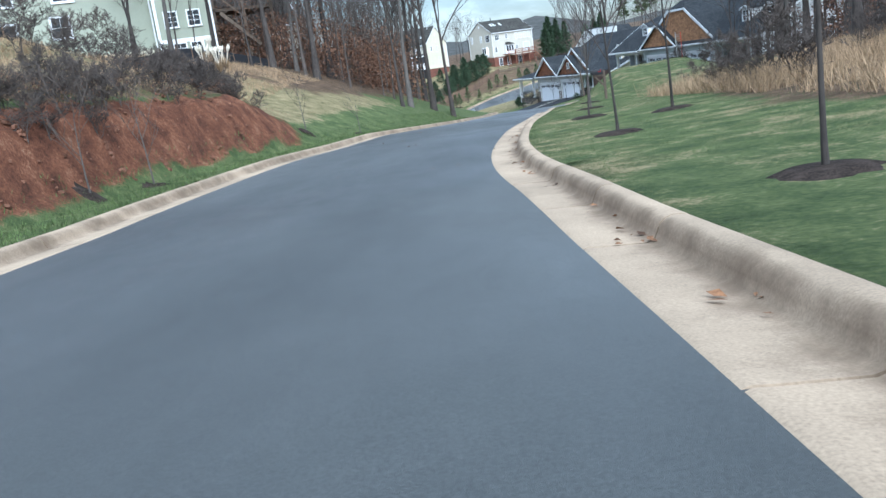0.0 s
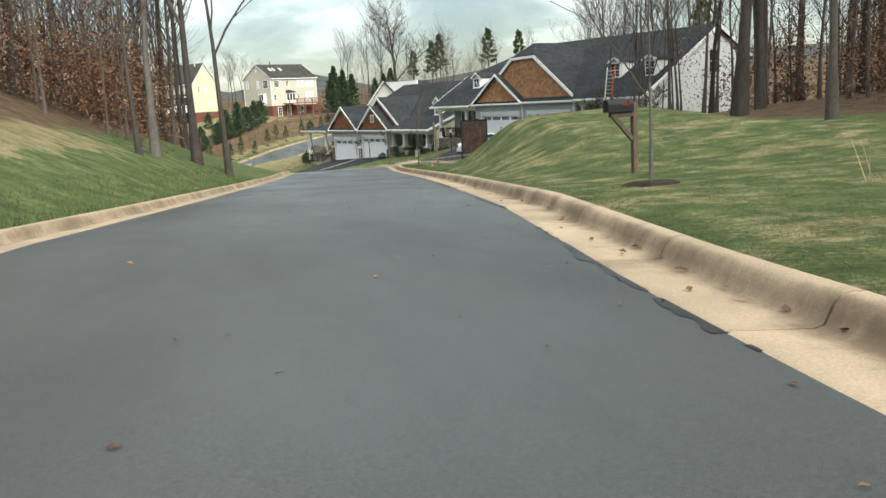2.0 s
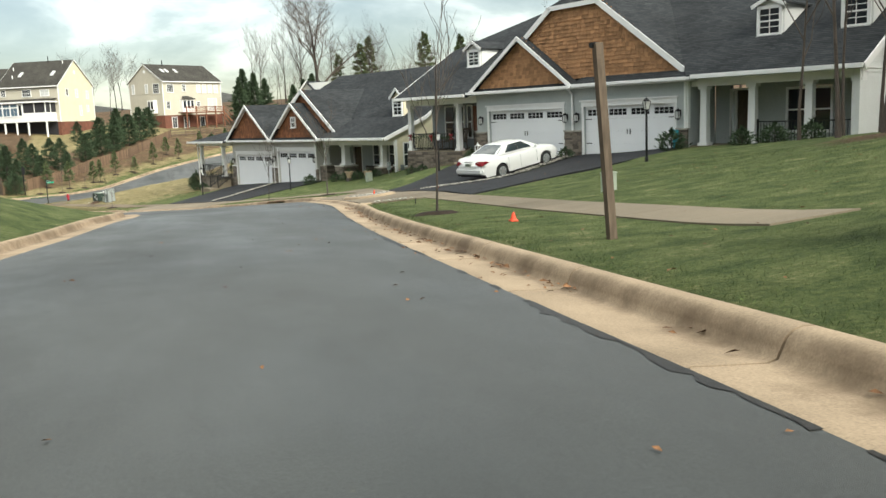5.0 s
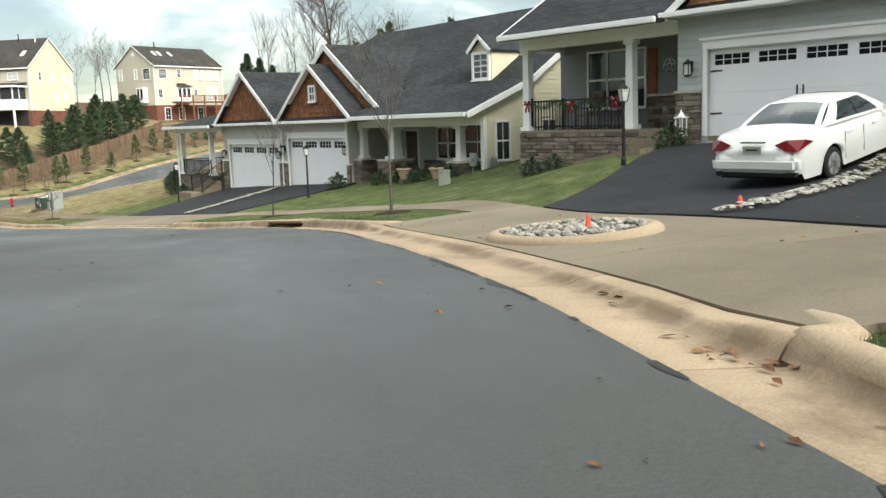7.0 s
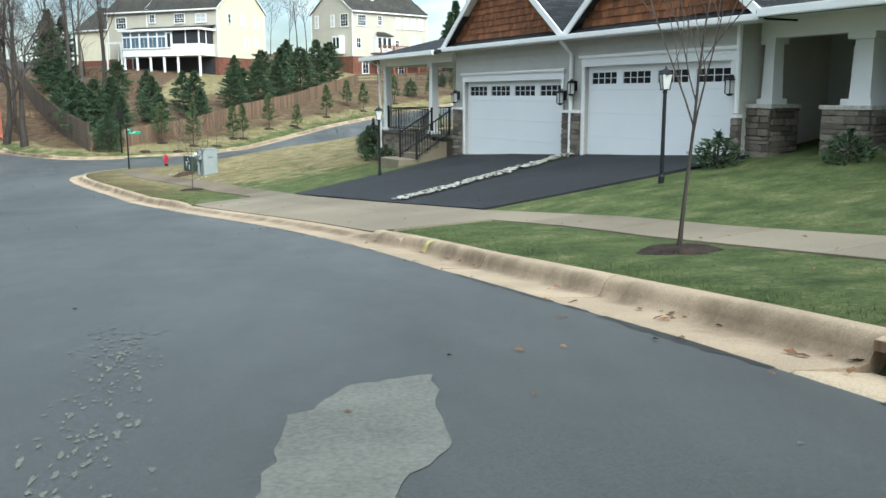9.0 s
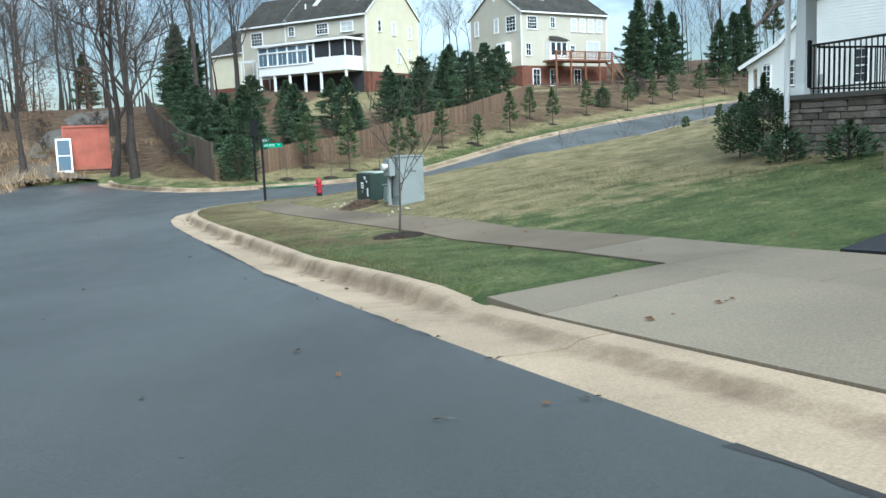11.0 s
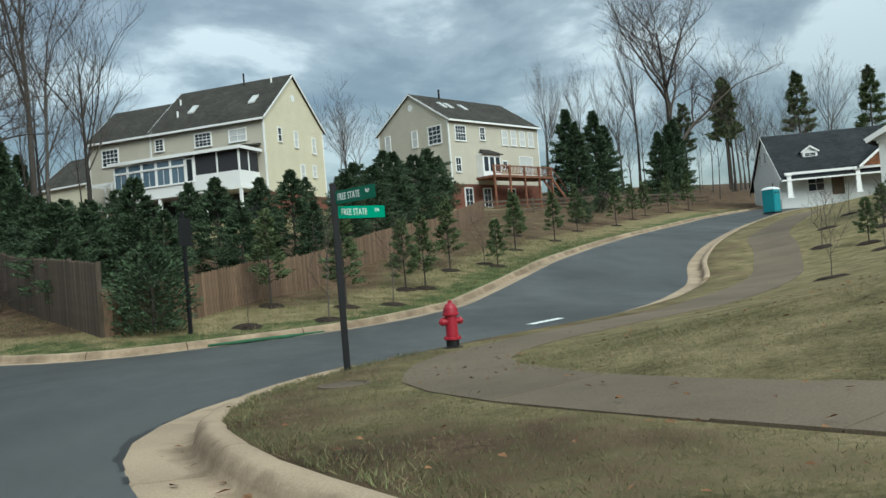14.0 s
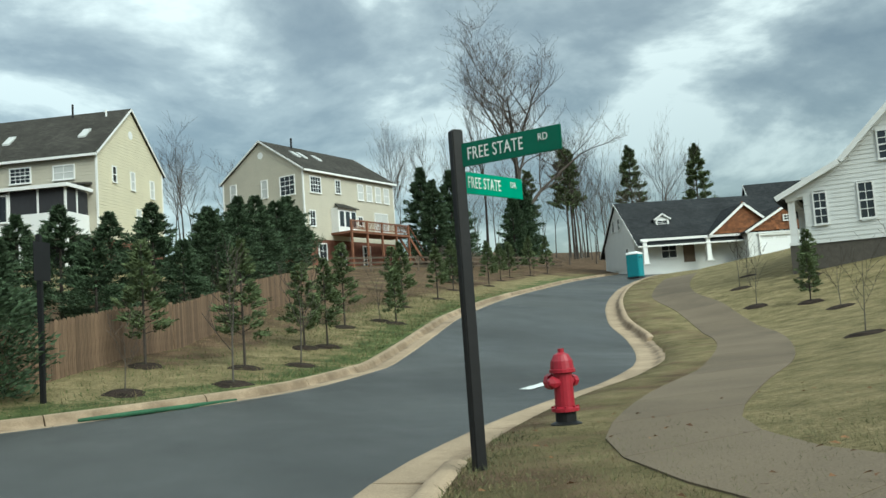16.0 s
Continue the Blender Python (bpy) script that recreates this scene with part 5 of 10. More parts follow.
    part("door_frame", boxes((D[0], 2.56, D[2], D[0] + .1, 2.78, D[3]), (D[1] - .1, 2.56, D[2], D[1], 2.78, D[3]), (D[0] + .1, 2.56, D[3] - .1, D[1] - .1, 2.78, D[3])), M["white"], h)
    for i, (x, w) in enumerate(((12.62, 0.74), (14.8, 1.05), (19.4, 0.72))):
        y0 = 0.25
        stone_face(h, Matrix.Translation((x - w / 2, y0, 0.1)), w, 1.72, 20 + i)
        stone_face(h, pose(x + w / 2, y0, 0.1, 0, 0, 90), w, 1.72, 30 + i)
        stone_face(h, pose(x - w / 2, y0 + w, 0.1, 0, 0, -90), w, 1.72, 40 + i)
        part("pier_core", boxes((x - w / 2, y0 + 0.01, 0.1, x + w / 2, y0 + w, 1.8)), M["mortar"], h)
        part("pier_cap", boxes((x - w / 2 - .06, y0 - .08, 1.8, x + w / 2 + .06, y0 + w + .06, 1.88), bev=0.01), M["rock"], h)
        c = 0.46 if i == 1 else 0.30
        column(h, x, y0 + w / 2, 1.88, 3.24, c, c * 0.86)
    part("step", boxes((12.9, -0.35, -0.4, 14.3, 0.24, 0.52), (12.9, -0.8, -0.4, 14.3, -0.36, 0.3)), M["walk"], h)
    # side porch at the far end
    part("porch_floor", boxes((-7.1, 0.02, -1.2, -0.75, 4.6, 0.66)), M["walk"], h)
    stone_face(h, Matrix.Translation((-7.1, -0.06, -0.9)), 4.7, 1.5, 51)
    part("porch_edge", boxes((-7.15, -0.16, 0.60, -0.8, 0.02, 0.69)), M["mortar"], h)
    part("porch_beam", boxes((-7.2, -0.15, 3.2, -0.7, 0.15, 3.5)), M["white"], h)
    part("porch_beam", boxes((-7.2, 0.15, 3.2, -6.9, 4.6, 3.5)), M["white"], h)
    roof_part(h, [[(-7.9, -0.7, 3.55), (-0.7, -0.7, 3.55), (-0.7, 3.2, 4.7), (-3.6, 3.2, 4.7)], [(-7.9, -0.7, 3.55), (-3.6, 3.2, 4.7), (-3.6, 5.2, 4.7), (-7.9, 5.2, 3.55)]], t=0.12)
    for q in ((-7.95, -0.78, 3.42, -0.98, -0.66, 3.58), (-7.98, -0.78, 3.42, -7.86, 5.2, 3.58)):
        part("gutter", boxes(q, bev=0.02), M["white"], h)
    part("porch_ceiling", boxes((-7.8, -0.6, 3.5, -0.75, 5.1, 3.53)), M["white"], h)
    for x in (-6.85, -2.55):
        column(h, x, 0.05, 0.69, 3.2, 0.27, 0.23)
    put(part("porch_wall", siding_mesh(-5.2, -0.7, 0.66, 3.5, ((-2.2, -1.15, 0.66, 2.95),)), M["siding_grey"], h), Matrix.Translation((0, 2.3, 0)))
    put(part("porch_wall", siding_mesh(0, 2.4, 0.66, 3.5), M["siding_grey"], h), pose(-5.2, 4.7, 0, 0, 0, -90))
    part("corner_board", boxes((-5.27, 2.22, 0.66, -5.17, 2.32, 3.5)), M["white"], h)
    part("glazed_door", boxes((-2.15, 2.34, 0.7, -1.2, 2.4, 2.9)), M["glass"], h)
    part("door_rail", boxes((-2.15, 2.30, 1.55, -1.2, 2.335, 1.65)), M["white"], h)
    part("door_frame", boxes((-2.27, 2.24, 0.66, -2.15, 2.45, 2.98), (-1.2, 2.24, 0.66, -1.08, 2.45, 2.98), (-2.15, 2.24, 2.9, -1.2, 2.45, 2.98)), M["white"], h)
    railing(h, (-6.7, 0.0, 0.69), (-2.75, 0.0, 0.69)); railing(h, (-6.95, 0.2, 0.69), (-6.95, 4.4, 0.69))
    railing(h, (-2.42, -0.1, 0.66), (-2.42, -1.35, -0.1)); railing(h, (-1.0, -0.1, 0.66), (-1.0, -1.35, -0.1))
    part("step", boxes((-2.36, -0.5, -0.9, -1.06, -0.17, 0.47)), M["walk"], h)
    part("step", boxes((-2.36, -0.88, -0.9, -1.06, -0.505, 0.28)), M["walk"], h)
    part("step", boxes((-2.36, -1.26, -0.9, -1.06, -0.885, 0.09)), M["walk"], h)
    part("step", boxes((-2.9, -2.0, -1.2, -1.06, -1.265, -0.10), bev=0.02), M["walk"], h)
    part("downpipe", tubes(([(-7.1, -0.7, 3.45), (-7.05, -0.2, 3.2), (-7.05, -0.2, -0.3)], [0.05] * 3), n=8), M["white"], h)
    dormer(h, 17.7, 18.9, 2.75, 4.9, 6.2, 6.75, 3.0, "siding_cream")
    return h


# ---- house with the pale shingled gable ----
def house_b():
    h = thing("house", HB, "grey single-storey house with a large pale-shingled gable", "house")
    G1, G2 = (0.12, 4.86, 0.36, 2.50), (6.1, 10.75, 0.36, 2.52)
    part("front_wall", siding_mesh(-0.75, 11.35, -0.3, 3.6, (G1, G2)), M["siding_grey"], h)
    for G in (G1, G2):
        garage_door(h, Matrix.Translation((G[0], 0, G[2])), G[1] - G[0], G[3] - G[2])
        part("threshold", boxes((G[0], 0.02, -0.4, G[1], 0.3, G[2])), M["walk"], h)
        for x in (G[0] + 0.02, G[1] - 0.34):
            for z in (0.9, 1.95):
                part("strap_hinge", boxes((x, 0.085, z, x + 0.32, 0.10, z + 0.035)), M["black"], h)
        for s in (-0.09, 0.06):
            part("door_pull", boxes(((G[0] + G[1]) / 2 + s, 0.07, 1.3, (G[0] + G[1]) / 2 + s + 0.025, 0.10, 1.52)), M["black"], h)
    for x, w, sd in ((-0.77, 0.72, 3), (5.0, 0.96, 4), (10.9, 0.48, 5)):
        stone_face(h, Matrix.Translation((x, -0.06, -0.3)), w, 1.75, sd)
        part("stone_cap", boxes((x - 0.02, -0.14, 1.45, x + w + 0.02, 0.0, 1.52)), M["rock"], h)
    for x in (-0.35, 5.12, 5.78, 11.02):
        wall_lantern(h, x, -0.02, 2.1)
    put(part("side_wall", siding_mesh(0, 2.0, -0.4, 3.6), M["siding_grey"], h), pose(11.35, 0, 0, 0, 0, 90))
    put(part("side_wall", siding_mesh(0, 2.0, -0.4, 3.6), M["siding_grey"], h), pose(-0.75, 2.0, 0, 0, 0, -90))
    roof_part(h, [[(-1.0, -0.45, 3.46), (5.72, -0.45, 3.46), (5.72, -0.14, 3.61), (-1.0, -0.14, 3.61)], [(5.78, -0.45, 3.50), (11.75, -0.45, 3.50), (11.75, 0.22, 3.82), (5.78, 0.22, 3.82)]], t=0.1)
    for q in ((-1.0, -0.56, 3.34, 5.74, -0.44, 3.48), (5.78, -0.56, 3.38, 11.8, -0.44, 3.52)):
        part("gutter", boxes(q, bev=0.02), M["white"], h)
    part("soffit", boxes((-1.0, -0.44, 3.34, 11.75, 0.02, 3.39)), M["white"], h)
    part("downpipe", tubes(([(5.5, -0.5, 3.4), (5.5, -0.10, 3.1), (5.5, -0.10, 1.5)], [0.055] * 3), ([(11.3, -0.09, 3.4), (11.3, -0.09, 1.5)], [0.06] * 2), n=8), M["white"], h)
    part("corner_board", boxes((11.28, -0.06, 1.5, 11.42, 0.1, 3.4)), M["white"], h)
    a, b, ap = (-0.80, 3.55), (5.70, 3.55), (2.50, 5.88)
    span = lambda z: (lin((a[0] + .25, a[1]), ap, z), lin((b[0] - .25, b[1]), ap, z))
    shingle_gable(h, Matrix.Translation((0, -0.14, 0)), span, 3.62, ap[1] - 0.12, M["shingle_b"], 0.24, 0.17, single=True)
    roof_part(h, [[(a[0] - .1, -0.42, a[1] - 0.1), (ap[0], -0.42, ap[1]), (ap[0], 6.4, ap[1]), (a[0] - .1, 6.4, a[1] - 0.1)], [(ap[0], -0.42, ap[1]), (b[0] + .1, -0.42, b[1] - 0.1), (b[0] + .1, 6.4, b[1] - 0.1), (ap[0], 6.4, ap[1])]], t=0.12)
    part("rake_trim", beams(((a[0] - .1, -0.44, a[1] - 0.08), (ap[0], -0.44, ap[1] + 0.02), 0.05, 0.17), ((b[0] + .1, -0.44, b[1] - 0.08), (ap[0], -0.44, ap[1] + 0.02), 0.05, 0.17)), M["white"], h)
    # large clipped gable over both garages
    a, b, tl, tr = (-0.6, 3.6), (11.55, 3.6), (4.05, 7.05), (6.85, 7.1)
    span = lambda z: (lin((a[0] + .25, a[1]), tl, z), lin((b[0] - .25, b[1]), tr, z))
    shingle_gable(h, Matrix.Translation((0, 0.26, 0)), span, 3.80, 7.0, M["shingle_b"], 0.24, 0.17, single=True)
    rf = 0.1
    roof_part(h, [[(a[0] - .1, rf, a[1] - .07), (tl[0], rf, tl[1]), (5.45, 1.4, 8.15), (5.45, 7.8, 8.15), (a[0] - .1, 7.8, a[1] - .07)], [(tr[0], rf, tr[1]), (b[0] + .1, rf, b[1] - .07), (b[0] + .1, 7.8, b[1] - .07), (5.45, 7.8, 8.15), (5.45, 1.4, 8.15)], [(tl[0], rf, tl[1]), (tr[0], rf, tr[1]), (5.45, 1.4, 8.15)]], t=0.14)
    part("rake_trim", beams(((a[0] - .1, rf - .02, a[1] - .05), (tl[0], rf - .02, tl[1] + .02), 0.05, 0.24), ((b[0] + .1, rf - .02, b[1] - .05), (tr[0], rf - .02, tr[1] + .02), 0.05, 0.24), ((tl[0], rf - .02, tl[1] + .02), (tr[0], rf - .02, tr[1] + .02), 0.05, 0.2)), M["white"], h)
    # main roof
    x0, x1 = -6.75, 18.4
    roof_part(h, [[(x0, -0.55, 3.40), (-0.85, -0.55, 3.40), (5.45, 7.5, 8.155), (5.45, 8.0, 8.45), (-1.0, 8.0, 8.45), (x0, 4.0, 6.05)], [(11.62, -0.55, 3.55), (x1, -0.55, 3.55), (x1, 8.0, 8.5), (5.45, 8.0, 8.5), (5.45, 7.4, 8.153)], [(-1.0, 8.0, 8.47), (x1, 8.0, 8.47), (x1, 12.4, 6.0), (x0, 12.4, 6.0)], [(x0, 4.0, 6.05), (-1.0, 8.0, 8.45), (x0, 12.4, 6.0)]])
    part("rake_trim", beams(((x1 + .02, -0.57, 3.55), (x1 + .02, 8.0, 8.5), 0.05, 0.24), ((x1 + .02, 12.4, 6.0), (x1 + .02, 8.0, 8.5), 0.05, 0.24), ((x0 - .02, -0.57, 3.40), (x0 - .02, 4.0, 6.05), 0.05, 0.22)), M["white"], h)
    for q in ((x0, -0.66, 3.26, -1.05, -0.54, 3.42), (11.85, -0.66, 3.40, x1, -0.54, 3.57)):
        part("gutter", boxes(q, bev=0.02), M["white"], h)
    def sp(z):
        return (0.0 if z < 3.5 else lin((-0.5, 3.45), (8.0, 8.35), z), 12.0 if z < 6.0 else lin((12.2, 5.95), (8.0, 8.35), z))
    put(part("end_wall", siding_mesh(0, 15, -0.5, 8.3, ((7.2, 8.4, 5.0, 6.6),), sp), M["siding_white"], h), pose(x1 - 0.35, 0, 0, 0, 0, 90))
    window(h, pose(x1 - 0.35, 7.2, 5.0, 0, 0, 90), 1.2, 1.6, 2, 2)
    put(part("end_wall", siding_mesh(0, 10.2, -0.5, 4.0), M["siding_grey"], h), pose(x0 + 0.3, 12.2, 0, 0, 0, -90))
    # porch by the drive
    part("porch_floor", boxes((-6.5, 0.12, -1.0, -0.78, 2.0, 0.56)), M["walk"], h)
    stone_face(h, Matrix.Translation((-6.5, 0.08, -0.9)), 4.4, 1.4, 61)
    part("porch_beam", boxes((-6.55, 0.15, 2.98, -0.75, 0.42, 3.3), (-6.55, 0.42, 2.98, -6.3, 2.0, 3.3)), M["white"], h)
    part("porch_ceiling", boxes((-6.6, -0.5, 3.28, -0.75, 2.0, 3.32)), M["white"], h)
    for x in (-6.35, -2.45):
        column(h, x, 0.3, 0.56, 3.0, 0.26, 0.22)
    D, P1, P2 = (-1.98, -0.98, 0.56, 2.80), (-5.3, -3.82, 1.2, 2.85), (-3.5, -3.2, 1.2, 2.85)
    put(part("porch_wall", siding_mesh(-6.5, -0.75, 0.56, 3.3, (D, P1, P2)), M["siding_slate"], h), Matrix.Translation((0, 2.0, 0)))
    for k in range(2):
        window(h, Matrix.Translation((P1[0] + 0.76 * k, 1.98, P1[2])), 0.70, P1[3] - P1[2], 1, 2, frame=0.06)
    window(h, Matrix.Translation((P2[0], 1.98, P2[2])), P2[1] - P2[0], P2[3] - P2[2], 1, 2, frame=0.06)
    part("shutter", boxes((-3.1, 1.94, 1.2, -2.78, 1.975, 2.85), bev=0.006), M["deck"], h, "brown board shutter")
    stone_face(h, Matrix.Translation((-3.1, 1.96, 0.56)), 1.08, 0.9, 62)
    part("stone_cap", boxes((-3.12, 1.88, 1.46, -2.0, 1.97, 1.53)), M["rock"], h)
    part("outlet_box", boxes((-2.52, 1.86, 1.02, -2.40, 1.90, 1.18)), M["box_grey"], h)
    part("front_door", boxes((D[0] + .38, 2.06, D[2], D[1] - .08, 2.14, D[3] - .08)), M["fence_dark"], h, "dark panelled front door")
    part("sidelight", boxes((D[0] + .08, 2.08, D[2] + .3, D[0] + .30, 2.10, D[3] - .1)), M["glass"], h)
    part("door_frame", boxes((D[0], 1.93, D[2], D[0] + .08, 2.18, D[3]), (D[0] + .30, 1.95, D[2], D[0] + .38, 2.18, D[3]), (D[0] + .08, 1.98, D[2], D[0] + .30, 2.16, D[2] + .3), (D[1] - .08, 1.93, D[2], D[1], 2.18, D[3]), (D[0] + .08, 1.95, D[3] - .08, D[1] - .08, 2.18, D[3])), M["white"], h)
    railing(h, (-6.2, 0.3, 0.56), (-2.65, 0.3, 0.56)); railing(h, (-6.35, 0.5, 0.56), (-6.35, 1.9, 0.56))
    stone_face(h, Matrix.Translation((-2.1, 0.06, -0.9)), 1.3, 1.28, 63)
    part("step", boxes((-2.0, -0.36, -0.6, -0.85, 0.0, 0.30), bev=0.01), M["walk"], h)
    put(part("porch_skirt", siding_mesh(0, 1.9, -0.9, 0.5), M["mortar"], h), pose(-6.5, 2.0, 0, 0, 0, -90))
    # porch on the other side
    part("porch_floor", boxes((11.4, 0.1, -0.4, x1 - 0.4, 2.0, 0.8)), M["walk"], h)
    part("porch_beam", boxes((11.42, 0.15, 3.12, x1 - 0.3, 0.42, 3.42)), M["white"], h)
    part("porch_ceiling", boxes((11.42, -0.5, 3.42, x1 - 0.3, 2.0, 3.46)), M["white"], h)
    for x in (11.95, 14.0, 16.2, 17.9):
        column(h, x, 0.3, 0.8, 3.14, 0.30, 0.26)
    D, P1 = (12.05, 13.05, 0.8, 3.0), (14.55, 16.2, 1.3, 2.85)
    put(part("porch_wall", siding_mesh(11.4, x1 - 0.4, 0.8, 3.45, (D, P1)), M["siding_grey"], h), Matrix.Translation((0, 2.0, 0)))
    window(h, Matrix.Translation((P1[0], 1.98, P1[2])), P1[1] - P1[0], P1[3] - P1[2], 2, 2)
    part("front_door", boxes((D[0] + .3, 2.06, D[2], D[1] - .05, 2.14, D[3] - .08)), M["fence_dark"], h, "dark front door with a sidelight")
    part("sidelight", boxes((D[0] + .05, 2.08, D[2] + .1, D[0] + .25, 2.10, D[3] - .1)), M["curtain"], h)
    part("door_frame", boxes((D[0], 1.95, D[2], D[0] + .05, 2.18, D[3]), (D[0] + .25, 1.95, D[2], D[0] + .3, 2.18, D[3]), (D[1] - .05, 1.95, D[2], D[1], 2.18, D[3]), (D[0] + .05, 1.95, D[3] - .08, D[1] - .05, 2.18, D[3])), M["white"], h)
    railing(h, (14.2, 0.3, 0.8), (16.0, 0.3, 0.8)); railing(h, (16.4, 0.3, 0.8), (17.7, 0.3, 0.8))
    part("step", boxes((12.1, -0.5, -0.4, 13.8, 0.08, 0.56), (12.1, -1.0, -0.4, 13.8, -0.51, 0.34)), M["walk"], h)
    dormer(h, -3.55, -2.45, 2.1, 4.8, 5.85, 6.2, 2.6, "siding_white")
    dormer(h, 13.15, 14.3, 2.0, 4.85, 6.15, 6.4, 2.7, "siding_white")
    dormer(h, 16.45, 17.6, 2.0, 4.85, 6.15, 6.4, 2.7, "siding_white")
    return h


house_a()
house_b()


# ---- two-storey houses on the hill ----
def gable_house(name, m, label, w, d, z_base, z_eave, z_ridge, front_mat, end_mat, roof="roof_brown", over=0.3, drop=3.0, base="brick"):
    """A plain gabled block: x along the front, ridge parallel to it; returns the thing."""
    h = thing(name, m, label, "house")
    part("front_wall", siding_mesh(0, w, z_base, z_eave, row=0.22), M[front_mat], h)
    put(part("back_wall", siding_mesh(0, w, z_base, z_eave, row=0.5), M[front_mat], h), pose(w, d, 0, 0, 0, 180))
    sp = lambda z: (0.0, d) if z < z_eave else (lin((0, z_eave), (d / 2, z_ridge), z), lin((d, z_eave), (d / 2, z_ridge), z))
    put(part("end_wall", siding_mesh(0, d, z_base, z_ridge - 0.05, row=0.22, span=sp), M[end_mat], h), pose(w, 0, 0, 0, 0, 90))
    put(part("end_wall", siding_mesh(0, d, z_base, z_ridge - 0.05, row=0.22, span=lambda z: tuple(d - q for q in sp(z)[::-1])), M[end_mat], h), pose(0, d, 0, 0, 0, -90))
    k = (z_ridge - z_eave) / (d / 2) * over
    roof_part(h, [[(-0.2, -over, z_eave - k + .1), (w + 0.2, -over, z_eave - k + .1), (w + 0.2, d / 2, z_ridge + .1), (-0.2, d / 2, z_ridge + .1)], [(-0.2, d / 2, z_ridge + .1), (w + 0.2, d / 2, z_ridge + .1), (w + 0.2, d + over, z_eave - k + .1), (-0.2, d + over, z_eave - k + .1)]], roof, 0.14)
    part("gutter", boxes((-0.2, -over - .1, z_eave - k - .1, w + .2, -over + .02, z_eave - k + .06)), M["white"], h)
    for x in (-0.21, w + 0.21):
        part("rake_trim", beams(((x, -over, z_eave - k + .1), (x, d / 2, z_ridge + .1), 0.04, 0.13), ((x, d + over, z_eave - k + .1), (x, d / 2, z_ridge + .1), 0.04, 0.13)), M["white"], h)
    for x, y in ((0, 0), (w, 0), (w, d), (0, d)):
        part("corner_board", boxes((x - .06, y - .06, z_base, x + .06, y + .06, z_eave - .1)), M["white"], h)
    lo = z_base - drop
    part("foundation", boxes((0.02, 0.0, lo, w - 0.02, d, z_base)), M[base], h, "red brick lower wall" if base == "brick" else "")
    return h


H1M = local((-0.15 - 16.4 * 0.871, 194.58 + 16.4 * 0.492, 0), math.degrees(math.atan2(-0.492, 0.871)))


def house_h1():
    # one cream siding: darker beige paints the front's shade, cream the sunlit end
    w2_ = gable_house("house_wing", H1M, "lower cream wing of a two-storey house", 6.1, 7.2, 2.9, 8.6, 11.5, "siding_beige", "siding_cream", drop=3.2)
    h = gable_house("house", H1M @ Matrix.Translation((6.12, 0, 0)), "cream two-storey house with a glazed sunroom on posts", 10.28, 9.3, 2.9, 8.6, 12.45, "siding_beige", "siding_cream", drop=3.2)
    X = 10.28
    window(w2_, Matrix.Translation((1.4, -0.02, 6.5)), 1.5, 1.25, 4, 4)
    for x, z, w, hh, c, r in ((0.5, 7.1, 0.7, 0.85, 2, 4), (4.2, 6.95, 1.4, 0.95, 4, 4)):
        window(h, Matrix.Translation((x, -0.02, z)), w, hh, c, r)
    window(h, Matrix.Translation((7.3, -0.02, 6.95)), 1.4, 0.85, 2, 2, pane="curtain")
    for y, z, w, hh, p in ((2.0, 6.9, 0.45, 1.0, "glass"), (4.5, 6.7, 0.5, 1.2, "curtain"), (7.4, 6.5, 0.5, 1.2, "curtain"), (5.2, 3.9, 0.55, 1.4, "curtain"), (7.2, 4.5, 0.5, 0.9, "curtain")):
        window(h, pose(X, y, z, 0, 0, 90), w, hh, 1, 2, pane=p)
    part("gable_vent", tubes(([(X - .02, 4.65, 10.6), (X + .05, 4.65, 10.6)], [0.3, 0.3]), n=16), M["white"], h)
    # sunroom and screened porch on posts
    s = thing("sunroom", H1M @ Matrix.Translation((0, 0, 0)), "white glazed sunroom and screened porch raised on posts", "sunroom")
    y0 = -2.7
    part("porch_floor", boxes((4.5, y0, 3.0, 15.9, -0.06, 3.22)), M["white"], s)
    roof_part(s, [[(4.3, y0 - .3, 6.05), (16.1, y0 - .3, 6.05), (16.1, -0.03, 6.55), (4.3, -0.03, 6.55)]], "roof_brown", 0.12)
    part("fascia", boxes((4.3, y0 - .34, 5.85, 16.1, y0 - .25, 6.08), (16.05, y0 - .3, 5.85, 16.14, -0.05, 6.08)), M["white"], s)
    part("knee_wall", boxes((4.6, y0, 3.22, 11.4, y0 + .12, 3.95), (11.4, y0, 3.22, 15.8, y0 + .12, 4.35), (15.7, y0 + .12, 3.22, 15.82, -0.06, 4.35), (4.6, y0 + .12, 3.22, 4.72, -0.06, 5.9)), M["white"], s)
    for i, x in enumerate((4.75, 6.05, 7.35, 8.65, 9.95)):
        window(s, Matrix.Translation((x, y0 + .02, 3.98)), 1.1, 1.15, 2, 1, frame=0.1, pane="glass_blue")
        window(s, Matrix.Translation((x, y0 + .02, 5.3)), 1.1, 0.42, 1, 1, frame=0.1, pane="glass_blue")
    window(s, Matrix.Translation((11.3, y0 + .02, 4.0)), 0.5, 1.6, 1, 1, frame=0.1)
    for a, b in ((12.0, 13.85), (13.97, 15.7)):
        part("insect_screen", boxes((a, y0 + .05, 4.35, b, y0 + .07, 5.85)), M["screen"], s)
    for a, b in ((y0 + .1, -1.45), (-1.35, -0.1)):
        part("insect_screen", boxes((15.74, a, 4.35, 15.76, b, 5.85)), M["screen"], s)
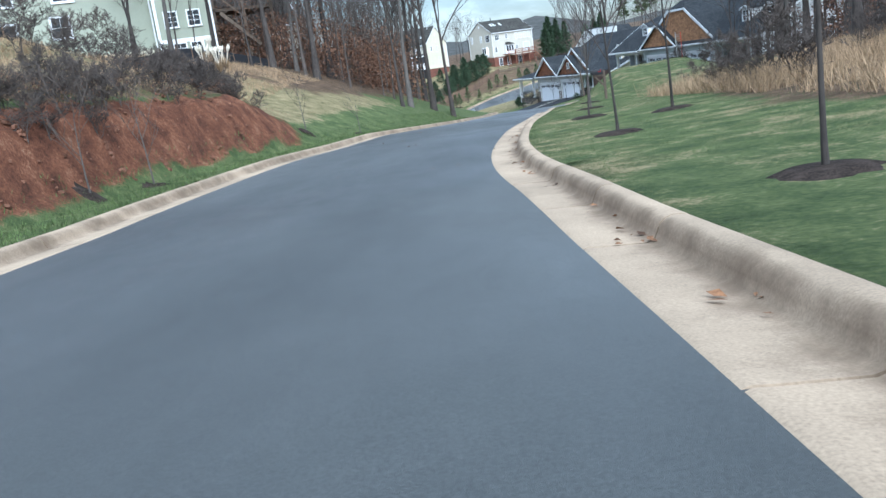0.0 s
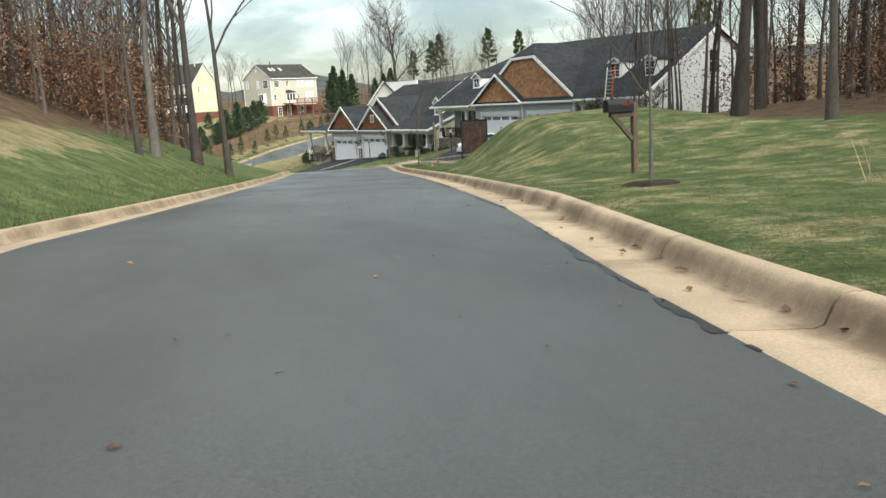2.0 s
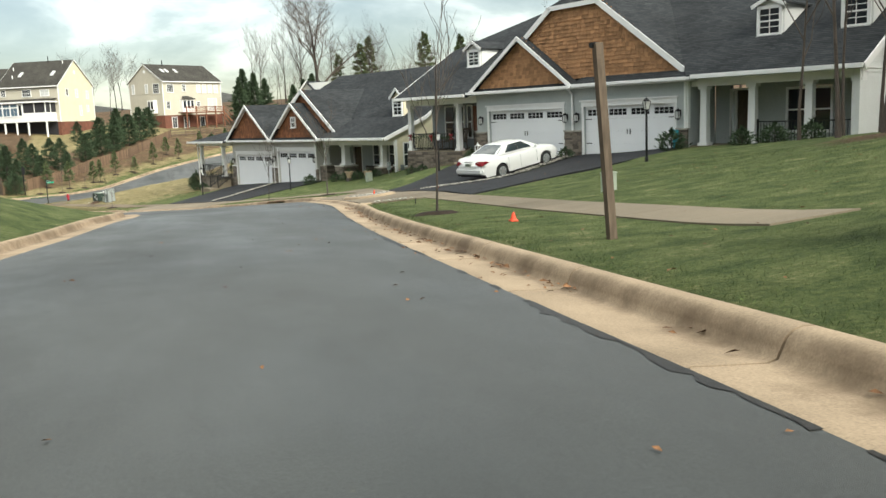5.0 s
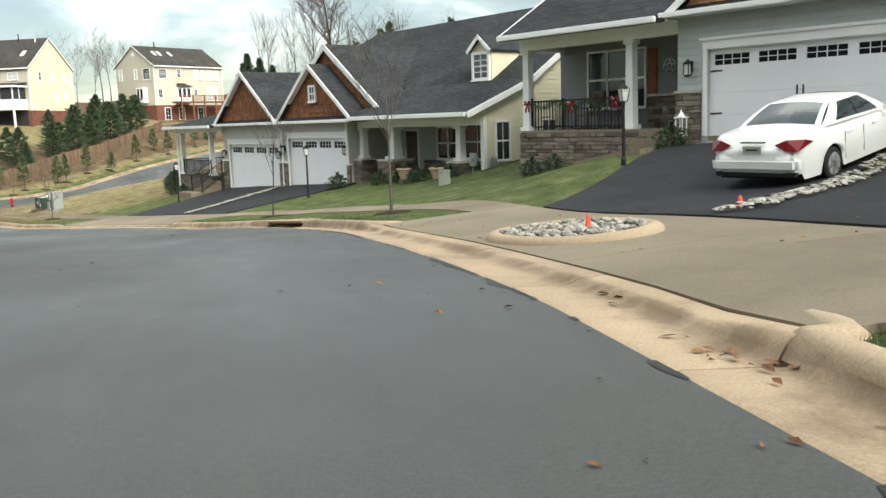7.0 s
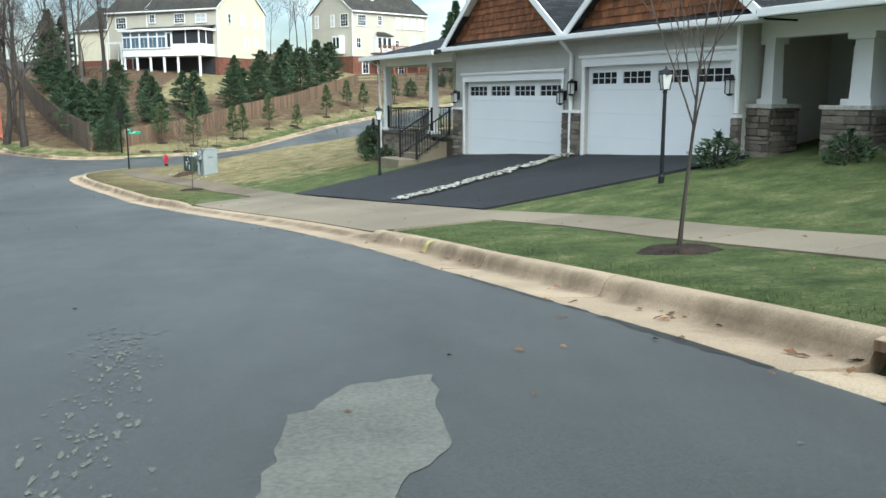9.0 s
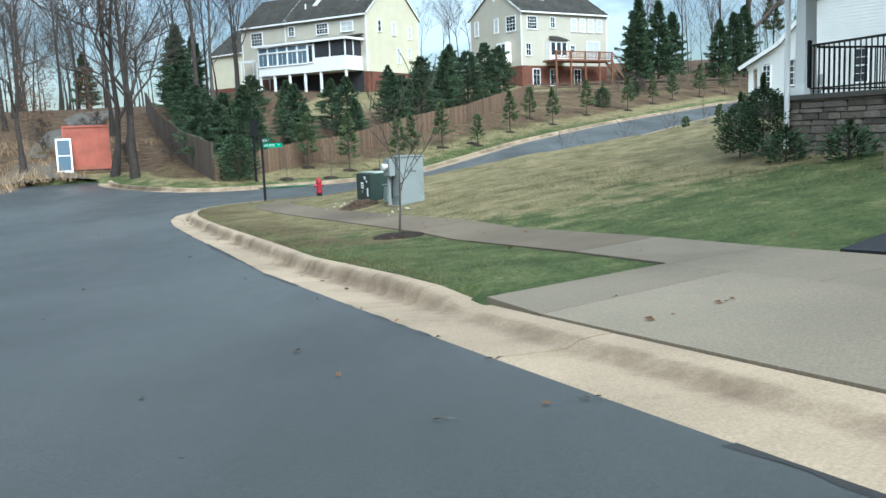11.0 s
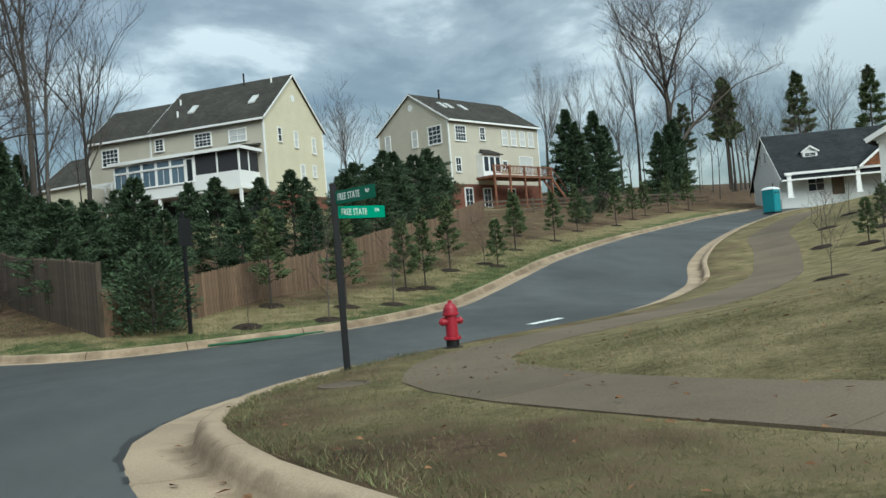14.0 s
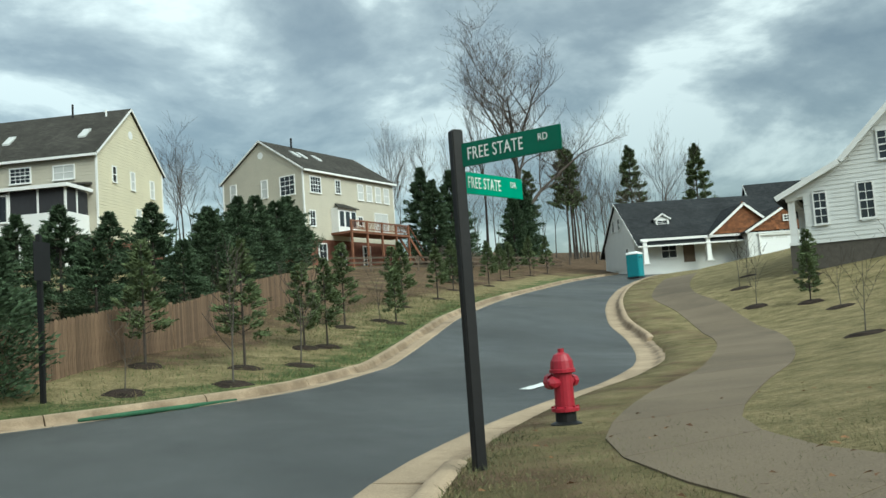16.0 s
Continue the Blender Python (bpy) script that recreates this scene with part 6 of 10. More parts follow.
    for x, y in ((11.95, y0 + .06), (13.91, y0 + .06), (15.75, y0 + .06), (15.75, -1.4)):
        part("post", boxes((x - .06, y - .06, 4.3, x + .06, y + .06, 5.88)), M["white"], s)
    for x in (4.7, 6.6, 8.6, 10.6, 12.6, 15.7):
        part("post", boxes((x - .1, y0 + .05, -0.3, x + .1, y0 + .25, 3.0)), M["white"], s)
    # near-black sheet just before the brick, as wide as the floor above
    part("back_wall", boxes((4.5, -0.08, 0.0, 15.9, -0.05, 2.95)), M["screen"], s)
    # skylights, vents
    sl = 3.85 / 4.65
    for x in (2.5, 8.1):
        bm = bmesh.new()
        y = 1.6
        slab(bm, [(x, y, 8.72 + y * sl + .1), (x + .55, y, 8.72 + y * sl + .1), (x + .55, y + .8, 8.72 + (y + .8) * sl + .1), (x, y + .8, 8.72 + (y + .8) * sl + .1)], (0, 0, -.12))
        bmesh.ops.recalc_face_normals(bm, faces=bm.faces)
        part("skylight", bm, M["curtain"], h)
    for x, y in ((0.9, 3.0), (1.7, 1.4), (8.9, 4.0), (6.2, 4.3)):
        part("roof_vent", tubes(([(x, y, 8.6 + y * sl), (x, y, 9.15 + y * sl + (.5 if x == 6.2 else 0))], [0.07, 0.07]), n=8), M["black"] if x == 6.2 else M["white"], h)
    # arbour by the far corner
    a = thing("arbour", H1M @ Matrix.Translation((2.0, -2.5, 1.0)), "white slatted garden arbour beside the house", "arbour")
    for x, y in ((0, 0), (2.2, 0), (0, 1.8), (2.2, 1.8)):
        part("post", boxes((x - .06, y - .06, -1.0, x + .06, y + .06, 3.6)), M["white"], a)
    for i in range(6):
        part("slat", boxes((-0.3, i * .36 - .02, 3.62, 2.5, i * .36 + .02, 3.76)), M["white"], a)
    return h


H2M = local((15.39, 203.02, 0), math.degrees(math.atan2(0.595, 0.803)))


def house_h2():
    h = gable_house("house", H2M, "beige two-storey house with a raised wooden deck", 12.6, 9.0, 3.4, 9.2, 12.1, "siding_beige", "siding_beige", drop=3.0)
    for x, z, w, hh, c, r in ((0.85, 7.3, 1.25, 1.25, 4, 4), (4.1, 7.5, 0.6, 1.05, 2, 4), (0.6, 4.5, 0.6, 1.2, 2, 2), (7.0, 4.9, 0.6, 0.7, 2, 2)):
        window(h, Matrix.Translation((x, -0.02, z)), w, hh, c, r)
    for x in (7.2, 8.5, 9.8, 11.1):
        window(h, Matrix.Translation((x, -0.02, 7.2)), 0.7, 1.3, 1, 2, pane="curtain")
    window(h, Matrix.Translation((9.5, -0.02, 4.1)), 1.9, 2.0, 2, 1, pane="curtain")
    for x, z in ((1.5, 1.3), (4.0, 1.3), (7.5, 1.3)):
        window(h, Matrix.Translation((x, -0.03, z)), 0.9, 1.7, 2, 3)
    for y, z, w, hh, p in ((0.9, 7.2, 1.5, 1.5, "glass"), (3.9, 7.3, 0.6, 1.4, "curtain"), (7.5, 7.3, 0.6, 1.5, "curtain"), (2.0, 4.3, 1.0, 1.4, "glass")):
        window(h, pose(0, y + w, z, 0, 0, -90), w, hh, 3 if w > 1 else 1, 4 if w > 1 else 2, pane=p)
    part("gable_vent", tubes(([(-0.05, 4.5, 10.9), (0.02, 4.5, 10.9)], [0.3, 0.3]), n=16), M["white"], h)
    # bay with its own small roof
    b = part("bay", boxes((3.3, -0.8, 3.8, 5.8, -0.03, 6.1)), M["white"], h, "white bay window")
    for x in (3.5, 4.3, 5.1):
        part("pane", boxes((x, -0.82, 4.5, x + .55, -0.805, 5.8)), M["glass"], b)
    roof_part(h, [[(3.1, -1.0, 6.1), (6.0, -1.0, 6.1), (5.2, -0.03, 6.6), (3.9, -0.03, 6.6)]], "roof_brown", 0.1)
    # two-storey bay at the gable end
    b2 = part("bay", boxes((-0.8, 1.7, 3.8, -0.03, 3.3, 6.0)), M["white"], h, "white bay window")
    for y in (1.85, 2.6):
        part("pane", boxes((-0.82, y, 4.5, -0.805, y + .5, 5.8)), M["glass"], b2)
    for x in (2.0, 2.9, 4.8):
        y = 2.2
        sl = 2.9 / 4.5
        bm = bmesh.new()
        slab(bm, [(x, y, 9.3 + y * sl + .1), (x + .5, y, 9.3 + y * sl + .1), (x + .5, y + .9, 9.3 + (y + .9) * sl + .1), (x, y + .9, 9.3 + (y + .9) * sl + .1)], (0, 0, -.12))
        bmesh.ops.recalc_face_normals(bm, faces=bm.faces)
        part("skylight", bm, M["curtain"], h)
    part("roof_vent", tubes(([(3.6, 4.2, 11.8), (3.6, 4.2, 12.9)], [0.09, 0.09]), n=8), M["black"], h)
    d = thing("deck", H2M, "brown wooden deck on posts with a rail", "deck")
    part("deck_floor", boxes((2.2, -3.0, 3.65, 10.6, -0.82, 3.85)), M["deck"], d)
    for x in (2.3, 4.4, 6.5, 8.6, 10.5):
        part("post", boxes((x - .08, -2.95, 0.6, x + .08, -2.8, 4.75)), M["deck"], d)
    part("rail", boxes((2.2, -2.97, 4.62, 10.6, -2.85, 4.72), (2.2, -2.93, 3.98, 10.6, -2.88, 4.05)), M["deck"], d)
    for i in range(42):
        x = 2.35 + i * 0.2
        part("baluster", boxes((x - .02, -2.93, 4.05, x + .02, -2.89, 4.62)), M["deck"], d)
    part("stair", beams(((10.6, -2.9, 3.8), (12.9, -2.9, 1.6), 0.06, 0.25), ((10.6, -1.9, 3.8), (12.9, -1.9, 1.6), 0.06, 0.25), ((10.6, -2.9, 4.7), (12.9, -2.9, 2.5), 0.06, 0.08)), M["deck"], d)
    return h


house_h1()
house_h2()
# a cream house beyond, only its gable over the trees
gable_house("house", local((-25, 226, 2), -38), "cream house half hidden behind cedars", 10, 9, 1.5, 6.0, 9.4, "siding_cream", "siding_cream", roof="roof_brown")

# a white house with brown gables at the top of the hill
HE = local((45.0, 198.6, -0.3), math.degrees(math.atan2(-0.3, 0.95))) @ Matrix.Translation((-1.3, 0, -0.1)) @ Matrix.Diagonal((1.08, 1, 0.82, 1))


def house_e():
    h = gable_house("house", HE, "white house with two brown gables and a porch", 16.0, 10.0, 0.0, 3.3, 7.6, "siding_white", "siding_white", roof="roof", over=1.6, base="siding_white")
    for a, ap, b, y in ((5.6, 8.7, 11.8, -1.9), (8.3, 12.0, 15.4, -2.6)):
        z = 5.9 if y > -2 else 5.4
        span = lambda q, a=a, b=b, ap=ap, z=z: (lin((a + .2, 2.7), (ap, z), q), lin((b - .2, 2.7), (ap, z), q))
        shingle_gable(h, Matrix.Translation((0, y + .25, 0)), span, 2.75, z - .1, M["shingle"], 0.3, 0.25)
        roof_part(h, [[(a, y, 2.65), (ap, y, z), (ap, 4, z), (a, 4, 2.65)], [(ap, y, z), (b, y, 2.65), (b, 4, 2.65), (ap, 4, z)]], t=0.12)
        part("rake_trim", beams(((a, y - .02, 2.68), (ap, y - .02, z + .03), 0.05, 0.22), ((b, y - .02, 2.68), (ap, y - .02, z + .03), 0.05, 0.22)), M["white"], h)
    window(h, Matrix.Translation((11.7, -2.38, 3.7)), 0.5, 0.5, 2, 2)
    part("garage_wall", boxes((8.6, -2.3, 0, 15.2, -0.03, 2.6)), M["siding_white"], h)
    garage_door(h, Matrix.Translation((9.6, -2.42, 0.1)), 4.8, 2.1)
    for x in (0.4, 5.6):
        column(h, x, -1.5, 0.0, 2.5, 0.4, 0.3)
    part("porch_beam", boxes((0.1, -1.6, 2.45, 8.3, -1.35, 2.7)), M["white"], h)
    window(h, Matrix.Translation((2.2, -0.03, 0.7)), 1.2, 1.5, 2, 2)
    part("front_door", boxes((4.0, -0.05, 0.1, 4.95, -0.02, 2.2)), M["fence_dark"], h)
    dormer(h, 2.3, 3.5, 1.4, 4.0, 5.1, 5.7, 2.2, "siding_white")
    for y, z in ((4.0, 4.6), (6.0, 4.6), (2.0, 0.9)):
        window(h, pose(0, y + .7, z, 0, 0, -90), 0.7, 1.2, 2, 2)


house_e()
gable_house("house", local((63, 205, 0.6), -30), "grey-blue house beyond the hilltop", 14, 9, 0.0, 3.6, 7.8, "siding_grey", "siding_grey", roof="roof", base="siding_grey")

# white house by the path: its gable end faces the street corner
HF = local((26.6, 162.6, -2.4), -49)


def house_f():
    h = thing("house", HF, "white house with a steep gable end and side porch", "house")
    def sp(z):
        return (0.75 if z < 2.25 else lin((0.0, 2.3), (2.2, 3.4), z) if z < 3.4 else lin((2.2, 3.4), (7.4, 8.6), z), 14.0)
    W = ((1.15, 1.6, 1.0, 2.25), (2.85, 3.35, 1.05, 2.45), (3.75, 4.35, 3.35, 4.45), (6.6, 7.35, 0.95, 2.7), (10.5, 11.3, 0.95, 2.7))
    part("end_wall", siding_mesh(0, 14, 0.2, 8.5, W, sp), M["siding_white"], h)
    for a, b, c, d in W:
        window(h, Matrix.Translation((a, 0, c)), b - a, d - c, 2, 4, frame=0.06)
    roof_part(h, [[(-0.35, -0.35, 2.25), (2.2, -0.35, 3.5), (2.2, 12, 3.5), (-0.35, 12, 2.25)], [(2.2, -0.35, 3.5), (7.4, -0.35, 8.75), (7.4, 12, 8.75), (2.2, 12, 3.5)], [(7.4, -0.35, 8.75), (15, -0.35, 1.6), (15, 12, 1.6), (7.4, 12, 8.75)]], "roof", 0.14)
    part("rake_trim", beams(((-0.35, -0.37, 2.27), (2.2, -0.37, 3.52), 0.05, 0.22), ((2.2, -0.37, 3.52), (7.4, -0.37, 8.77), 0.05, 0.22)), M["white"], h)
    put(part("side_wall", siding_mesh(0, 11.5, 0.2, 3.0), M["siding_white"], h), pose(0.75, 11.5, 0, 0, 0, -90))
    column(h, 0.25, 0.2, 0.2, 2.2, 0.3, 0.26); column(h, 0.25, 4.5, 0.2, 2.2, 0.3, 0.26)
    part("porch_beam", boxes((0.1, 0.05, 2.1, 0.75, 0.3, 2.35), (0.1, 0.3, 2.1, 0.35, 11, 2.35)), M["white"], h)
    part("foundation", boxes((0.05, 0.03, -1.5, 14, 11.5, 0.2)), M["mortar"], h)
    part("meter_box", boxes((4.6, -0.12, 0.95, 4.95, -0.03, 1.5)), M["box_grey"], h)


house_f()

# the house on the clay bank and the one behind it
HL = local((-24.0, 49.2, 7.4), math.degrees(math.atan2(0.44, 0.9)))


def house_l():
    h = gable_house("house", HL, "sage-sided house with white trim above the clay bank", 11.2, 10, 0.5, 6.2, 9.5, "siding_sage", "siding_sage", roof="roof_brown", drop=2.0)
    for x, z, w, hh in ((1.0, 1.5, 1.3, 1.6), (4.6, 2.0, 1.1, 1.3), (1.2, 4.4, 1.2, 1.5), (5.0, 4.4, 1.2, 1.5)):
        window(h, Matrix.Translation((x, -0.02, z)), w, hh, 2, 2, frame=0.14)
    b = part("bay", boxes((11.25, -1.2, -0.6, 15.2, 4.0, 6.0)), M["siding_sage"], h, "sage bay with white corner boards")
    part("bay_trim", boxes((11.2, -1.25, 0.7, 15.25, -1.18, 0.95), (11.2, -1.26, -0.6, 11.4, -1.16, 6.0), (15.05, -1.26, -0.6, 15.26, -1.16, 6.0)), M["white"], h)
    for x, z in ((12.2, -0.4), (13.4, -0.4), (11.9, 1.8), (13.5, 1.8)):
        window(h, Matrix.Translation((x, -1.22, z)), 0.8, 1.0, 2, 3)
    part("foundation_band", boxes((0.05, -0.08, -1.2, 11.2, -0.03, 0.5)), M["siding_cream"], h)
    st = thing("deck", HL, "dark wooden deck with stairs behind the house", "deck")
    part("deck_floor", boxes((15.4, 0, 2.6, 20, 5, 2.8)), M["fence_dark"], st)
    for x in (15.6, 17.8, 19.9):
        part("post", boxes((x - .12, 0, -2.5, x + .12, .25, 4.0)), M["fence_dark"], st)
    for i in range(9):
        part("stair_tread", boxes((16.0 + i * .28, -1.2, 2.4 - i * .27, 16.35 + i * .28, -0.05, 2.46 - i * .27)), M["fence_dark"], st)
    part("rail", beams(((15.9, -1.15, 3.6), (18.5, -1.15, 1.1), 0.07, 0.1), ((15.9, -1.15, 2.5), (18.5, -1.15, 0.0), 0.07, 0.25), ((15.4, -0.05, 3.9), (20, -0.05, 3.9), 0.07, 0.1)), M["fence_dark"], st)


house_l()


def house_m():
    h = gable_house("house", local((-19.5, 77, 6.0), 24), "beige house with a roofed deck among trees", 12, 9, 0.5, 4.2, 7.4, "siding_beige", "siding_beige", roof="roof_brown")
    for x in (1.5, 5, 8.5):
        window(h, Matrix.Translation((x, -0.02, 1.6)), 1.2, 1.5, 2, 2)
    d = thing("deck", local((-19.5, 77, 6.0), 24), "black-railed deck with a folded red umbrella", "deck")
    part("deck_floor", boxes((6, -3.4, 0.2, 13, -0.1, 0.4)), M["fence_dark"], d)
    for i in range(5):
        part("post", boxes((6.1 + i * 1.7, -3.35, -2.6, 6.25 + i * 1.7, -3.2, 1.4)), M["fence_dark"], d)
    part("rail", boxes((6, -3.38, 1.25, 13, -3.28, 1.38), (6, -3.36, 0.75, 13, -3.3, 0.82)), M["black"], d)
    u = thing("umbrella", local((-19.5, 77, 6.0), 24) @ Matrix.Translation((9.5, -2.4, 0.4)), "closed red garden umbrella on the deck", "umbrella")
    part("pole", tubes(([(0, 0, 0), (0, 0, 2.6)], [0.03, 0.03]), n=6), M["steel"], u)
    part("canopy", tubes(([(0, 0, 0.9), (0, 0, 1.2), (0, 0, 2.55)], [0.12, 0.16, 0.03]), n=8), M["red"], u)


house_m()


# ---- plants ----
def grow(rnd, height, r0, spread=0.5, levels=4, forks=(3, 5), first=0.35, gnarl=0.12, lean=0.0, thin=0.006):
    """A bare tree as two vertex/face sets: trunk with limbs, and fine twigs."""
    trunk, twigs = ([], []), ([], [])

    def limb(p, d, length, r, level):
        n = 5 if level < 2 else 3
        steps = max(2, int(6 - level))
        pts, rad = [p], [r]
        dd = d.copy()
        for s in range(steps):
            g = gnarl * (0.5 if level == 0 else 1 + 0.5 * level)
            dd = (dd + Vector((rnd.gauss(0, g), rnd.gauss(0, g), rnd.gauss(0.02 * level, g * 0.6)))).normalized()
            p = p + dd * (length / steps)
            pts.append(p); rad.append(r * (1 - (0.84 if level == 0 else 0.62) * (s + 1) / steps))
        if level >= levels:
            rad[-1] = 0.004
        tgt = trunk if level < 1 else twigs
        sides = 7 if level == 0 else (5 if level == 1 else 3)
        base = len(tgt[0])
        for i, q in enumerate(pts):
            t = (pts[min(i + 1, len(pts) - 1)] - pts[max(i - 1, 0)]).normalized()
            a = t.cross(Vector((0.3, 0.7, 0.64))).normalized(); b = t.cross(a)
            for k in range(sides):
                w = 2 * math.pi * k / sides
                flare = 1.5 if level == 0 and i == 0 else 1.0
                tgt[0].append(q + (a * math.cos(w) + b * math.sin(w)) * max(rad[i] * flare, thin))
        for i in range(len(pts) - 1):
            for k in range(sides):
                c = base + i * sides
                tgt[1].append((c + k, c + (k + 1) % sides, c + sides + (k + 1) % sides, c + sides + k))
        if level < levels:
            m = rnd.randint(*forks) + (2 if level == 0 else 0)
            for j in range(m):
                f = first + (1 - first) * (j + rnd.random()) / m if level == 0 else 0.25 + 0.75 * (j + rnd.random()) / m
                x = f * (len(pts) - 1)
                i = min(int(x), len(pts) - 2)
                q = pts[i].lerp(pts[i + 1], x - i)
                az = rnd.uniform(0, 2 * math.pi)
                out = Vector((math.cos(az), math.sin(az), rnd.uniform(-0.05, 0.5)))
                nd = (dd * (1 - spread) + out * spread + Vector((0, 0, 0.18))).normalized()
                limb(q, nd, length * rnd.uniform(0.42, 0.62) * (1.15 - 0.4 * f if level == 0 else 1), max(rad[i] * 0.55, 0.006), level + 1)

    limb(Vector((0, 0, -0.3)), Vector((lean, lean * 0.4, 1)).normalized(), height * 0.78, r0, 0)
    return trunk, twigs


TREES = {}


def bare_tree(kind, x, y, z, scale=1.0, turn=0.0, label="", group=""):
    """A leafless tree; each kind is grown once and then copied."""
    if kind in TREES:
        ob = copy_thing(TREES[kind], pose(x, y, z, 0, 0, turn))
        ob.scale = (scale,) * 3
        return ob
    seed, height, r0, spread, levels, forks, first, gnarl, bark = KINDS[kind]
    trunk, twigs = grow(random.Random(seed), height, r0, spread, levels, forks, first, gnarl, thin=0.009 if kind == "shrub" or height > 12 else 0.005)
    t = thing("thicket_shrub" if kind == "shrub" else "sapling" if "sapling" in kind else "bare_tree", pose(x, y, z, 0, 0, turn), label or "tall leafless grey-brown woodland tree", "shrub" if kind == "shrub" else "tree", group or "woodland trees")
    t.scale = (scale,) * 3
    pydata("trunk", trunk[0], trunk[1], M[bark], t, smooth=True)
    pydata("crown", twigs[0], twigs[1], M["twig"], t)
    TREES[kind] = t
    return t


KINDS = {
    "wood1": (1, 19, 0.22, 0.45, 3, (5, 7), 0.45, 0.06, "trunk"),
    "wood2": (2, 22, 0.25, 0.40, 3, (5, 7), 0.50, 0.05, "trunk"),
    "wood3": (3, 16, 0.15, 0.50, 3, (5, 6), 0.40, 0.08, "trunk"),
    "wood4": (4, 20, 0.20, 0.42, 3, (5, 7), 0.55, 0.07, "trunk_pale"),
    "wood5": (9, 13, 0.09, 0.5, 3, (4, 6), 0.35, 0.09, "trunk"),
    "big": (5, 25, 0.50, 0.60, 4, (6, 8), 0.26, 0.10, "trunk"),
    "spread": (6, 17, 0.23, 0.68, 4, (4, 6), 0.26, 0.20, "trunk"),
    "pole1": (51, 14, 0.085, 0.5, 2, (5, 7), 0.35, 0.07, "trunk"),
    "pole2": (52, 12, 0.065, 0.55, 2, (5, 8), 0.30, 0.10, "trunk"),
    "pole3": (53, 16, 0.10, 0.45, 2, (5, 7), 0.42, 0.06, "trunk"),
    "sapling1": (7, 3.6, 0.032, 0.45, 2, (4, 6), 0.45, 0.05, "trunk_pale"),
    "sapling2": (8, 4.4, 0.030, 0.42, 2, (5, 7), 0.42, 0.04, "trunk"),
    "sapling3": (11, 2.6, 0.022, 0.5, 2, (4, 5), 0.35, 0.07, "trunk_pale"),
    "shrub": (12, 2.4, 0.035, 0.75, 3, (6, 8), 0.05, 0.16, "twig"),
}


def needles(rnd, height, width, n, size, taper, droop=0.2, gap=0.0, z0=0.08):
    """Sprays of needles: small bent leaves set on rising branches, with an uneven outline."""
    vs, fs = [], []
    lobes = [(rnd.uniform(0, 6.28), rnd.uniform(0.75, 1.2)) for _ in range(9)]
    for i in range(n):
        h = z0 + (1 - z0) * (rnd.random() ** 0.85)
        az = rnd.uniform(0, 2 * math.pi)
        lob = 1 + 0.22 * math.sin(az * 3 + h * 17 + lobes[0][0]) + 0.16 * math.sin(az * 5 - h * 31)
        env = width * (taper(h)) * lob
        r = env * math.sqrt(rnd.uniform(0.15, 1.0))
        if gap and math.sin(h * 46 + 0.6 * math.sin(az * 2)) < -0.35 + gap * 0.2 and r > env * 0.35:
            continue
        c = Vector((math.cos(az) * r, math.sin(az) * r, h * height + rnd.gauss(0, 0.05) - droop * r * 0.2))
        out = Vector((math.cos(az + rnd.gauss(0, .5)), math.sin(az + rnd.gauss(0, .5)), rnd.uniform(-0.1, 0.9))).normalized()
        sd = out.cross(Vector((rnd.gauss(0, 1), rnd.gauss(0, 1), rnd.gauss(0, 1)))).normalized()
        L, W = size * rnd.uniform(0.6, 1.5), size * rnd.uniform(0.16, 0.34)
        k = len(vs)
        vs += [c - out * L * .3, c + sd * W + out * L * .2, c + out * L, c - sd * W + out * L * .2]
        fs += [(k, k + 1, k + 2), (k, k + 2, k + 3)]
    return vs, fs


def boughs(rnd, height, width, n, size, taper, z0):
    """Needle tufts set along separate upswept branches, so that sky shows between them."""
    vs, fs = [], []
    nb = 46 if n < 6500 else 150
    per = max(6, n // nb)
    for i in range(nb):
        h = z0 + (0.985 - z0) * ((i + rnd.random()) / nb) ** 0.9
        env = width * taper(h) * rnd.uniform(0.55, 1.2)
        az = i * 2.4 + rnd.gauss(0, 0.4)
        up = rnd.uniform(-0.05, 0.45)
        for k in range(per):
            s = rnd.uniform(0.25, 1.05) ** 0.7
            fan = rnd.gauss(0, 0.16) * (0.4 + s)
            r = env * s
            c = Vector((math.cos(az + fan) * r, math.sin(az + fan) * r, h * height + up * r + rnd.gauss(0, size * 0.35)))
            out = Vector((math.cos(az + fan + rnd.gauss(0, .7)), math.sin(az + fan + rnd.gauss(0, .7)), rnd.uniform(-0.1, 0.8))).normalized()
            sd = out.cross(Vector((rnd.gauss(0, 1), rnd.gauss(0, 1), rnd.gauss(0, 1)))).normalized()
            L, W = size * rnd.uniform(0.6, 1.4), size * rnd.uniform(0.12, 0.26)
            q = len(vs)
            vs += [c - out * L * .3, c + sd * W + out * L * .2, c + out * L, c - sd * W + out * L * .2]
            fs += [(q, q + 1, q + 2), (q, q + 2, q + 3)]
    return vs, fs


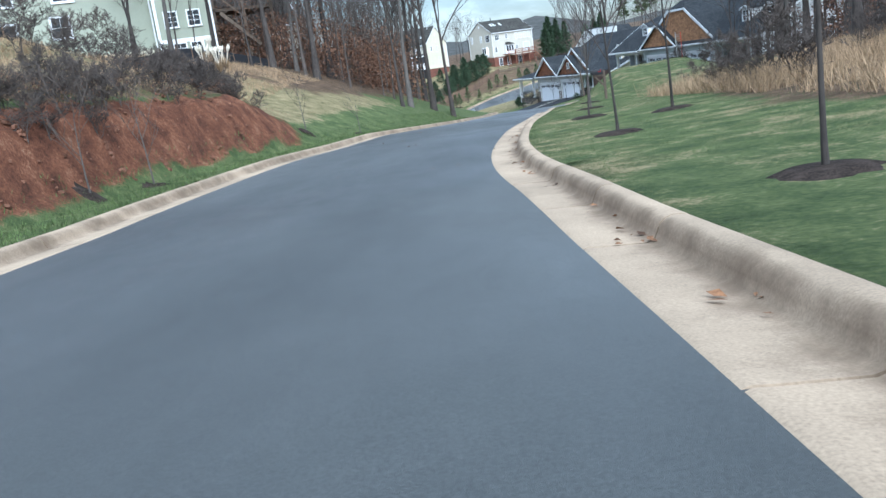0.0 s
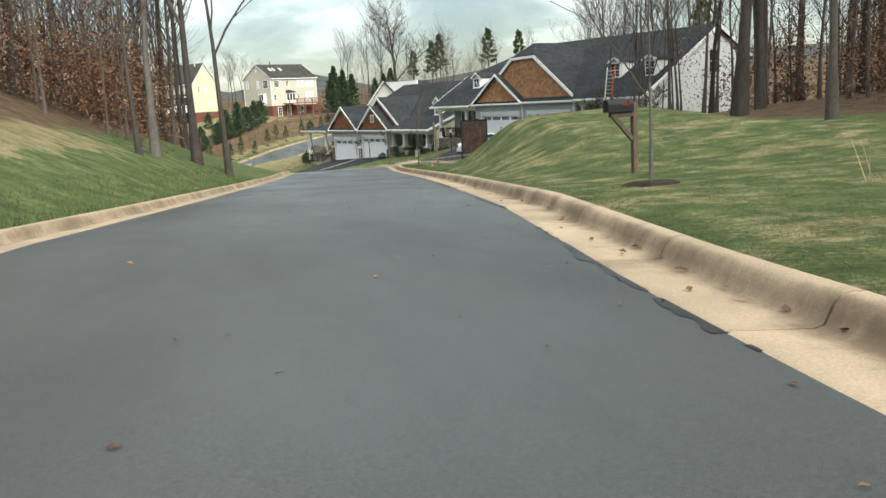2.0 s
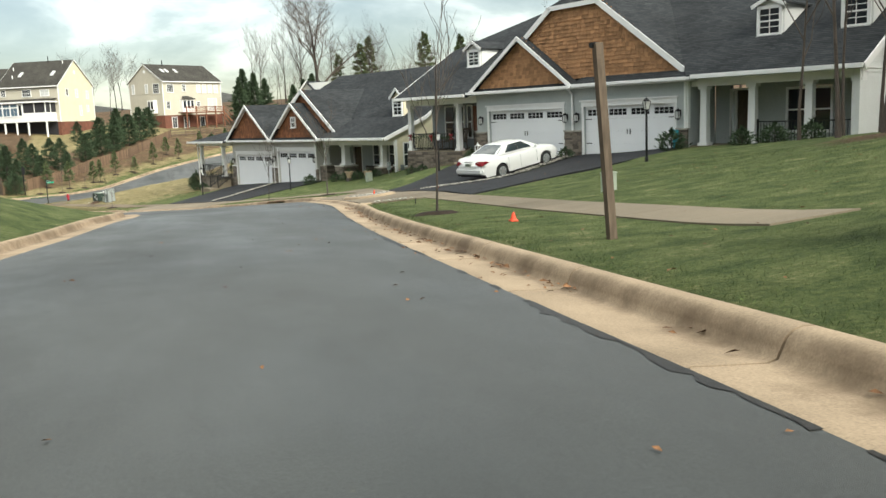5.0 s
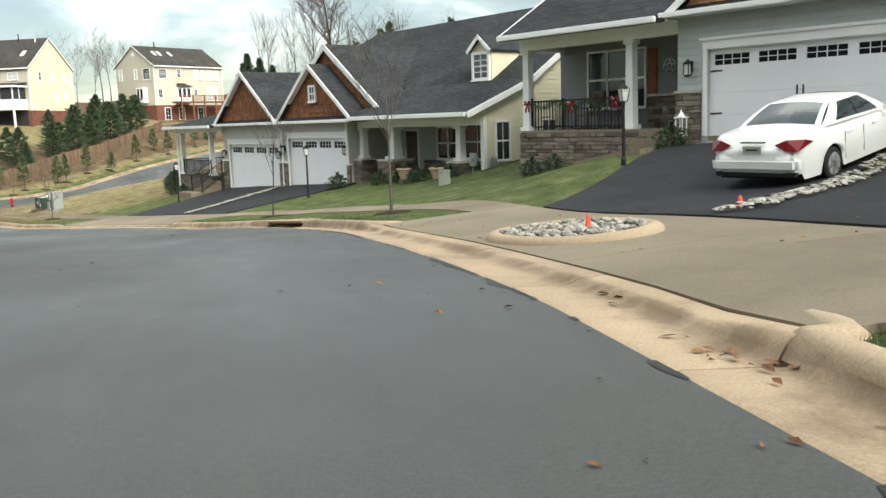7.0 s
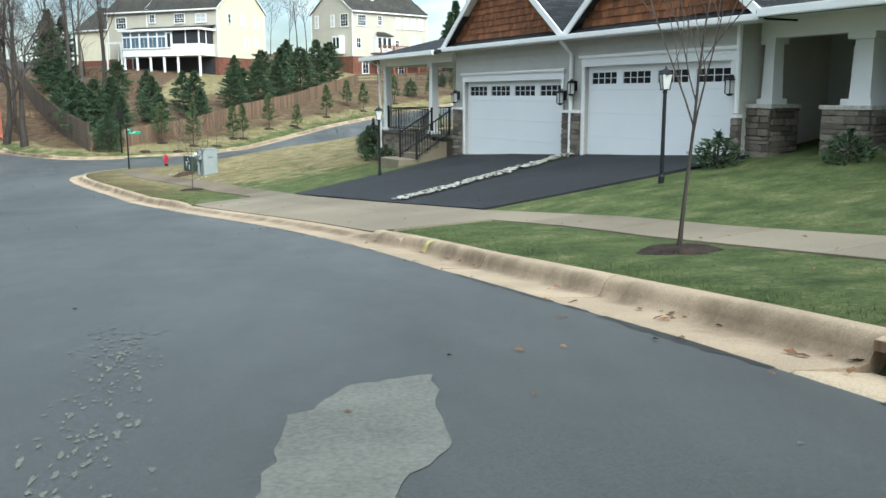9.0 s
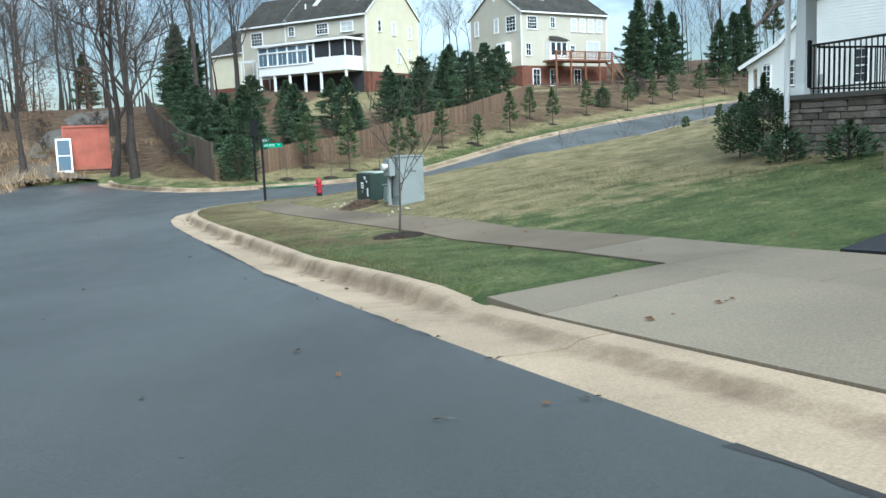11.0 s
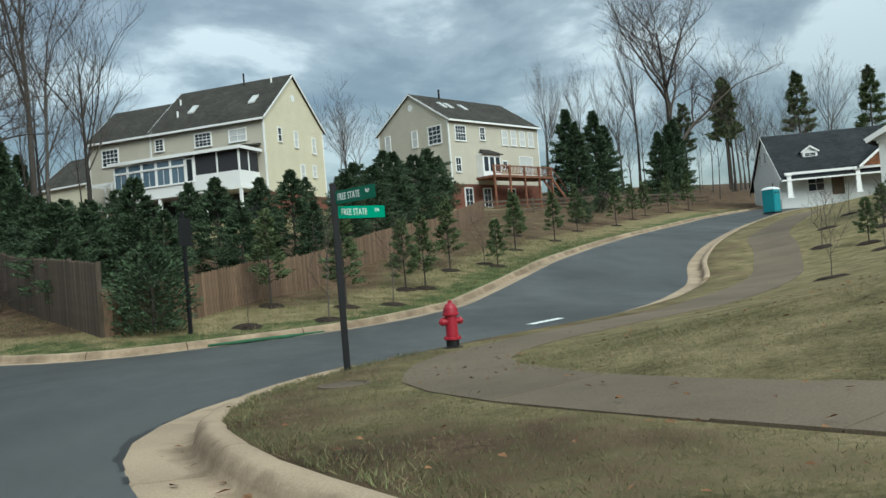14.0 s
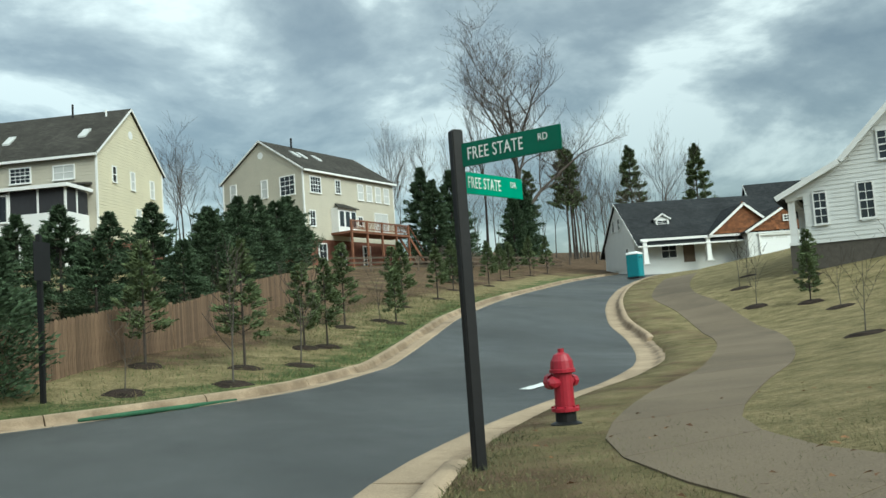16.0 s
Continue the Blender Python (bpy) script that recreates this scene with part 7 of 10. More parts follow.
EVER = {
    "cedar": (21, 5.4, 1.75, 15000, 0.15, lambda h: (1 - h) ** 0.7 * (0.6 + 0.9 * min(h * 6, 1)) * 0.85, "needle", 0.09, 1.0, "dense dark green cedar", 0.03),
    "cedar2": (22, 5.0, 2.0, 16000, 0.15, lambda h: (1 - h) ** 0.55 * (0.65 + 0.8 * min(h * 5, 1)) * 0.8, "needle", 0.09, 1.0, "broad dark green cedar", 0.03),
    "juniper": (23, 2.4, 0.9, 6000, 0.09, lambda h: math.sin(min(1, h * 1.05 + 0.12) * math.pi) ** 0.5, "needle", 0.04, 0.0, "rounded dense green juniper", 0.03),
    "pine": (24, 3.0, 0.85, 4200, 0.11, lambda h: (1 - h) ** 0.8 + 0.05, "needle_light", 0.04, 1.0, "young open-branched pine in a mulch ring", 0.22),
    "pine2": (25, 2.3, 0.7, 3400, 0.10, lambda h: (1 - h) ** 0.7 + 0.06, "needle_light", 0.035, 1.0, "small young pine in a mulch ring", 0.18),
    "bush": (26, 0.75, 0.5, 700, 0.10, lambda h: math.sin(min(1, h + 0.12) * math.pi) ** 0.4, "needle", 0.03, 0.0, "low clipped evergreen shrub", 0.05),
    "oldpine": (27, 13, 2.6, 6400, 0.32, lambda h: 0.0 if h < 0.45 else (1 - h) ** 0.5 * 0.9, "needle_light", 0.16, 1.0, "tall ragged pine with bare lower trunk", 0.42),
    "spruce": (28, 8, 2.5, 15000, 0.22, lambda h: (1 - h) ** 0.85 + 0.03, "needle", 0.13, 1.0, "tall dark conical spruce", 0.05),
}
EVERS = {}


def evergreen(kind, x, y, z, scale=1.0, turn=0.0, group=""):
    m = pose(x, y, z, 0, 0, turn)
    if kind in EVERS:
        ob = copy_thing(EVERS[kind], m)
        ob.scale = (scale,) * 3
        return ob
    seed, H, W, n, size, taper, mt, r0, gap, label, z0 = EVER[kind]
    rnd = random.Random(seed)
    t = thing("conifer" if kind != "bush" else "shrub", m, label, "tree" if kind != "bush" else "shrub", group or label)
    t.scale = (scale,) * 3
    bm = bmesh.new()
    tube(bm, [(0, 0, -0.2), (0.01, 0, H * .5), (0, 0, H * .97)], [r0, r0 * .65, 0.01], 6)
    part("trunk", bm, M["trunk"], t)
    bm = bmesh.new()
    for i in range(14):
        h = z0 + (0.95 - z0) * (i + rnd.random()) / 14
        az = rnd.uniform(0, 6.28); L = W * taper(h) * 0.8
        if L > 0.05:
            tube(bm, [(0, 0, h * H), (math.cos(az) * L, math.sin(az) * L, h * H + L * .25)], [r0 * .3, 0.006], 4)
    part("bough", bm, M["trunk"], t)["kind"] = "stuff"
    vs, fs = boughs(rnd, H, W, n, size, taper, z0) if gap else needles(rnd, H, W, n, size, taper, z0=z0)
    pydata("crown", vs, fs, M[mt], t)
    EVERS[kind] = t
    return t


def mulch_ring(x, y, r=0.8):
    vs, fs = [(x, y, land_z(x, y) + 0.06)], []
    rnd = random.Random(int(x * 31 + y * 17))
    n = 20
    for ring, q in ((0.6, 0.04), (1.0, 0.0)):
        for k in range(n):
            a = 2 * math.pi * k / n
            rr = r * ring * (1 + (rnd.uniform(-.22, .16) if ring == 1 else 0))
            px, py = x + rr * math.cos(a), y + rr * math.sin(a)
            vs.append((px, py, land_z(px, py) + q + (0.01 if ring < 1 else -0.03)))
    for k in range(n):
        fs += [(0, 1 + k, 1 + (k + 1) % n), (1 + k, 1 + n + k, 1 + n + (k + 1) % n, 1 + (k + 1) % n)]
    tagged(pydata("mulch_bed", vs, fs, M["mulch"], smooth=True), "dark bark mulch ring round a young tree", "mulch", "mulch rings")


def sapling(x, y, kind="sapling1", scale=1.0, turn=None, ring=0.75):
    rnd = random.Random(int(abs(x) * 101 + abs(y) * 7))
    ob = bare_tree(kind, x, y, land_z(x, y), scale, rnd.uniform(0, 360) if turn is None else turn, "leafless street sapling standing in a mulch ring", "street saplings")
    if ring:
        mulch_ring(x, y, ring)
    return ob


for x, y, k, s in ((10.43, -2.06, "sapling2", 1.1), (10.19, 6.68, "sapling2", 1.05), (10.6, 13.52, "sapling2", 1.0), (11.6, 20.14, "sapling1", 1.05), (12.48, 26.57, "sapling1", 1.1),
                   (12.2, 11.0, "sapling2", 1.25), (16.99, 64.49, "sapling2", 1.0), (19.45, 88.14, "sapling1", 1.25), (18.0, 98.3, "sapling2", 0.95), (8.6, 122.8, "sapling3", 1.2),
                   (1.04, 25.27, "sapling3", 1.2), (2.62, 29.7, "sapling3", 1.0), (-0.2, 7.7, "sapling3", 1.1), (0.2, 10.2, "sapling3", 1.2)):
    sapling(x, y, k, s, ring=0.55 if x > 5 else 0.35)
for x, y, k, s in ((2.4, 153.6, "sapling3", 1.3), (0.2, 153.0, "sapling3", 0.7), (4.6, 156.9, "sapling3", 1.2), (9.8, 166.4, "sapling3", 1.0), (20.9, 158.4, "sapling3", 0.9), (24.2, 163.0, "sapling3", 0.9), (20.5, 154.3, "sapling3", 0.8), (28.0, 166.9, "sapling3", 0.9), (14.0, 147.5, "sapling3", 0.8), (17.0, 149.0, "sapling3", 0.9)):
    sapling(x, y, k, s, ring=0.5)
for x, y, k, s in ((0.75, 156.2, "pine", 1.0), (3.05, 156.1, "pine", 1.05), (5.45, 160.2, "pine2", 1.1), (6.2, 160.4, "pine", 0.9), (7.9, 164.6, "pine", 1.0), (10.2, 165.7, "pine2", 0.9), (12.6, 171.8, "pine", 1.0), (16.1, 176.4, "pine", 0.95),
                   (14.5, 178.8, "pine2", 1.1), (19.5, 182.5, "pine", 1.0), (23.6, 186.3, "pine", 1.0), (26.8, 191.2, "pine", 0.9), (29.5, 195.2, "pine2", 1.2), (33.0, 198.5, "pine", 1.1), (36.5, 202.0, "pine", 1.1), (26.0, 161.0, "pine2", 0.8), (21.5, 156.5, "pine2", 0.7), (24.0, 159.0, "pine2", 0.7)):
    evergreen(k, x, y, land_z(x, y), s, (x * 97) % 360, "young pines on the slope")
    mulch_ring(x, y, 0.5)
evergreen("juniper", -2.2, 152.7, land_z(-2.2, 152.7), 1.15, 20)
evergreen("juniper", 21.6, 187.5, land_z(21.6, 187.5), 0.85, 80)
evergreen("juniper", 26.0, 196.0, land_z(26.0, 196.0), 0.7, 140)
rc = random.Random(5)
for i, (x, y, s) in enumerate(((-6.5, 160.5, 1.0), (-4.0, 161.5, 1.05), (-9.5, 164.0, 1.05), (-1.3, 163.5, 0.98), (-6.8, 167.0, 1.0), (1.6, 166.5, 1.02), (-12.2, 170.5, 1.1), (-3.0, 169.5, 0.95), (4.2, 171.5, 1.0), (-15.0, 177.0, 1.15),
                               (6.0, 176.0, 1.1), (7.8, 181.5, 1.25), (9.6, 185.0, 1.3), (11.2, 189.5, 1.35), (5.6, 184.5, 1.15), (8.0, 189.0, 1.3), (12.6, 194.0, 1.3), (-18.0, 184.0, 1.2), (-10.5, 180.0, 1.0), (2.5, 187.0, 0.8), (-5.4, 157.8, 0.7), (-2.6, 158.6, 0.75), (-0.3, 161.2, 0.8), (2.4, 164.2, 0.75), (-8.2, 161.8, 0.9), (-11.0, 167.0, 0.95), (-4.8, 164.8, 0.9), (0.2, 168.8, 0.9), (4.6, 175.0, 0.9), (7.6, 178.8, 1.0), (-13.4, 173.4, 1.0), (-21.0, 192.0, 1.2))):
    x += 2.4 if x < -7.5 else 0
    evergreen("cedar" if i % 2 else "cedar2", x, y, land_z(x, y) - 0.1, s * (0.74 if x < 5 else 0.72), rc.uniform(0, 360), "cedars along the fence")
for x, y, s in ((28.5, 208, 1.0), (31.5, 211, 1.15), (34, 215, 1.0), (41.5, 216, 1.0), (44, 220, 1.1), (30, 215, 1.2), (39, 213, 0.9)):
    evergreen("spruce", x, y, land_z(x, y), s, rc.uniform(0, 360), "dark spruces by the fence")
for x, y, s in ((57, 232, 1.1), (61, 240, 1.2), (76, 246, 1.3), (82, 238, 1.3), (53, 236, 0.9), (46, 62, 1.0), (66, 118, 1.1)):
    evergreen("oldpine", x, y, land_z(x, y), s, rc.uniform(0, 360), "tall pines")
# shrubs at the houses
for h, x, y, s in ((HA, 12.75, -0.9, 0.9), (HA, 15.6, -0.6, 0.8), (HA, 17.0, -0.5, 0.9), (HA, 18.2, -0.6, 0.8), (HA, -4.6, -1.0, 0.8), (HA, -6.2, -0.9, 0.8), (HA, 20.0, -0.4, 0.7), (HB, 11.2, -0.9, 1.1), (HB, 14.3, -1.0, 0.9), (HB, 15.6, -1.1, 1.0), (HB, 16.9, -1.0, 0.9), (HB, 5.4, -0.5, 0.7), (HB, -0.45, -0.75, 0.85), (HB, -5.4, -0.6, 0.7), (HB, -4.5, -0.6, 0.65)):
    p = w2(h, x, y)
    evergreen("bush", p[0], p[1], land_z(*p) - 0.05, s, (x * 71) % 360, "shrubs by the porches")
for x, s in ((-7.6, 1.0), (-8.3, 0.8)):
    p = w2(HA, x, -0.3)
    evergreen("juniper", p[0], p[1], land_z(*p), s * 0.62, 30)

# woods
rw = random.Random(11)


def wood(n, x0, x1, y0, y1, kinds, smin, smax, clear=3.0):
    done = []
    tries = 0
    while len(done) < n and tries < n * 30:
        tries += 1
        x, y = rw.uniform(x0, x1), rw.uniform(y0, y1)
        if any((x - a) ** 2 + (y - b) ** 2 < clear * clear for a, b in done):
            continue
        _, d, *_ = land(np.array([x]), np.array([y]))
        if d[0] < 2.5:
            continue
        bare_tree(rw.choice(kinds), x, y, land_z(x, y), rw.uniform(smin, smax), rw.uniform(0, 360))
        done.append((x, y))


def pole_wood(label, n, x0, x1, y0, y1, smin, smax):
    """Thin young trees too many to count, in one mesh of trunks with their twigs."""
    vs, fs = [], []
    base = 0
    sets = []
    for kind in ("pole1", "pole2", "pole3"):
        seed, height, r0, spread, levels, forks, first, gnarl, bark = KINDS[kind]
        a, b = grow(random.Random(seed), height, r0, spread, levels, forks, first, gnarl, thin=0.011)
        k = len(a[0])
        sets.append((np.array([tuple(v) for v in a[0] + b[0]]), np.array(list(a[1]) + [tuple(i + k for i in f) for f in b[1]])))
    for _ in range(n):
        x, y = rw.uniform(x0, x1), rw.uniform(y0, y1)
        v, f = sets[rw.randrange(3)]
        t, sc = rw.uniform(0, 6.28), rw.uniform(smin, smax)
        c, q = math.cos(t) * sc, math.sin(t) * sc
        vs.append(np.stack([v[:, 0] * c - v[:, 1] * q + x, v[:, 0] * q + v[:, 1] * c + y, v[:, 2] * sc + land_z(x, y)], 1))
        fs.append(f + base)
        base += len(v)
    tagged(pydata("young_wood", np.concatenate(vs).tolist(), np.concatenate(fs).tolist(), M["twig"]), label, "woodland", kind="stuff")


WK = ["wood1", "wood2", "wood3", "wood4", "wood5"]
wood(36, -14, 4.5, 47, 80, WK, 0.6, 1.05, 1.3)          # left of the road, beyond the bank
wood(14, -30, -8, 62, 100, WK, 0.8, 1.1, 2.5)
wood(34, 21, 46, 2, 42, WK, 0.6, 1.1, 1.6)              # right, behind the brush
wood(28, 30, 62, 36, 66, WK, 0.7, 1.0, 1.8)
wood(26, 48, 74, 66, 135, WK, 0.9, 1.2, 3.4)            # behind the houses
wood(9, 34, 66, 226, 250, ["wood2", "wood4", "wood1"], 0.55, 0.85, 3.0)
wood(6, 62, 95, 226, 252, ["wood2", "wood4", "wood3"], 0.5, 0.75, 4.0)
wood(12, -40, -24, 150, 215, WK, 0.6, 0.9, 2.5)         # along the lane
wood(6, -19, -11, 172, 205, WK, 0.7, 1.0, 3.0)
wood(8, -3, 14, 212, 240, ["wood3", "wood5"], 0.6, 0.8, 3.0)
wood(16, -46, -24, 186, 240, ["wood3", "wood5", "wood1"], 0.6, 0.95, 3.0)
wood(8, -20, -14, 190, 236, ["wood3", "wood5", "wood1"], 0.6, 0.9, 2.5)
for x, y, s in ((-16.5, 187, 0.9), (-18.5, 193, 1.0), (-33, 205, 0.8), (-20, 203, 0.9)):
    evergreen("spruce", x, y, land_z(x, y), s, x * 40)
bare_tree("big", 46.4, 225.8, land_z(46.4, 225.8), 1.0, 40, "large spreading leafless oak on the hilltop")
bare_tree("wood4", 3.6, 52.2, land_z(3.6, 52.2), 0.85, 10)
bare_tree("wood3", 6.4, 57.5, land_z(6.0, 57.5), 1.0, 80)
bare_tree("wood1", 5.0, 57.0, land_z(5.0, 57.0), 0.95, 200)
bare_tree("spread", -9.6, 157.8, land_z(-9.6, 157.8), 1.0, 0, "big leafless tree with spreading limbs by the lane")
bare_tree("spread", -11.6, 159.6, land_z(-11.6, 159.6), 0.95, 75)
bare_tree("spread", -13.5, 166.5, land_z(-13.5, 166.5), 0.85, 130)
bare_tree("spread", -17.5, 160.5, land_z(-17.5, 160.5), 0.8, 200)
for x, y, s in ((31.0, 52.0, 0.85), (28.3, 49.5, 1.2), (33.5, 55.5, 0.9), (36.5, 52.0, 0.8)):
    bare_tree("wood2", x, y, land_z(x, y), s, (x * 37) % 360)
pole_wood("dense thin leafless young trees above the bank", 190, -26, 2.5, 52, 90, 0.7, 1.15)
pole_wood("dense thin leafless young trees behind the mound", 200, 31, 66, 18, 72, 0.7, 1.15)
pole_wood("thin leafless trees on the hilltop", 44, 34, 72, 216, 246, 0.6, 0.95)
pole_wood("thin leafless trees along the lane", 50, -48, -23, 160, 235, 0.6, 0.95)
# thickets of bare shrubs on the bank and by the wood's edge
for x0, x1, y0, y1, n in ((-2.6, -0.7, 7, 26, 60), (-9, -3, 14, 34, 18), (14.5, 22, 4, 22, 34), (18, 26, 8, 30, 14), (-24, -17, 146, 180, 14), (-12, -8.5, 160, 172, 6), (24, 30, 190, 204, 4), (31, 50, 40, 62, 22), (20.5, 23, 46.5, 50, 5)):
    for i in range(n):
        x, y = rw.uniform(x0, x1), rw.uniform(y0, y1)
        bare_tree("shrub", x, y, land_z(x, y), rw.uniform(0.4, 0.6 if -3 < x < 0 else 0.95), rw.uniform(0, 360), "tangled bare brown thicket shrub", "thicket shrubs")


# ---- small growth as stuff ----
def tufts(name, label, spots, material, n_blades, h, lean, w, seed):
    """Blades of grass scattered by spots(rnd), a function that gives a place or None."""
    rnd = random.Random(seed)
    vs, fs = [], []
    for i in range(n_blades):
        p = spots(rnd)
        if p is None:
            continue
        x, y, z = p
        a = rnd.uniform(0, 6.28); hh = h * rnd.uniform(0.5, 1.4); ww = w * rnd.uniform(.7, 1.3)
        dx, dy = math.cos(a), math.sin(a)
        lx, ly = rnd.gauss(0, lean) * hh, rnd.gauss(0, lean) * hh
        k = len(vs)
        vs += [(x - dx * ww, y - dy * ww, z - 0.02), (x + dx * ww, y + dy * ww, z - 0.02), (x + lx, y + ly, z + hh)]
        fs.append((k, k + 1, k + 2))
    ob = pydata(name, vs, fs, material)
    return tagged(ob, label, "grass", kind="stuff")


M["blade"] = mat("grass_blade", (0.074, 0.102, 0.036), 0.8, var=0.25, scale=0.7, fine=5, island=0.45, spec=0.15)
M["blade_pale"] = mat("grass_blade_pale", (0.125, 0.128, 0.062), 0.8, var=0.25, scale=0.7, fine=5, island=0.45, spec=0.15)
M["blade_dry"] = mat("grass_blade_dry", (0.19, 0.155, 0.085), 0.85, var=0.2, scale=0.7, fine=5, island=0.4, spec=0.12)


def verge(y0, y1, d0, d1, line=EDGE_R, nrm=NR, avoid=True):
    def f(rnd):
        y = rnd.uniform(y0, y1)
        k = at_y(line, y)
        d = d0 + (d1 - d0) * rnd.random() ** 1.3
        t = rnd.uniform(-.5, .5)
        nx, ny = nrm[k]
        x, yy = line[k][0] + nx * d - ny * t, line[k][1] + ny * d + nx * t
        if avoid and 46 < yy < 135:
            o = float(np.interp(yy, WALK_Y, WALK_D))
            if 55 < yy and o - 0.05 < d < o + WALK_W + 0.06:
                return None
            if (72.2 < yy < 85.2 or 103.6 < yy < 116.2) and d < o + 9:
                return None
        return (x, yy, land_z(x, yy))
    return f


tufts("grass", "short green winter lawn grass", verge(0, 48, 0.8, 9), M["blade"], 85000, 0.030, 0.8, 0.0034, 1)
tufts("grass", "short green lawn grass by the pavement", verge(48, 104, 0.8, 12), M["blade"], 90000, 0.030, 0.8, 0.0034, 2)
tufts("grass", "green lawn grass running dry", verge(104, 126, 0.8, 9), M["blade"], 30000, 0.032, 0.8, 0.0036, 3)
tufts("grass", "mixed dry and green grass at the corner", verge(118, 142, 0.78, 6), M["blade_pale"], 48000, 0.028, 1.1, 0.0034, 4)
tufts("grass", "straw-coloured dry grass at the corner", verge(116, 141, 0.78, 9), M["blade_dry"], 40000, 0.026, 1.3, 0.0034, 5)
tufts("grass", "dry grass on the far verge", verge(150, 182, 1.0, 7, EDGE_F, NF, False), M["blade_dry"], 12000, 0.09, 0.6, 0.009, 6)
tufts("grass", "green grass on the far verge", verge(150, 175, 0.9, 5, EDGE_F, NF, False), M["blade"], 10000, 0.08, 0.6, 0.009, 7)
tufts("grass", "green grass strip under the bank", verge(-8, 60, 0.8, 2.6, EDGE_L, NL, False), M["blade"], 14000, 0.09, 0.5, 0.009, 8)


def brushy(x0, x1, y0, y1):
    def f(rnd):
        x, y = rnd.uniform(x0, x1), rnd.uniform(y0, y1)
        if noise.noise((x * 0.5, y * 0.5, 9)) < -0.15:
            return None
        return (x, y, land_z(x, y))
    return f


tufts("dry_brush", "tall straw and russet weeds before the wood", brushy(13.9, 27, 3, 24), M["straw"], 42000, 0.5, 0.45, 0.008, 21)
tufts("dry_brush", "straw-coloured grass on the clay bank", brushy(-14, -2.0, 4, 50), M["straw"], 52000, 0.2, 0.7, 0.009, 22)


def hanging_leaves(name, label, areas, n, top, seed, small=0.05, large=0.115):
    """Withered leaves still hanging in the undergrowth, in loose clouds."""
    rnd = random.Random(seed)
    vs, fs = [], []
    for x0, x1, y0, y1, share in areas:
        clumps = [(rnd.uniform(x0, x1), rnd.uniform(y0, y1), rnd.uniform(0.6, 1.7), rnd.uniform(0.4, 1.0) * top) for _ in range(int(46 * share))]
        for i in range(int(n * share)):
            cx, cy, cr, ct = rnd.choice(clumps)
            a, r = rnd.uniform(0, 6.28), cr * math.sqrt(rnd.random())
            x, y = cx + r * math.cos(a), cy + r * math.sin(a)
            c = Vector((x, y, land_z(x, y) + ct * rnd.random() ** 0.8 + 0.1))
            u = Vector((rnd.gauss(0, 1), rnd.gauss(0, 1), rnd.gauss(0, 1))).normalized(); v = u.cross(Vector((rnd.gauss(0, 1), rnd.gauss(0, 1), 1))).normalized()
            s = rnd.uniform(small, large)
            k = len(vs)
            vs += [c - u * s, c + v * s * 0.5, c + u * s, c - v * s * 0.5]
            fs.append((k, k + 1, k + 2, k + 3))
    tagged(pydata(name, vs, fs, M["dry_leaf"]), label, "undergrowth", kind="stuff")


hanging_leaves("dry_leaf_undergrowth", "russet withered leaves hanging in the undergrowth", ((-12, 3.2, 54, 84, 3.4), (34, 60, 34, 66, 3.0), (-32, -22, 150, 190, 0.6)), 18000, 6.0, 23)
hanging_leaves("dry_leaf_undergrowth", "low brown withered leaves in the brush", ((29, 44, 24, 46, 1.2), (22, 36, 6, 30, 0.8)), 12000, 2.2, 24, 0.035, 0.08)
hanging_leaves("dry_leaf_undergrowth", "withered brown leaves hanging in the bank's thicket", ((-3.0, -0.7, 8, 27, 0.9),), 6000, 0.7, 61, 0.014, 0.034)
tufts("dry_brush", "brown weeds by the lane", brushy(-26, -13, 142, 172), M["straw"], 9000, 0.45, 0.5, 0.02, 24)


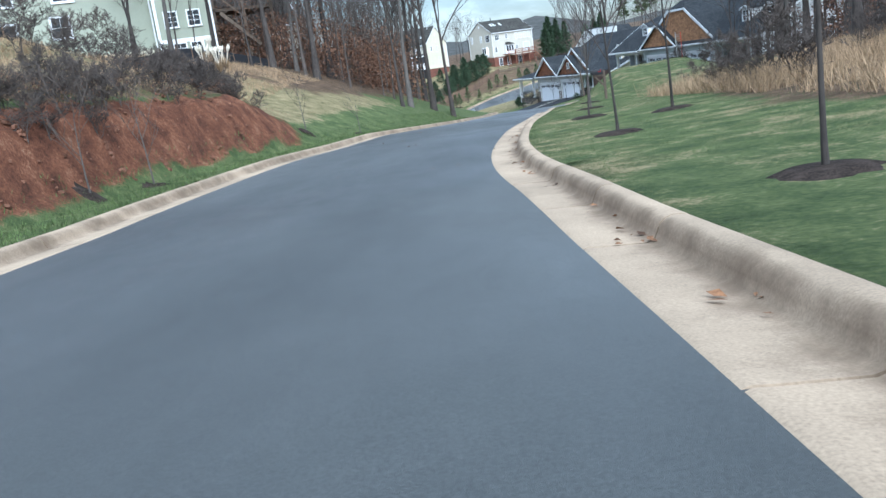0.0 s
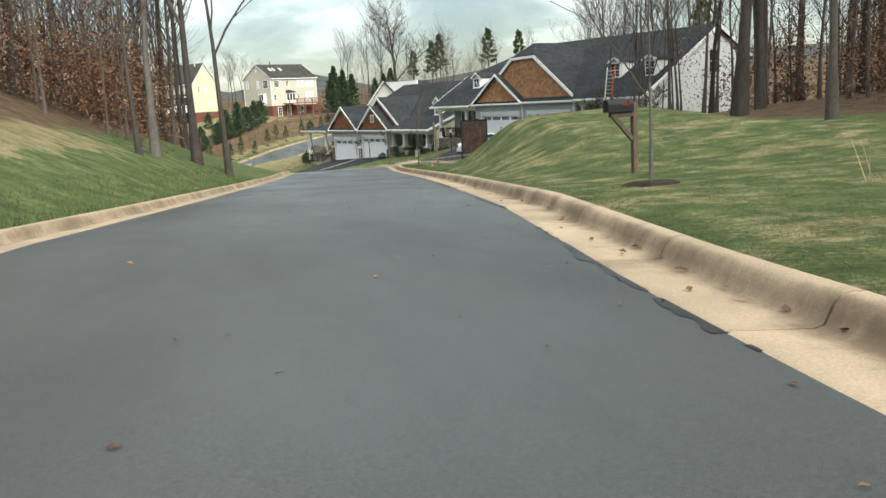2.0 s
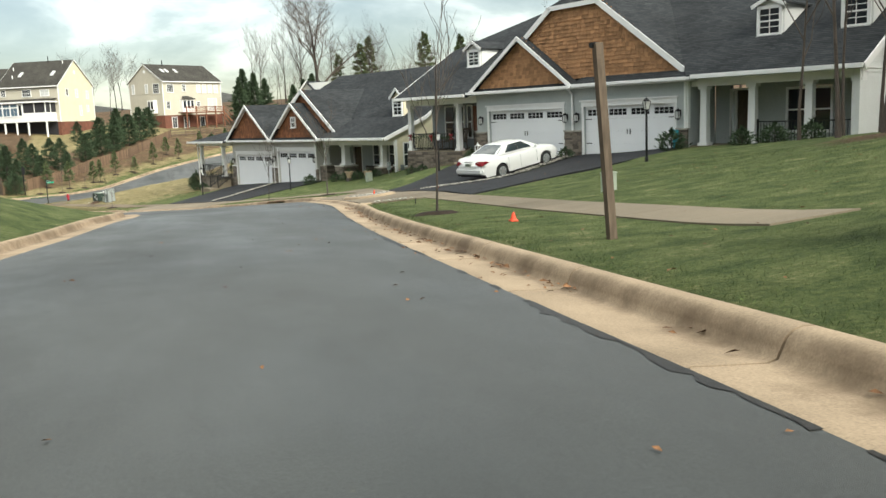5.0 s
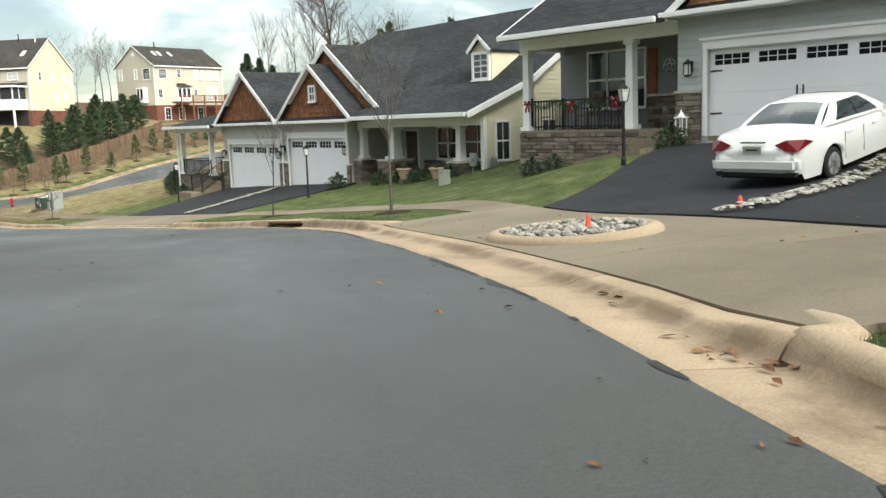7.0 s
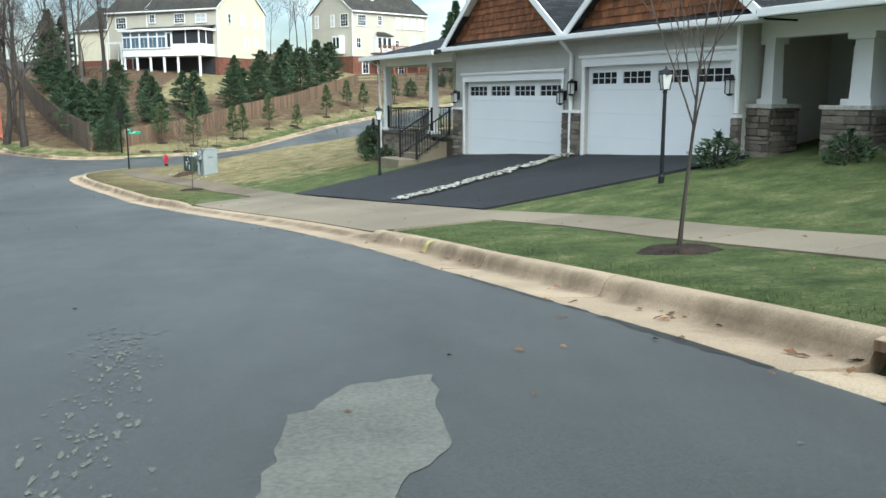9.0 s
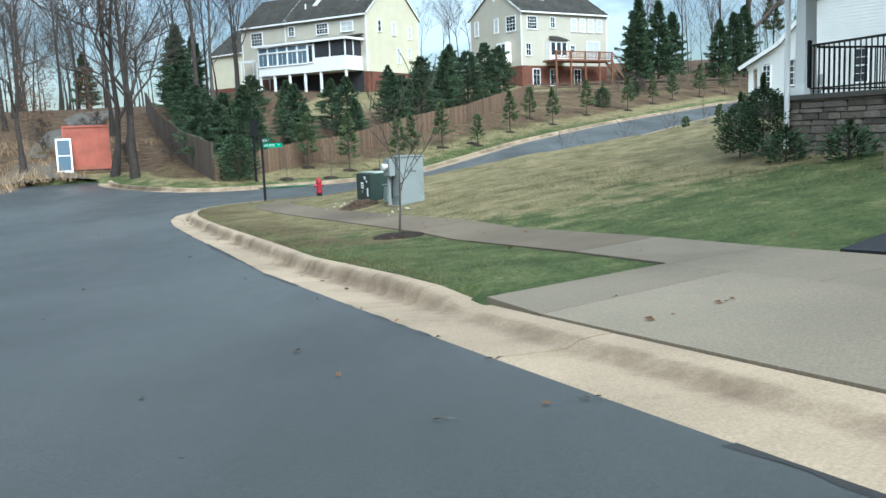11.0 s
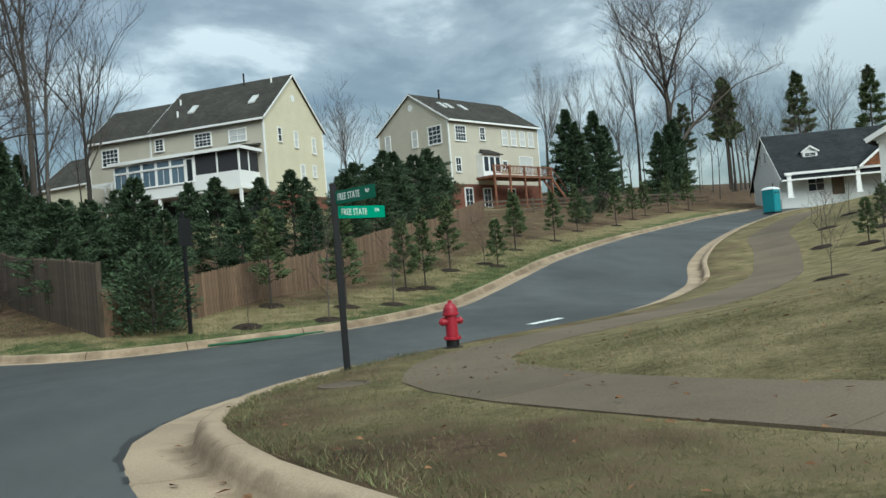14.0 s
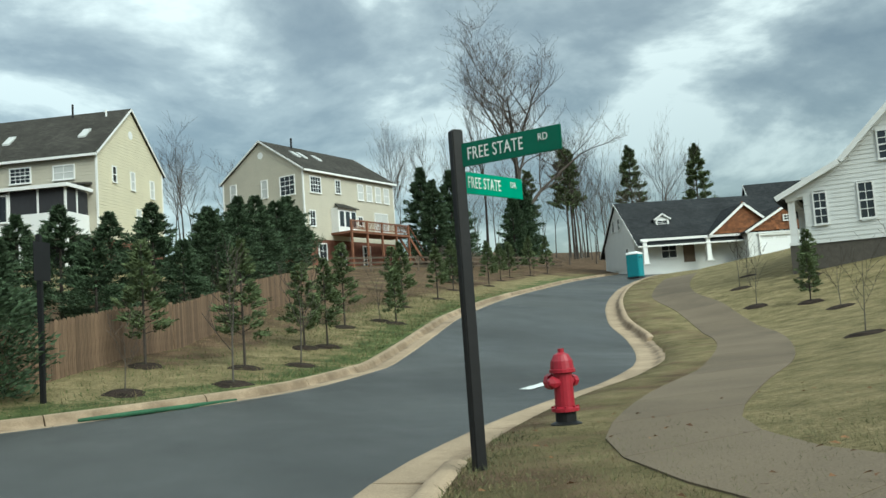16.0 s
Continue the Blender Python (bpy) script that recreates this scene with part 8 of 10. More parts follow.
def litter():
    """Fallen leaves and twigs lying in the gutters and on the road."""
    rnd = random.Random(77)
    vs, fs = [], []
    def leaf(x, y, z, s):
        a = rnd.uniform(0, 6.28); t = rnd.uniform(-.4, .4)
        ux, uy = math.cos(a) * s, math.sin(a) * s
        k = len(vs)
        vs.extend([(x - ux, y - uy, z + .004), (x + uy * .5, y - ux * .5, z + .012 + abs(t) * s), (x + ux, y + uy, z + .006 + s * .2), (x - uy * .5, y + ux * .5, z + .01)])
        fs.extend([(k, k + 1, k + 2), (k, k + 2, k + 3)])
    for y0, y1, n in ((54, 74, 420), (20, 54, 160), (-6, 20, 120), (86, 104, 110), (116, 136, 90)):
        for i in range(n):
            y = rnd.uniform(y0, y1); k = at_y(EDGE_R, y)
            if noise.noise((0, y * 0.8, 4)) < -0.05 and rnd.random() < .8:
                continue
            d = min(max(rnd.gauss(0.42, 0.10), -0.1), 0.52)
            x, yy = EDGE_R[k] + NR[k] * d + np.array([rnd.uniform(-.4, .4) * -NR[k][1], rnd.uniform(-.4, .4) * NR[k][0]])
            leaf(x, yy, float(road_z(yy)) + 0.005, rnd.uniform(.02, .06))
    for i in range(420):
        y = rnd.uniform(5, 132); k = at_y(EDGE_R, y)
        d = -rnd.random() ** 2 * 4.5
        x, yy = EDGE_R[k] + NR[k] * d
        leaf(x, yy, float(road_z(yy)) + 0.004, rnd.uniform(.015, .04))
    for i in range(900):
        y = rnd.uniform(48, 141); k = at_y(EDGE_R, y)
        x, yy = EDGE_R[k] + NR[k] * rnd.uniform(0.8, 12)
        leaf(x, yy, land_z(x, yy) + 0.045, rnd.uniform(.02, .045))
    for i in range(700):
        x, y = rnd.uniform(1, 14), rnd.uniform(122, 142)
        _, d, *_ = land(np.array([x]), np.array([y]))
        if d[0] > 0.8:
            leaf(x, y, land_z(x, y) + 0.045, rnd.uniform(.018, .04))
    tagged(pydata("fallen_leaves", vs, fs, M["leafbits"]), "brown fallen leaves in the gutter and on grass", "leaves", kind="stuff")


litter()


# ---- street things ----
def on_land(x, y, rz=0.0, dz=0.0):
    return pose(x, y, land_z(x, y) + dz, 0, 0, rz)


def lettering(parent, words, m, size, squeeze=1.0):
    cu = bpy.data.curves.new("lettering", "FONT")
    cu.body = words
    cu.size = size
    cu.extrude = 0.002
    cu.align_x, cu.align_y = "LEFT", "CENTER"
    cu.space_character = 1.08
    cu.materials.append(M["sign_white"])
    ob = new("lettering", cu)
    ob.parent = parent
    ob.matrix_basis = m @ Matrix.Diagonal((squeeze, 1, 1, 1))
    return ob


# lower name blade: the same green brightened, its light put into the colour
M["sign_lit"] = mat("sign_green_lit", (0.0, 0.26, 0.15), 0.4, var=0.05, scale=6)


def blade(parent, z, dx, dy, length, high, words, tail, material):
    x = Vector((dx, dy, 0)).normalized()
    nrm = x.cross(Vector((0, 0, 1)))
    m = Matrix(((x.x, 0, nrm.x, 0), (x.y, 0, nrm.y, 0), (0, 1, 0, z), (0, 0, 0, 1)))
    b = part("blade", boxes((0.03, -high / 2, -0.006, length, high / 2, 0.006), bev=0.004), material, parent, "green name blade with white lettering")
    b.matrix_basis = m
    for k in (1, -1):
        flip = Matrix() if k == 1 else Matrix.Rotation(math.pi, 4, "Y") @ Matrix.Translation((-length, 0, 0))
        lettering(b, words, flip @ Matrix.Translation((0.09, 0, 0.009)), high * 0.74, 0.78 * length)
        lettering(b, tail, flip @ Matrix.Translation((length - 0.19 * length / 0.9, high * 0.12, 0.009)), high * 0.40, 0.8)


sign = thing("street_sign", pose(2.20, 139.92, -5.60), "black street-name post with two green blades", "street sign")
part("post", boxes((-0.042, -0.042, -0.2, 0.042, 0.042, 2.44), bev=0.008), M["black"], sign)
blade(sign, 2.25, 0.578, -0.818, 0.82, 0.17, "FREE STATE", "RD", M["sign_shaded"])
blade(sign, 2.07, 0.89, 0.46, 0.76, 0.16, "FREE STATE", "DR", M["sign_lit"])

other = thing("street_sign", pose(-1.25, 152.46, land_z(-1.25, 152.46), 0, 0, 62), "black street post with a dark sign plate seen from behind", "street sign")
part("post", boxes((-0.045, -0.045, -0.2, 0.045, 0.045, 3.2), bev=0.008), M["black"], other)
part("sign_plate", boxes((-0.28, -0.06, 2.3, 0.28, -0.047, 3.05), bev=0.004), M["black"], other, "dark back of a sign plate")
part("bracket", boxes((-0.07, -0.046, 2.55, 0.07, -0.02, 2.62), (-0.07, -0.046, 2.85, 0.07, -0.02, 2.92)), M["steel"], other)


def hydrant():
    h = thing("fire_hydrant", pose(3.885, 141.70, land_z(3.885, 141.70) - 0.02, 0, 0, 200), "glossy red fire hydrant with a black base", "fire hydrant")
    bm = lathe(bmesh.new(), [(0.15, 0.0), (0.15, 0.03), (0.10, 0.05), (0.10, 0.14)], 16)
    part("base_flange", bm, M["black"], h, "black base flange")
    bm = lathe(bmesh.new(), [(0.10, 0.14), (0.135, 0.145), (0.135, 0.175), (0.095, 0.19), (0.09, 0.50), (0.125, 0.51), (0.125, 0.54), (0.115, 0.545), (0.105, 0.62), (0.07, 0.68), (0.03, 0.70), (0.03, 0.735)], 18)
    part("barrel", bm, M["red"], h, smooth=False)
    for d, r, l in (((1, 0, 0), 0.05, 0.17), ((-1, 0, 0), 0.05, 0.17), ((0, -1, 0), 0.068, 0.19)):
        v = Vector(d)
        bm = bmesh.new()
        tube(bm, [v * 0.06 + Vector((0, 0, 0.42)), v * (l - 0.05) + Vector((0, 0, 0.42))], [r * 0.85, r * 0.85], 12)
        o = part("outlet", bm, M["red"], h)
        part("cap", tubes(([v * (l - 0.05) + Vector((0, 0, 0.42)), v * l + Vector((0, 0, 0.42)), v * (l + 0.035) + Vector((0, 0, 0.42))], [r * 1.12, r * 1.12, r * 0.4]), n=8), M["red"], o)
    for k in range(8):
        a = k * math.pi / 4
        part("bolt", boxes((0.115 * math.cos(a) - .012, 0.115 * math.sin(a) - .012, 0.17, 0.115 * math.cos(a) + .012, 0.115 * math.sin(a) + .012, 0.195)), M["red"], h)


hydrant()


# ---- utility cabinets ----
def rotbox(ang):
    return math.degrees(math.atan2(-0.87, 0.48)) + ang


def transformer():
    t = thing("transformer_box", on_land(6.72, 131.68, rotbox(0), -0.02), "dark green pad transformer with white labels", "utility box")
    part("pad", boxes((-0.08, -0.1, 0, 1.02, 1.2, 0.08), bev=0.01), M["walk"], t, "pale concrete pad")
    part("body", boxes((0, 0, 0.08, 0.94, 1.1, 0.79), bev=0.015), M["box_green"], t)
    part("lid", boxes((-0.01, 0.12, 0.792, 0.95, 1.11, 0.822), bev=0.008), M["box_pale"], t, "weathered pale lid")
    part("door", boxes((0.02, -0.014, 0.12, 0.465, -0.002, 0.76), bev=0.004), M["box_green"], t)
    part("door", boxes((0.475, -0.014, 0.12, 0.92, -0.002, 0.76), bev=0.004), M["box_green"], t)
    for b in ((0.34, 0.40, 0.52, 0.56), (0.74, 0.20, 0.84, 0.42), (0.56, 0.64, 0.68, 0.72), (0.70, 0.56, 0.78, 0.62)):
        part("label_plate", boxes((b[0], -0.018, b[1], b[2], -0.015, b[3])), M["sign_white"], t, "white warning sticker")
    part("writing_bar", boxes((0.37, -0.0205, 0.44, 0.49, -0.0185, 0.46), (0.37, -0.0205, 0.49, 0.49, -0.0185, 0.51)), M["black"], t)
    part("lock", boxes((0.45, -0.05, 0.28, 0.49, -0.016, 0.36), bev=0.006), M["steel"], t)


def vented_box():
    t = thing("vented_box", on_land(7.55, 130.35, rotbox(0), -0.02) @ pose(0, 0, 0, 0, -5, 0), "low pale green vented box sitting askew", "utility box")
    bm = bmesh.new()
    vs = [bm.verts.new(c) for c in ((0, 0, 0), (0.92, 0, 0), (0.92, .55, 0), (0, .55, 0), (0.03, 0.04, .40), (0.89, 0.04, .40), (0.89, .51, .44), (0.03, .51, .44))]
    for q in ((3, 2, 1, 0), (4, 5, 6, 7), (0, 1, 5, 4), (1, 2, 6, 5), (2, 3, 7, 6), (3, 0, 4, 7)):
        bm.faces.new([vs[k] for k in q])
    bmesh.ops.bevel(bm, geom=bm.edges[:], offset=0.015, segments=2, affect="EDGES")
    part("body", bm, M["box_pale"], t)
    part("lid", boxes((-0.01, 0.0, 0.425, 0.93, 0.56, 0.465), bev=0.01), M["box_pale"], t)
    for x in (0.08, 0.40, 0.72):
        for k in range(5):
            part("louvre", boxes((x, -0.02 + 0.008 * k, 0.09 + 0.052 * k, x + 0.15, 0.02 + .008 * k, 0.115 + 0.052 * k), bev=0.004), M["box_grey"], t)


def grey_cabinet():
    t = thing("power_cabinet", on_land(7.92, 128.93, rotbox(0), -0.02), "tall grey steel cabinet with a meter", "utility box")
    part("pad", boxes((-0.10, -0.12, 0, 0.62, 0.78, 0.05), bev=0.01), M["walk"], t, "pale concrete pad")
    part("body", boxes((0, 0, 0.05, 0.46, 0.64, 1.17), bev=0.012), M["box_grey"], t)
    part("lid", boxes((-0.02, -0.03, 1.17, 0.48, 0.67, 1.20), bev=0.008), M["box_grey"], t)
    part("door", boxes((0.461, 0.03, 0.10, 0.470, 0.61, 1.14), bev=0.003), M["box_grey"], t)
    mb = part("meter_box", boxes((-0.06, -0.17, 0.74, 0.30, -0.016, 1.14), bev=0.01), M["box_grey"], t, "grey meter housing")
    part("meter_collar", tubes(([(0.12, -0.17, 0.95), (0.12, -0.20, 0.95)], [0.105, 0.10]), n=18), M["steel"], mb)
    part("meter", tubes(([(0.12, -0.20, 0.95), (0.12, -0.26, 0.95), (0.12, -0.29, 0.95)], [0.08, 0.08, 0.06]), n=18), M["curtain"], mb, "round electricity meter with a glass dome")
    part("conduit", tubes(([(0.06, -0.08, 0.0), (0.06, -0.08, 0.74)], [0.045, 0.045]), n=10), M["box_grey"], t)
    part("cable", tubes(([(0.20, -0.05, 0.74), (0.21, -0.06, 0.6), (0.14, -0.05, 0.48), (0.10, -0.04, 0.2)], [0.012] * 4), n=6), M["rubber"], t)
    for k in range(3):
        part("louvre", boxes((0.12, -0.018, 0.18 + 0.04 * k, 0.40, -0.004, 0.198 + 0.04 * k), bev=0.003), M["box_grey"], t)
    for q in ((0.20, 0.83, 0.25, 0.845), (0.225, 0.80, 0.235, 0.875), (0.26, 0.82, 0.31, 0.855), (0.32, 0.83, 0.38, 0.845), (0.34, 0.81, 0.35, 0.865), (0.39, 0.82, 0.43, 0.85)):
        part("badge", boxes((0.4705, q[0], q[1], 0.473, q[2], q[3])), M["box_green"], t, "dark printed emblem")
    for z in (0.2, 1.05):
        part("screw", boxes((0.47, 0.56, z, 0.476, 0.58, z + .02)), M["steel"], t)


transformer(); vented_box(); grey_cabinet()


def heap(name, x, y, rx, ry, h, material, label, cat, seed=1, chips=160, size=0.05):
    """A low mound with loose pieces over it."""
    rnd = random.Random(seed)
    vs, fs = [], []
    for k in range(chips):
        a, r = rnd.uniform(0, 6.28), math.sqrt(rnd.random())
        px, py = x + rx * r * math.cos(a), y + ry * r * math.sin(a)
        pz = land_z(px, py) + h * (1 - r * r) * rnd.random() + 0.01
        s = size * rnd.uniform(0.5, 1.4)
        u = Vector((rnd.gauss(0, 1), rnd.gauss(0, 1), rnd.gauss(0, .5))).normalized(); v = u.cross(Vector((0.2, 0.1, 1))).normalized(); w = u.cross(v)
        c, q = Vector((px, py, pz)), len(vs)
        for i in (-1, 1):
            for j in (-1, 1):
                for l in (-1, 1):
                    vs.append(c + u * s * i + v * s * .6 * j * rnd.uniform(.6, 1) + w * s * .45 * l * rnd.uniform(.6, 1))
        fs += [tuple(q + i for i in f) for f in ((0, 1, 3, 2), (6, 7, 5, 4), (0, 4, 5, 1), (2, 3, 7, 6), (0, 2, 6, 4), (1, 5, 7, 3))]
    ob = pydata(name, vs, fs, material)
    return tagged(ob, label, cat, kind="stuff")


heap("mulch_pile", 6.95, 130.2, 0.5, 0.7, 0.16, mat("pile_mulch", (0.11, 0.075, 0.052), 1.0, var=0.3, scale=4, fine=30, island=0.4), "low pile of brown mulch before the cabinets", "mulch", 3, 1100, 0.02)
heap("loose_stones", 6.3, 131.4, 0.7, 0.9, 0.04, M["rock"], "scattered pale stones in dead grass", "stones", 4, 16, 0.03)
heap("loose_stones", 8.2, 126.9, 0.6, 0.9, 0.04, M["rock"], "few pale stones in dead grass", "stones", 5, 8, 0.035)


# ---- lamp posts ----
def lamp_post(x, y, h=2.15):
    t = thing("lamp_post", on_land(x, y), "slim black garden lamp post with glass lantern", "lamp post", "garden lamp posts")
    part("post", lathe(bmesh.new(), [(0.06, -0.1), (0.06, 0.12), (0.04, 0.16), (0.034, h - 0.46), (0.05, h - 0.44), (0.035, h - 0.40)], 12), M["black"], t)
    cage = bmesh.new()
    for sx, sy in ((-1, -1), (1, -1), (1, 1), (-1, 1)):
        beam(cage, (sx * 0.065, sy * 0.065, h - 0.38), (sx * 0.10, sy * 0.10, h - 0.11), 0.014, 0.014, (0, 1, 0))
    box(cage, -0.075, -0.075, h - 0.40, 0.075, 0.075, h - 0.38)
    la = part("lantern", cage, M["black"], t)
    cap = bmesh.new()
    lathe(cap, [(0.145, h - 0.11), (0.14, h - 0.09), (0.05, h - 0.01), (0.018, h), (0.012, h + 0.05)], 4)
    part("lantern_cap", cap, M["black"], la)
    gl = bmesh.new()
    a = [gl.verts.new((sx * 0.06, sy * 0.06, h - 0.378)) for sx, sy in ((-1, -1), (1, -1), (1, 1), (-1, 1))]
    b = [gl.verts.new((sx * 0.094, sy * 0.094, h - 0.112)) for sx, sy in ((-1, -1), (1, -1), (1, 1), (-1, 1))]
    for k in range(4):
        gl.faces.new((a[k], a[(k + 1) % 4], b[(k + 1) % 4], b[k]))
    part("lantern_glass", gl, M["curtain"], la, "pale frosted glass")


for p in ((20.44, 105.45), (15.45, 116.8), (24.47, 86.35, 1.8), (27.65, 73.47)):
    lamp_post(*p)


def pedestal(x, y, w, h, label):
    t = thing("cable_pedestal", on_land(x, y, 25), label, "utility box")
    part("body", boxes((-w / 2, -w * .4, -0.05, w / 2, w * .4, h - 0.05), bev=0.02), M["box_pale"], t)
    part("lid", boxes((-w / 2 - 0.015, -w * .4 - 0.015, h - 0.05, w / 2 + 0.015, w * .4 + 0.015, h), bev=0.02), M["box_pale"], t)


pedestal(20.9, 64.24, 0.30, 0.42, "grey-green plastic cable pedestal on the lawn")
pedestal(23.72, 97.02, 0.34, 0.50, "small pale plastic cable pedestal on the lawn")


# ---- parked car ----
def car():
    rear, front = Vector((*w2(HB, 4.66, -4.64), 0)), Vector((*w2(HB, 4.66, -1.9), 0))
    rear.z, front.z = land_z(rear.x, rear.y) + 0.05, land_z(front.x, front.y) + 0.05
    yv = (front - rear).normalized()
    xv = yv.cross(Vector((0, 0, 1))).normalized()
    zv = xv.cross(yv)
    m = Matrix(((xv.x, yv.x, zv.x, rear.x), (xv.y, yv.y, zv.y, rear.y), (xv.z, yv.z, zv.z, rear.z), (0, 0, 0, 1)))
    # the origin lies under the rear axle; y runs to the front
    m = m @ Matrix.Diagonal((1, 1, 0.92, 1))
    t = thing("sedan", m, "white four-door saloon parked on the black driveway", "car")
    Y0, Y1, WB = -1.02, 3.72, 2.74
    def hw(y):
        return float(np.interp(y, [-1.02, -0.9, -0.5, 0.4, 2.4, 3.1, 3.55, 3.72], [0.70, 0.83, 0.885, 0.91, 0.91, 0.885, 0.80, 0.66]))
    def deck(y):
        return float(np.interp(y, [-1.02, -0.98, -0.85, -0.3, 0.1, 2.35, 2.7, 3.3, 3.6, 3.72], [0.78, 0.96, 1.04, 1.05, 0.99, 0.97, 0.97, 0.86, 0.74, 0.60]))
    ys = sorted(set([round(Y0 + (Y1 - Y0) * k / 90, 4) for k in range(91)]))
    bm, rings = bmesh.new(), []
    for y in ys:
        w, d = hw(y), deck(y)
        low = 0.20 + (0.12 if y < -0.9 or y > 3.6 else 0)
        for c in (0.0, WB):
            if abs(y - c) < 0.375:
                low = max(low, 0.31 + math.sqrt(0.375 ** 2 - (y - c) ** 2))
        mid = max(0.52, low + 0.01)
        prof = [(w * 0.955, low), (w, mid), (w * 0.995, max(0.66, mid + .01)), (w * 0.975, max(d - 0.12, mid + .02)), (w * 0.93, max(d - 0.045, mid + .03)), (w * 0.84, d), (w * 0.4, d + 0.022)]
        ring = [bm.verts.new((x, y, z)) for x, z in prof] + [bm.verts.new((-x, y, z)) for x, z in prof[::-1]]
        rings.append(ring)
    for r0, r1 in zip(rings, rings[1:]):
        for k in range(len(r0) - 1):
            bm.faces.new((r0[k], r0[k + 1], r1[k + 1], r1[k]))
    for ring, sg in ((rings[0], -1), (rings[-1], 1)):
        last = ring
        for sc, out in ((0.965, 0.030), (0.88, 0.052), (0.6, 0.065)):
            nx = [bm.verts.new((v.co.x * sc, v.co.y + sg * out, 0.62 + (v.co.z - 0.62) * sc)) for v in ring]
            for k in range(len(nx)):
                q = (k + 1) % len(nx)
                bm.faces.new((last[k], last[q], nx[q], nx[k]))
            last = nx
        bm.faces.new(last)
    bmesh.ops.recalc_face_normals(bm, faces=bm.faces)
    body = part("body", bm, M["car_white"], t, smooth=True)
    part("underbody", boxes((-0.78, -0.85, 0.19, 0.78, 3.5, 0.42)), M["rubber"], t, "black underbody")
    # cabin: a white shell with inset glass, and a crowned roof
    lo = [Vector(c) for c in ((-0.77, -0.22, 1.02), (0.77, -0.22, 1.02), (0.78, 2.55, 0.955), (-0.78, 2.55, 0.955))]
    hi = [Vector(c) for c in ((-0.57, 0.58, 1.405), (0.57, 0.58, 1.405), (0.58, 1.62, 1.415), (-0.58, 1.62, 1.415))]
    mid = Vector((0, 1.15, 0.9))
    def wall_at(k, u, v, off=0.0):
        a, b, c, d = lo[k], lo[(k + 1) % 4], hi[(k + 1) % 4], hi[k]
        q = (a * (1 - u) + b * u) * (1 - v) + (d * (1 - u) + c * u) * v
        nrm = (b - a).cross(d - a).normalized()
        if nrm.dot(q - mid) < 0:
            nrm = -nrm
        return q + nrm * (off + 0.05 * math.sin(math.pi * u) * (1 if k in (0, 2) else 0.5) + 0.03 * math.sin(math.pi * v))
    def sheet(k, u0, u1, v0, v1, off, n=8):
        q = bmesh.new()
        g = [[q.verts.new(wall_at(k, u0 + (u1 - u0) * i / n, v0 + (v1 - v0) * e / n, off)) for i in range(n + 1)] for e in range(n + 1)]
        for e in range(n):
            for i in range(n):
                q.faces.new((g[e][i], g[e][i + 1], g[e + 1][i + 1], g[e + 1][i]))
        return q
    shell = bmesh.new()
    for k in range(4):
        q = sheet(k, 0, 1, 0, 1, 0)
        tmp = bpy.data.meshes.new("tmp"); q.to_mesh(tmp); q.free(); shell.from_mesh(tmp); bpy.data.meshes.remove(tmp)
    g = []
    for e in range(9):
        row = []
        for i in range(9):
            u, v = i / 8, e / 8
            q = (hi[0] * (1 - u) + hi[1] * u) * (1 - v) + (hi[3] * (1 - u) + hi[2] * u) * v
            bow = 0.05 * (math.sin(math.pi * u) * (1 if e == 0 else -1) if e in (0, 8) else 0)
            row.append(shell.verts.new(q + Vector((0, -abs(bow) if e == 0 else abs(bow), 0.055 * math.sin(math.pi * u) ** 0.7 * math.sin(math.pi * (0.12 + 0.76 * v))))))
        g.append(row)
    for e in range(8):
        for i in range(8):
            shell.faces.new((g[e][i], g[e][i + 1], g[e + 1][i + 1], g[e + 1][i]))
    bmesh.ops.remove_doubles(shell, verts=shell.verts, dist=0.012)
    bmesh.ops.recalc_face_normals(shell, faces=shell.faces)
    part("cabin_shell", shell, M["car_white"], t, smooth=True)
    part("rear_window", sheet(0, 0.07, 0.93, 0.10, 0.90, 0.006), M["car_glass"], t, "tinted rear window")
    part("windscreen", sheet(2, 0.05, 0.95, 0.06, 0.92, 0.006), M["car_glass"], t)
    for k, flip in ((1, False), (3, True)):
        for u0, u1 in ((0.19, 0.485), (0.515, 0.83)):
            part("side_window", sheet(k, *((1 - u1, 1 - u0) if flip else (u0, u1)), 0.12, 0.88, 0.006), M["car_glass"], t)
        part("door_pillar", sheet(k, *((0.485, 0.515)), 0.12, 0.88, 0.005, 3), M["black"], t)
    for s in (-1, 1):
        tl = bmesh.new()
        for c in ((0.40, -1.075, 0.865), (0.60, -1.085, 0.755), (0.79, -1.045, 0.745), (0.893, -0.70, 0.875), (0.865, -0.90, 0.945), (0.60, -1.06, 0.955), (0.6, -0.85, 0.85)):
            tl.verts.new((c[0] * s, c[1], c[2]))
        bmesh.ops.convex_hull(tl, input=tl.verts[:])
        part("tail_light", tl, M["tail"], t, "dark red wedge-shaped tail light")
        part("wing_mirror", boxes((min(0.86 * s, 1.03 * s), 2.02, 0.98, max(0.86 * s, 1.03 * s), 2.13, 1.09), bev=0.03), M["car_white"], t)
        for y in (0.62, 1.62):
            part("door_handle", boxes((min(0.885 * s, 0.925 * s), y - 0.1, 0.80, max(0.885 * s, 0.925 * s), y + 0.1, 0.825), bev=0.008), M["car_white"], t)
        for y in (0.42, 1.14, 2.16):
            part("door_gap", boxes((min(0.90 * s, 0.9135 * s), y - 0.0022, 0.34, max(0.90 * s, 0.9135 * s), y + 0.0022, 0.86)), M["box_grey"], t)
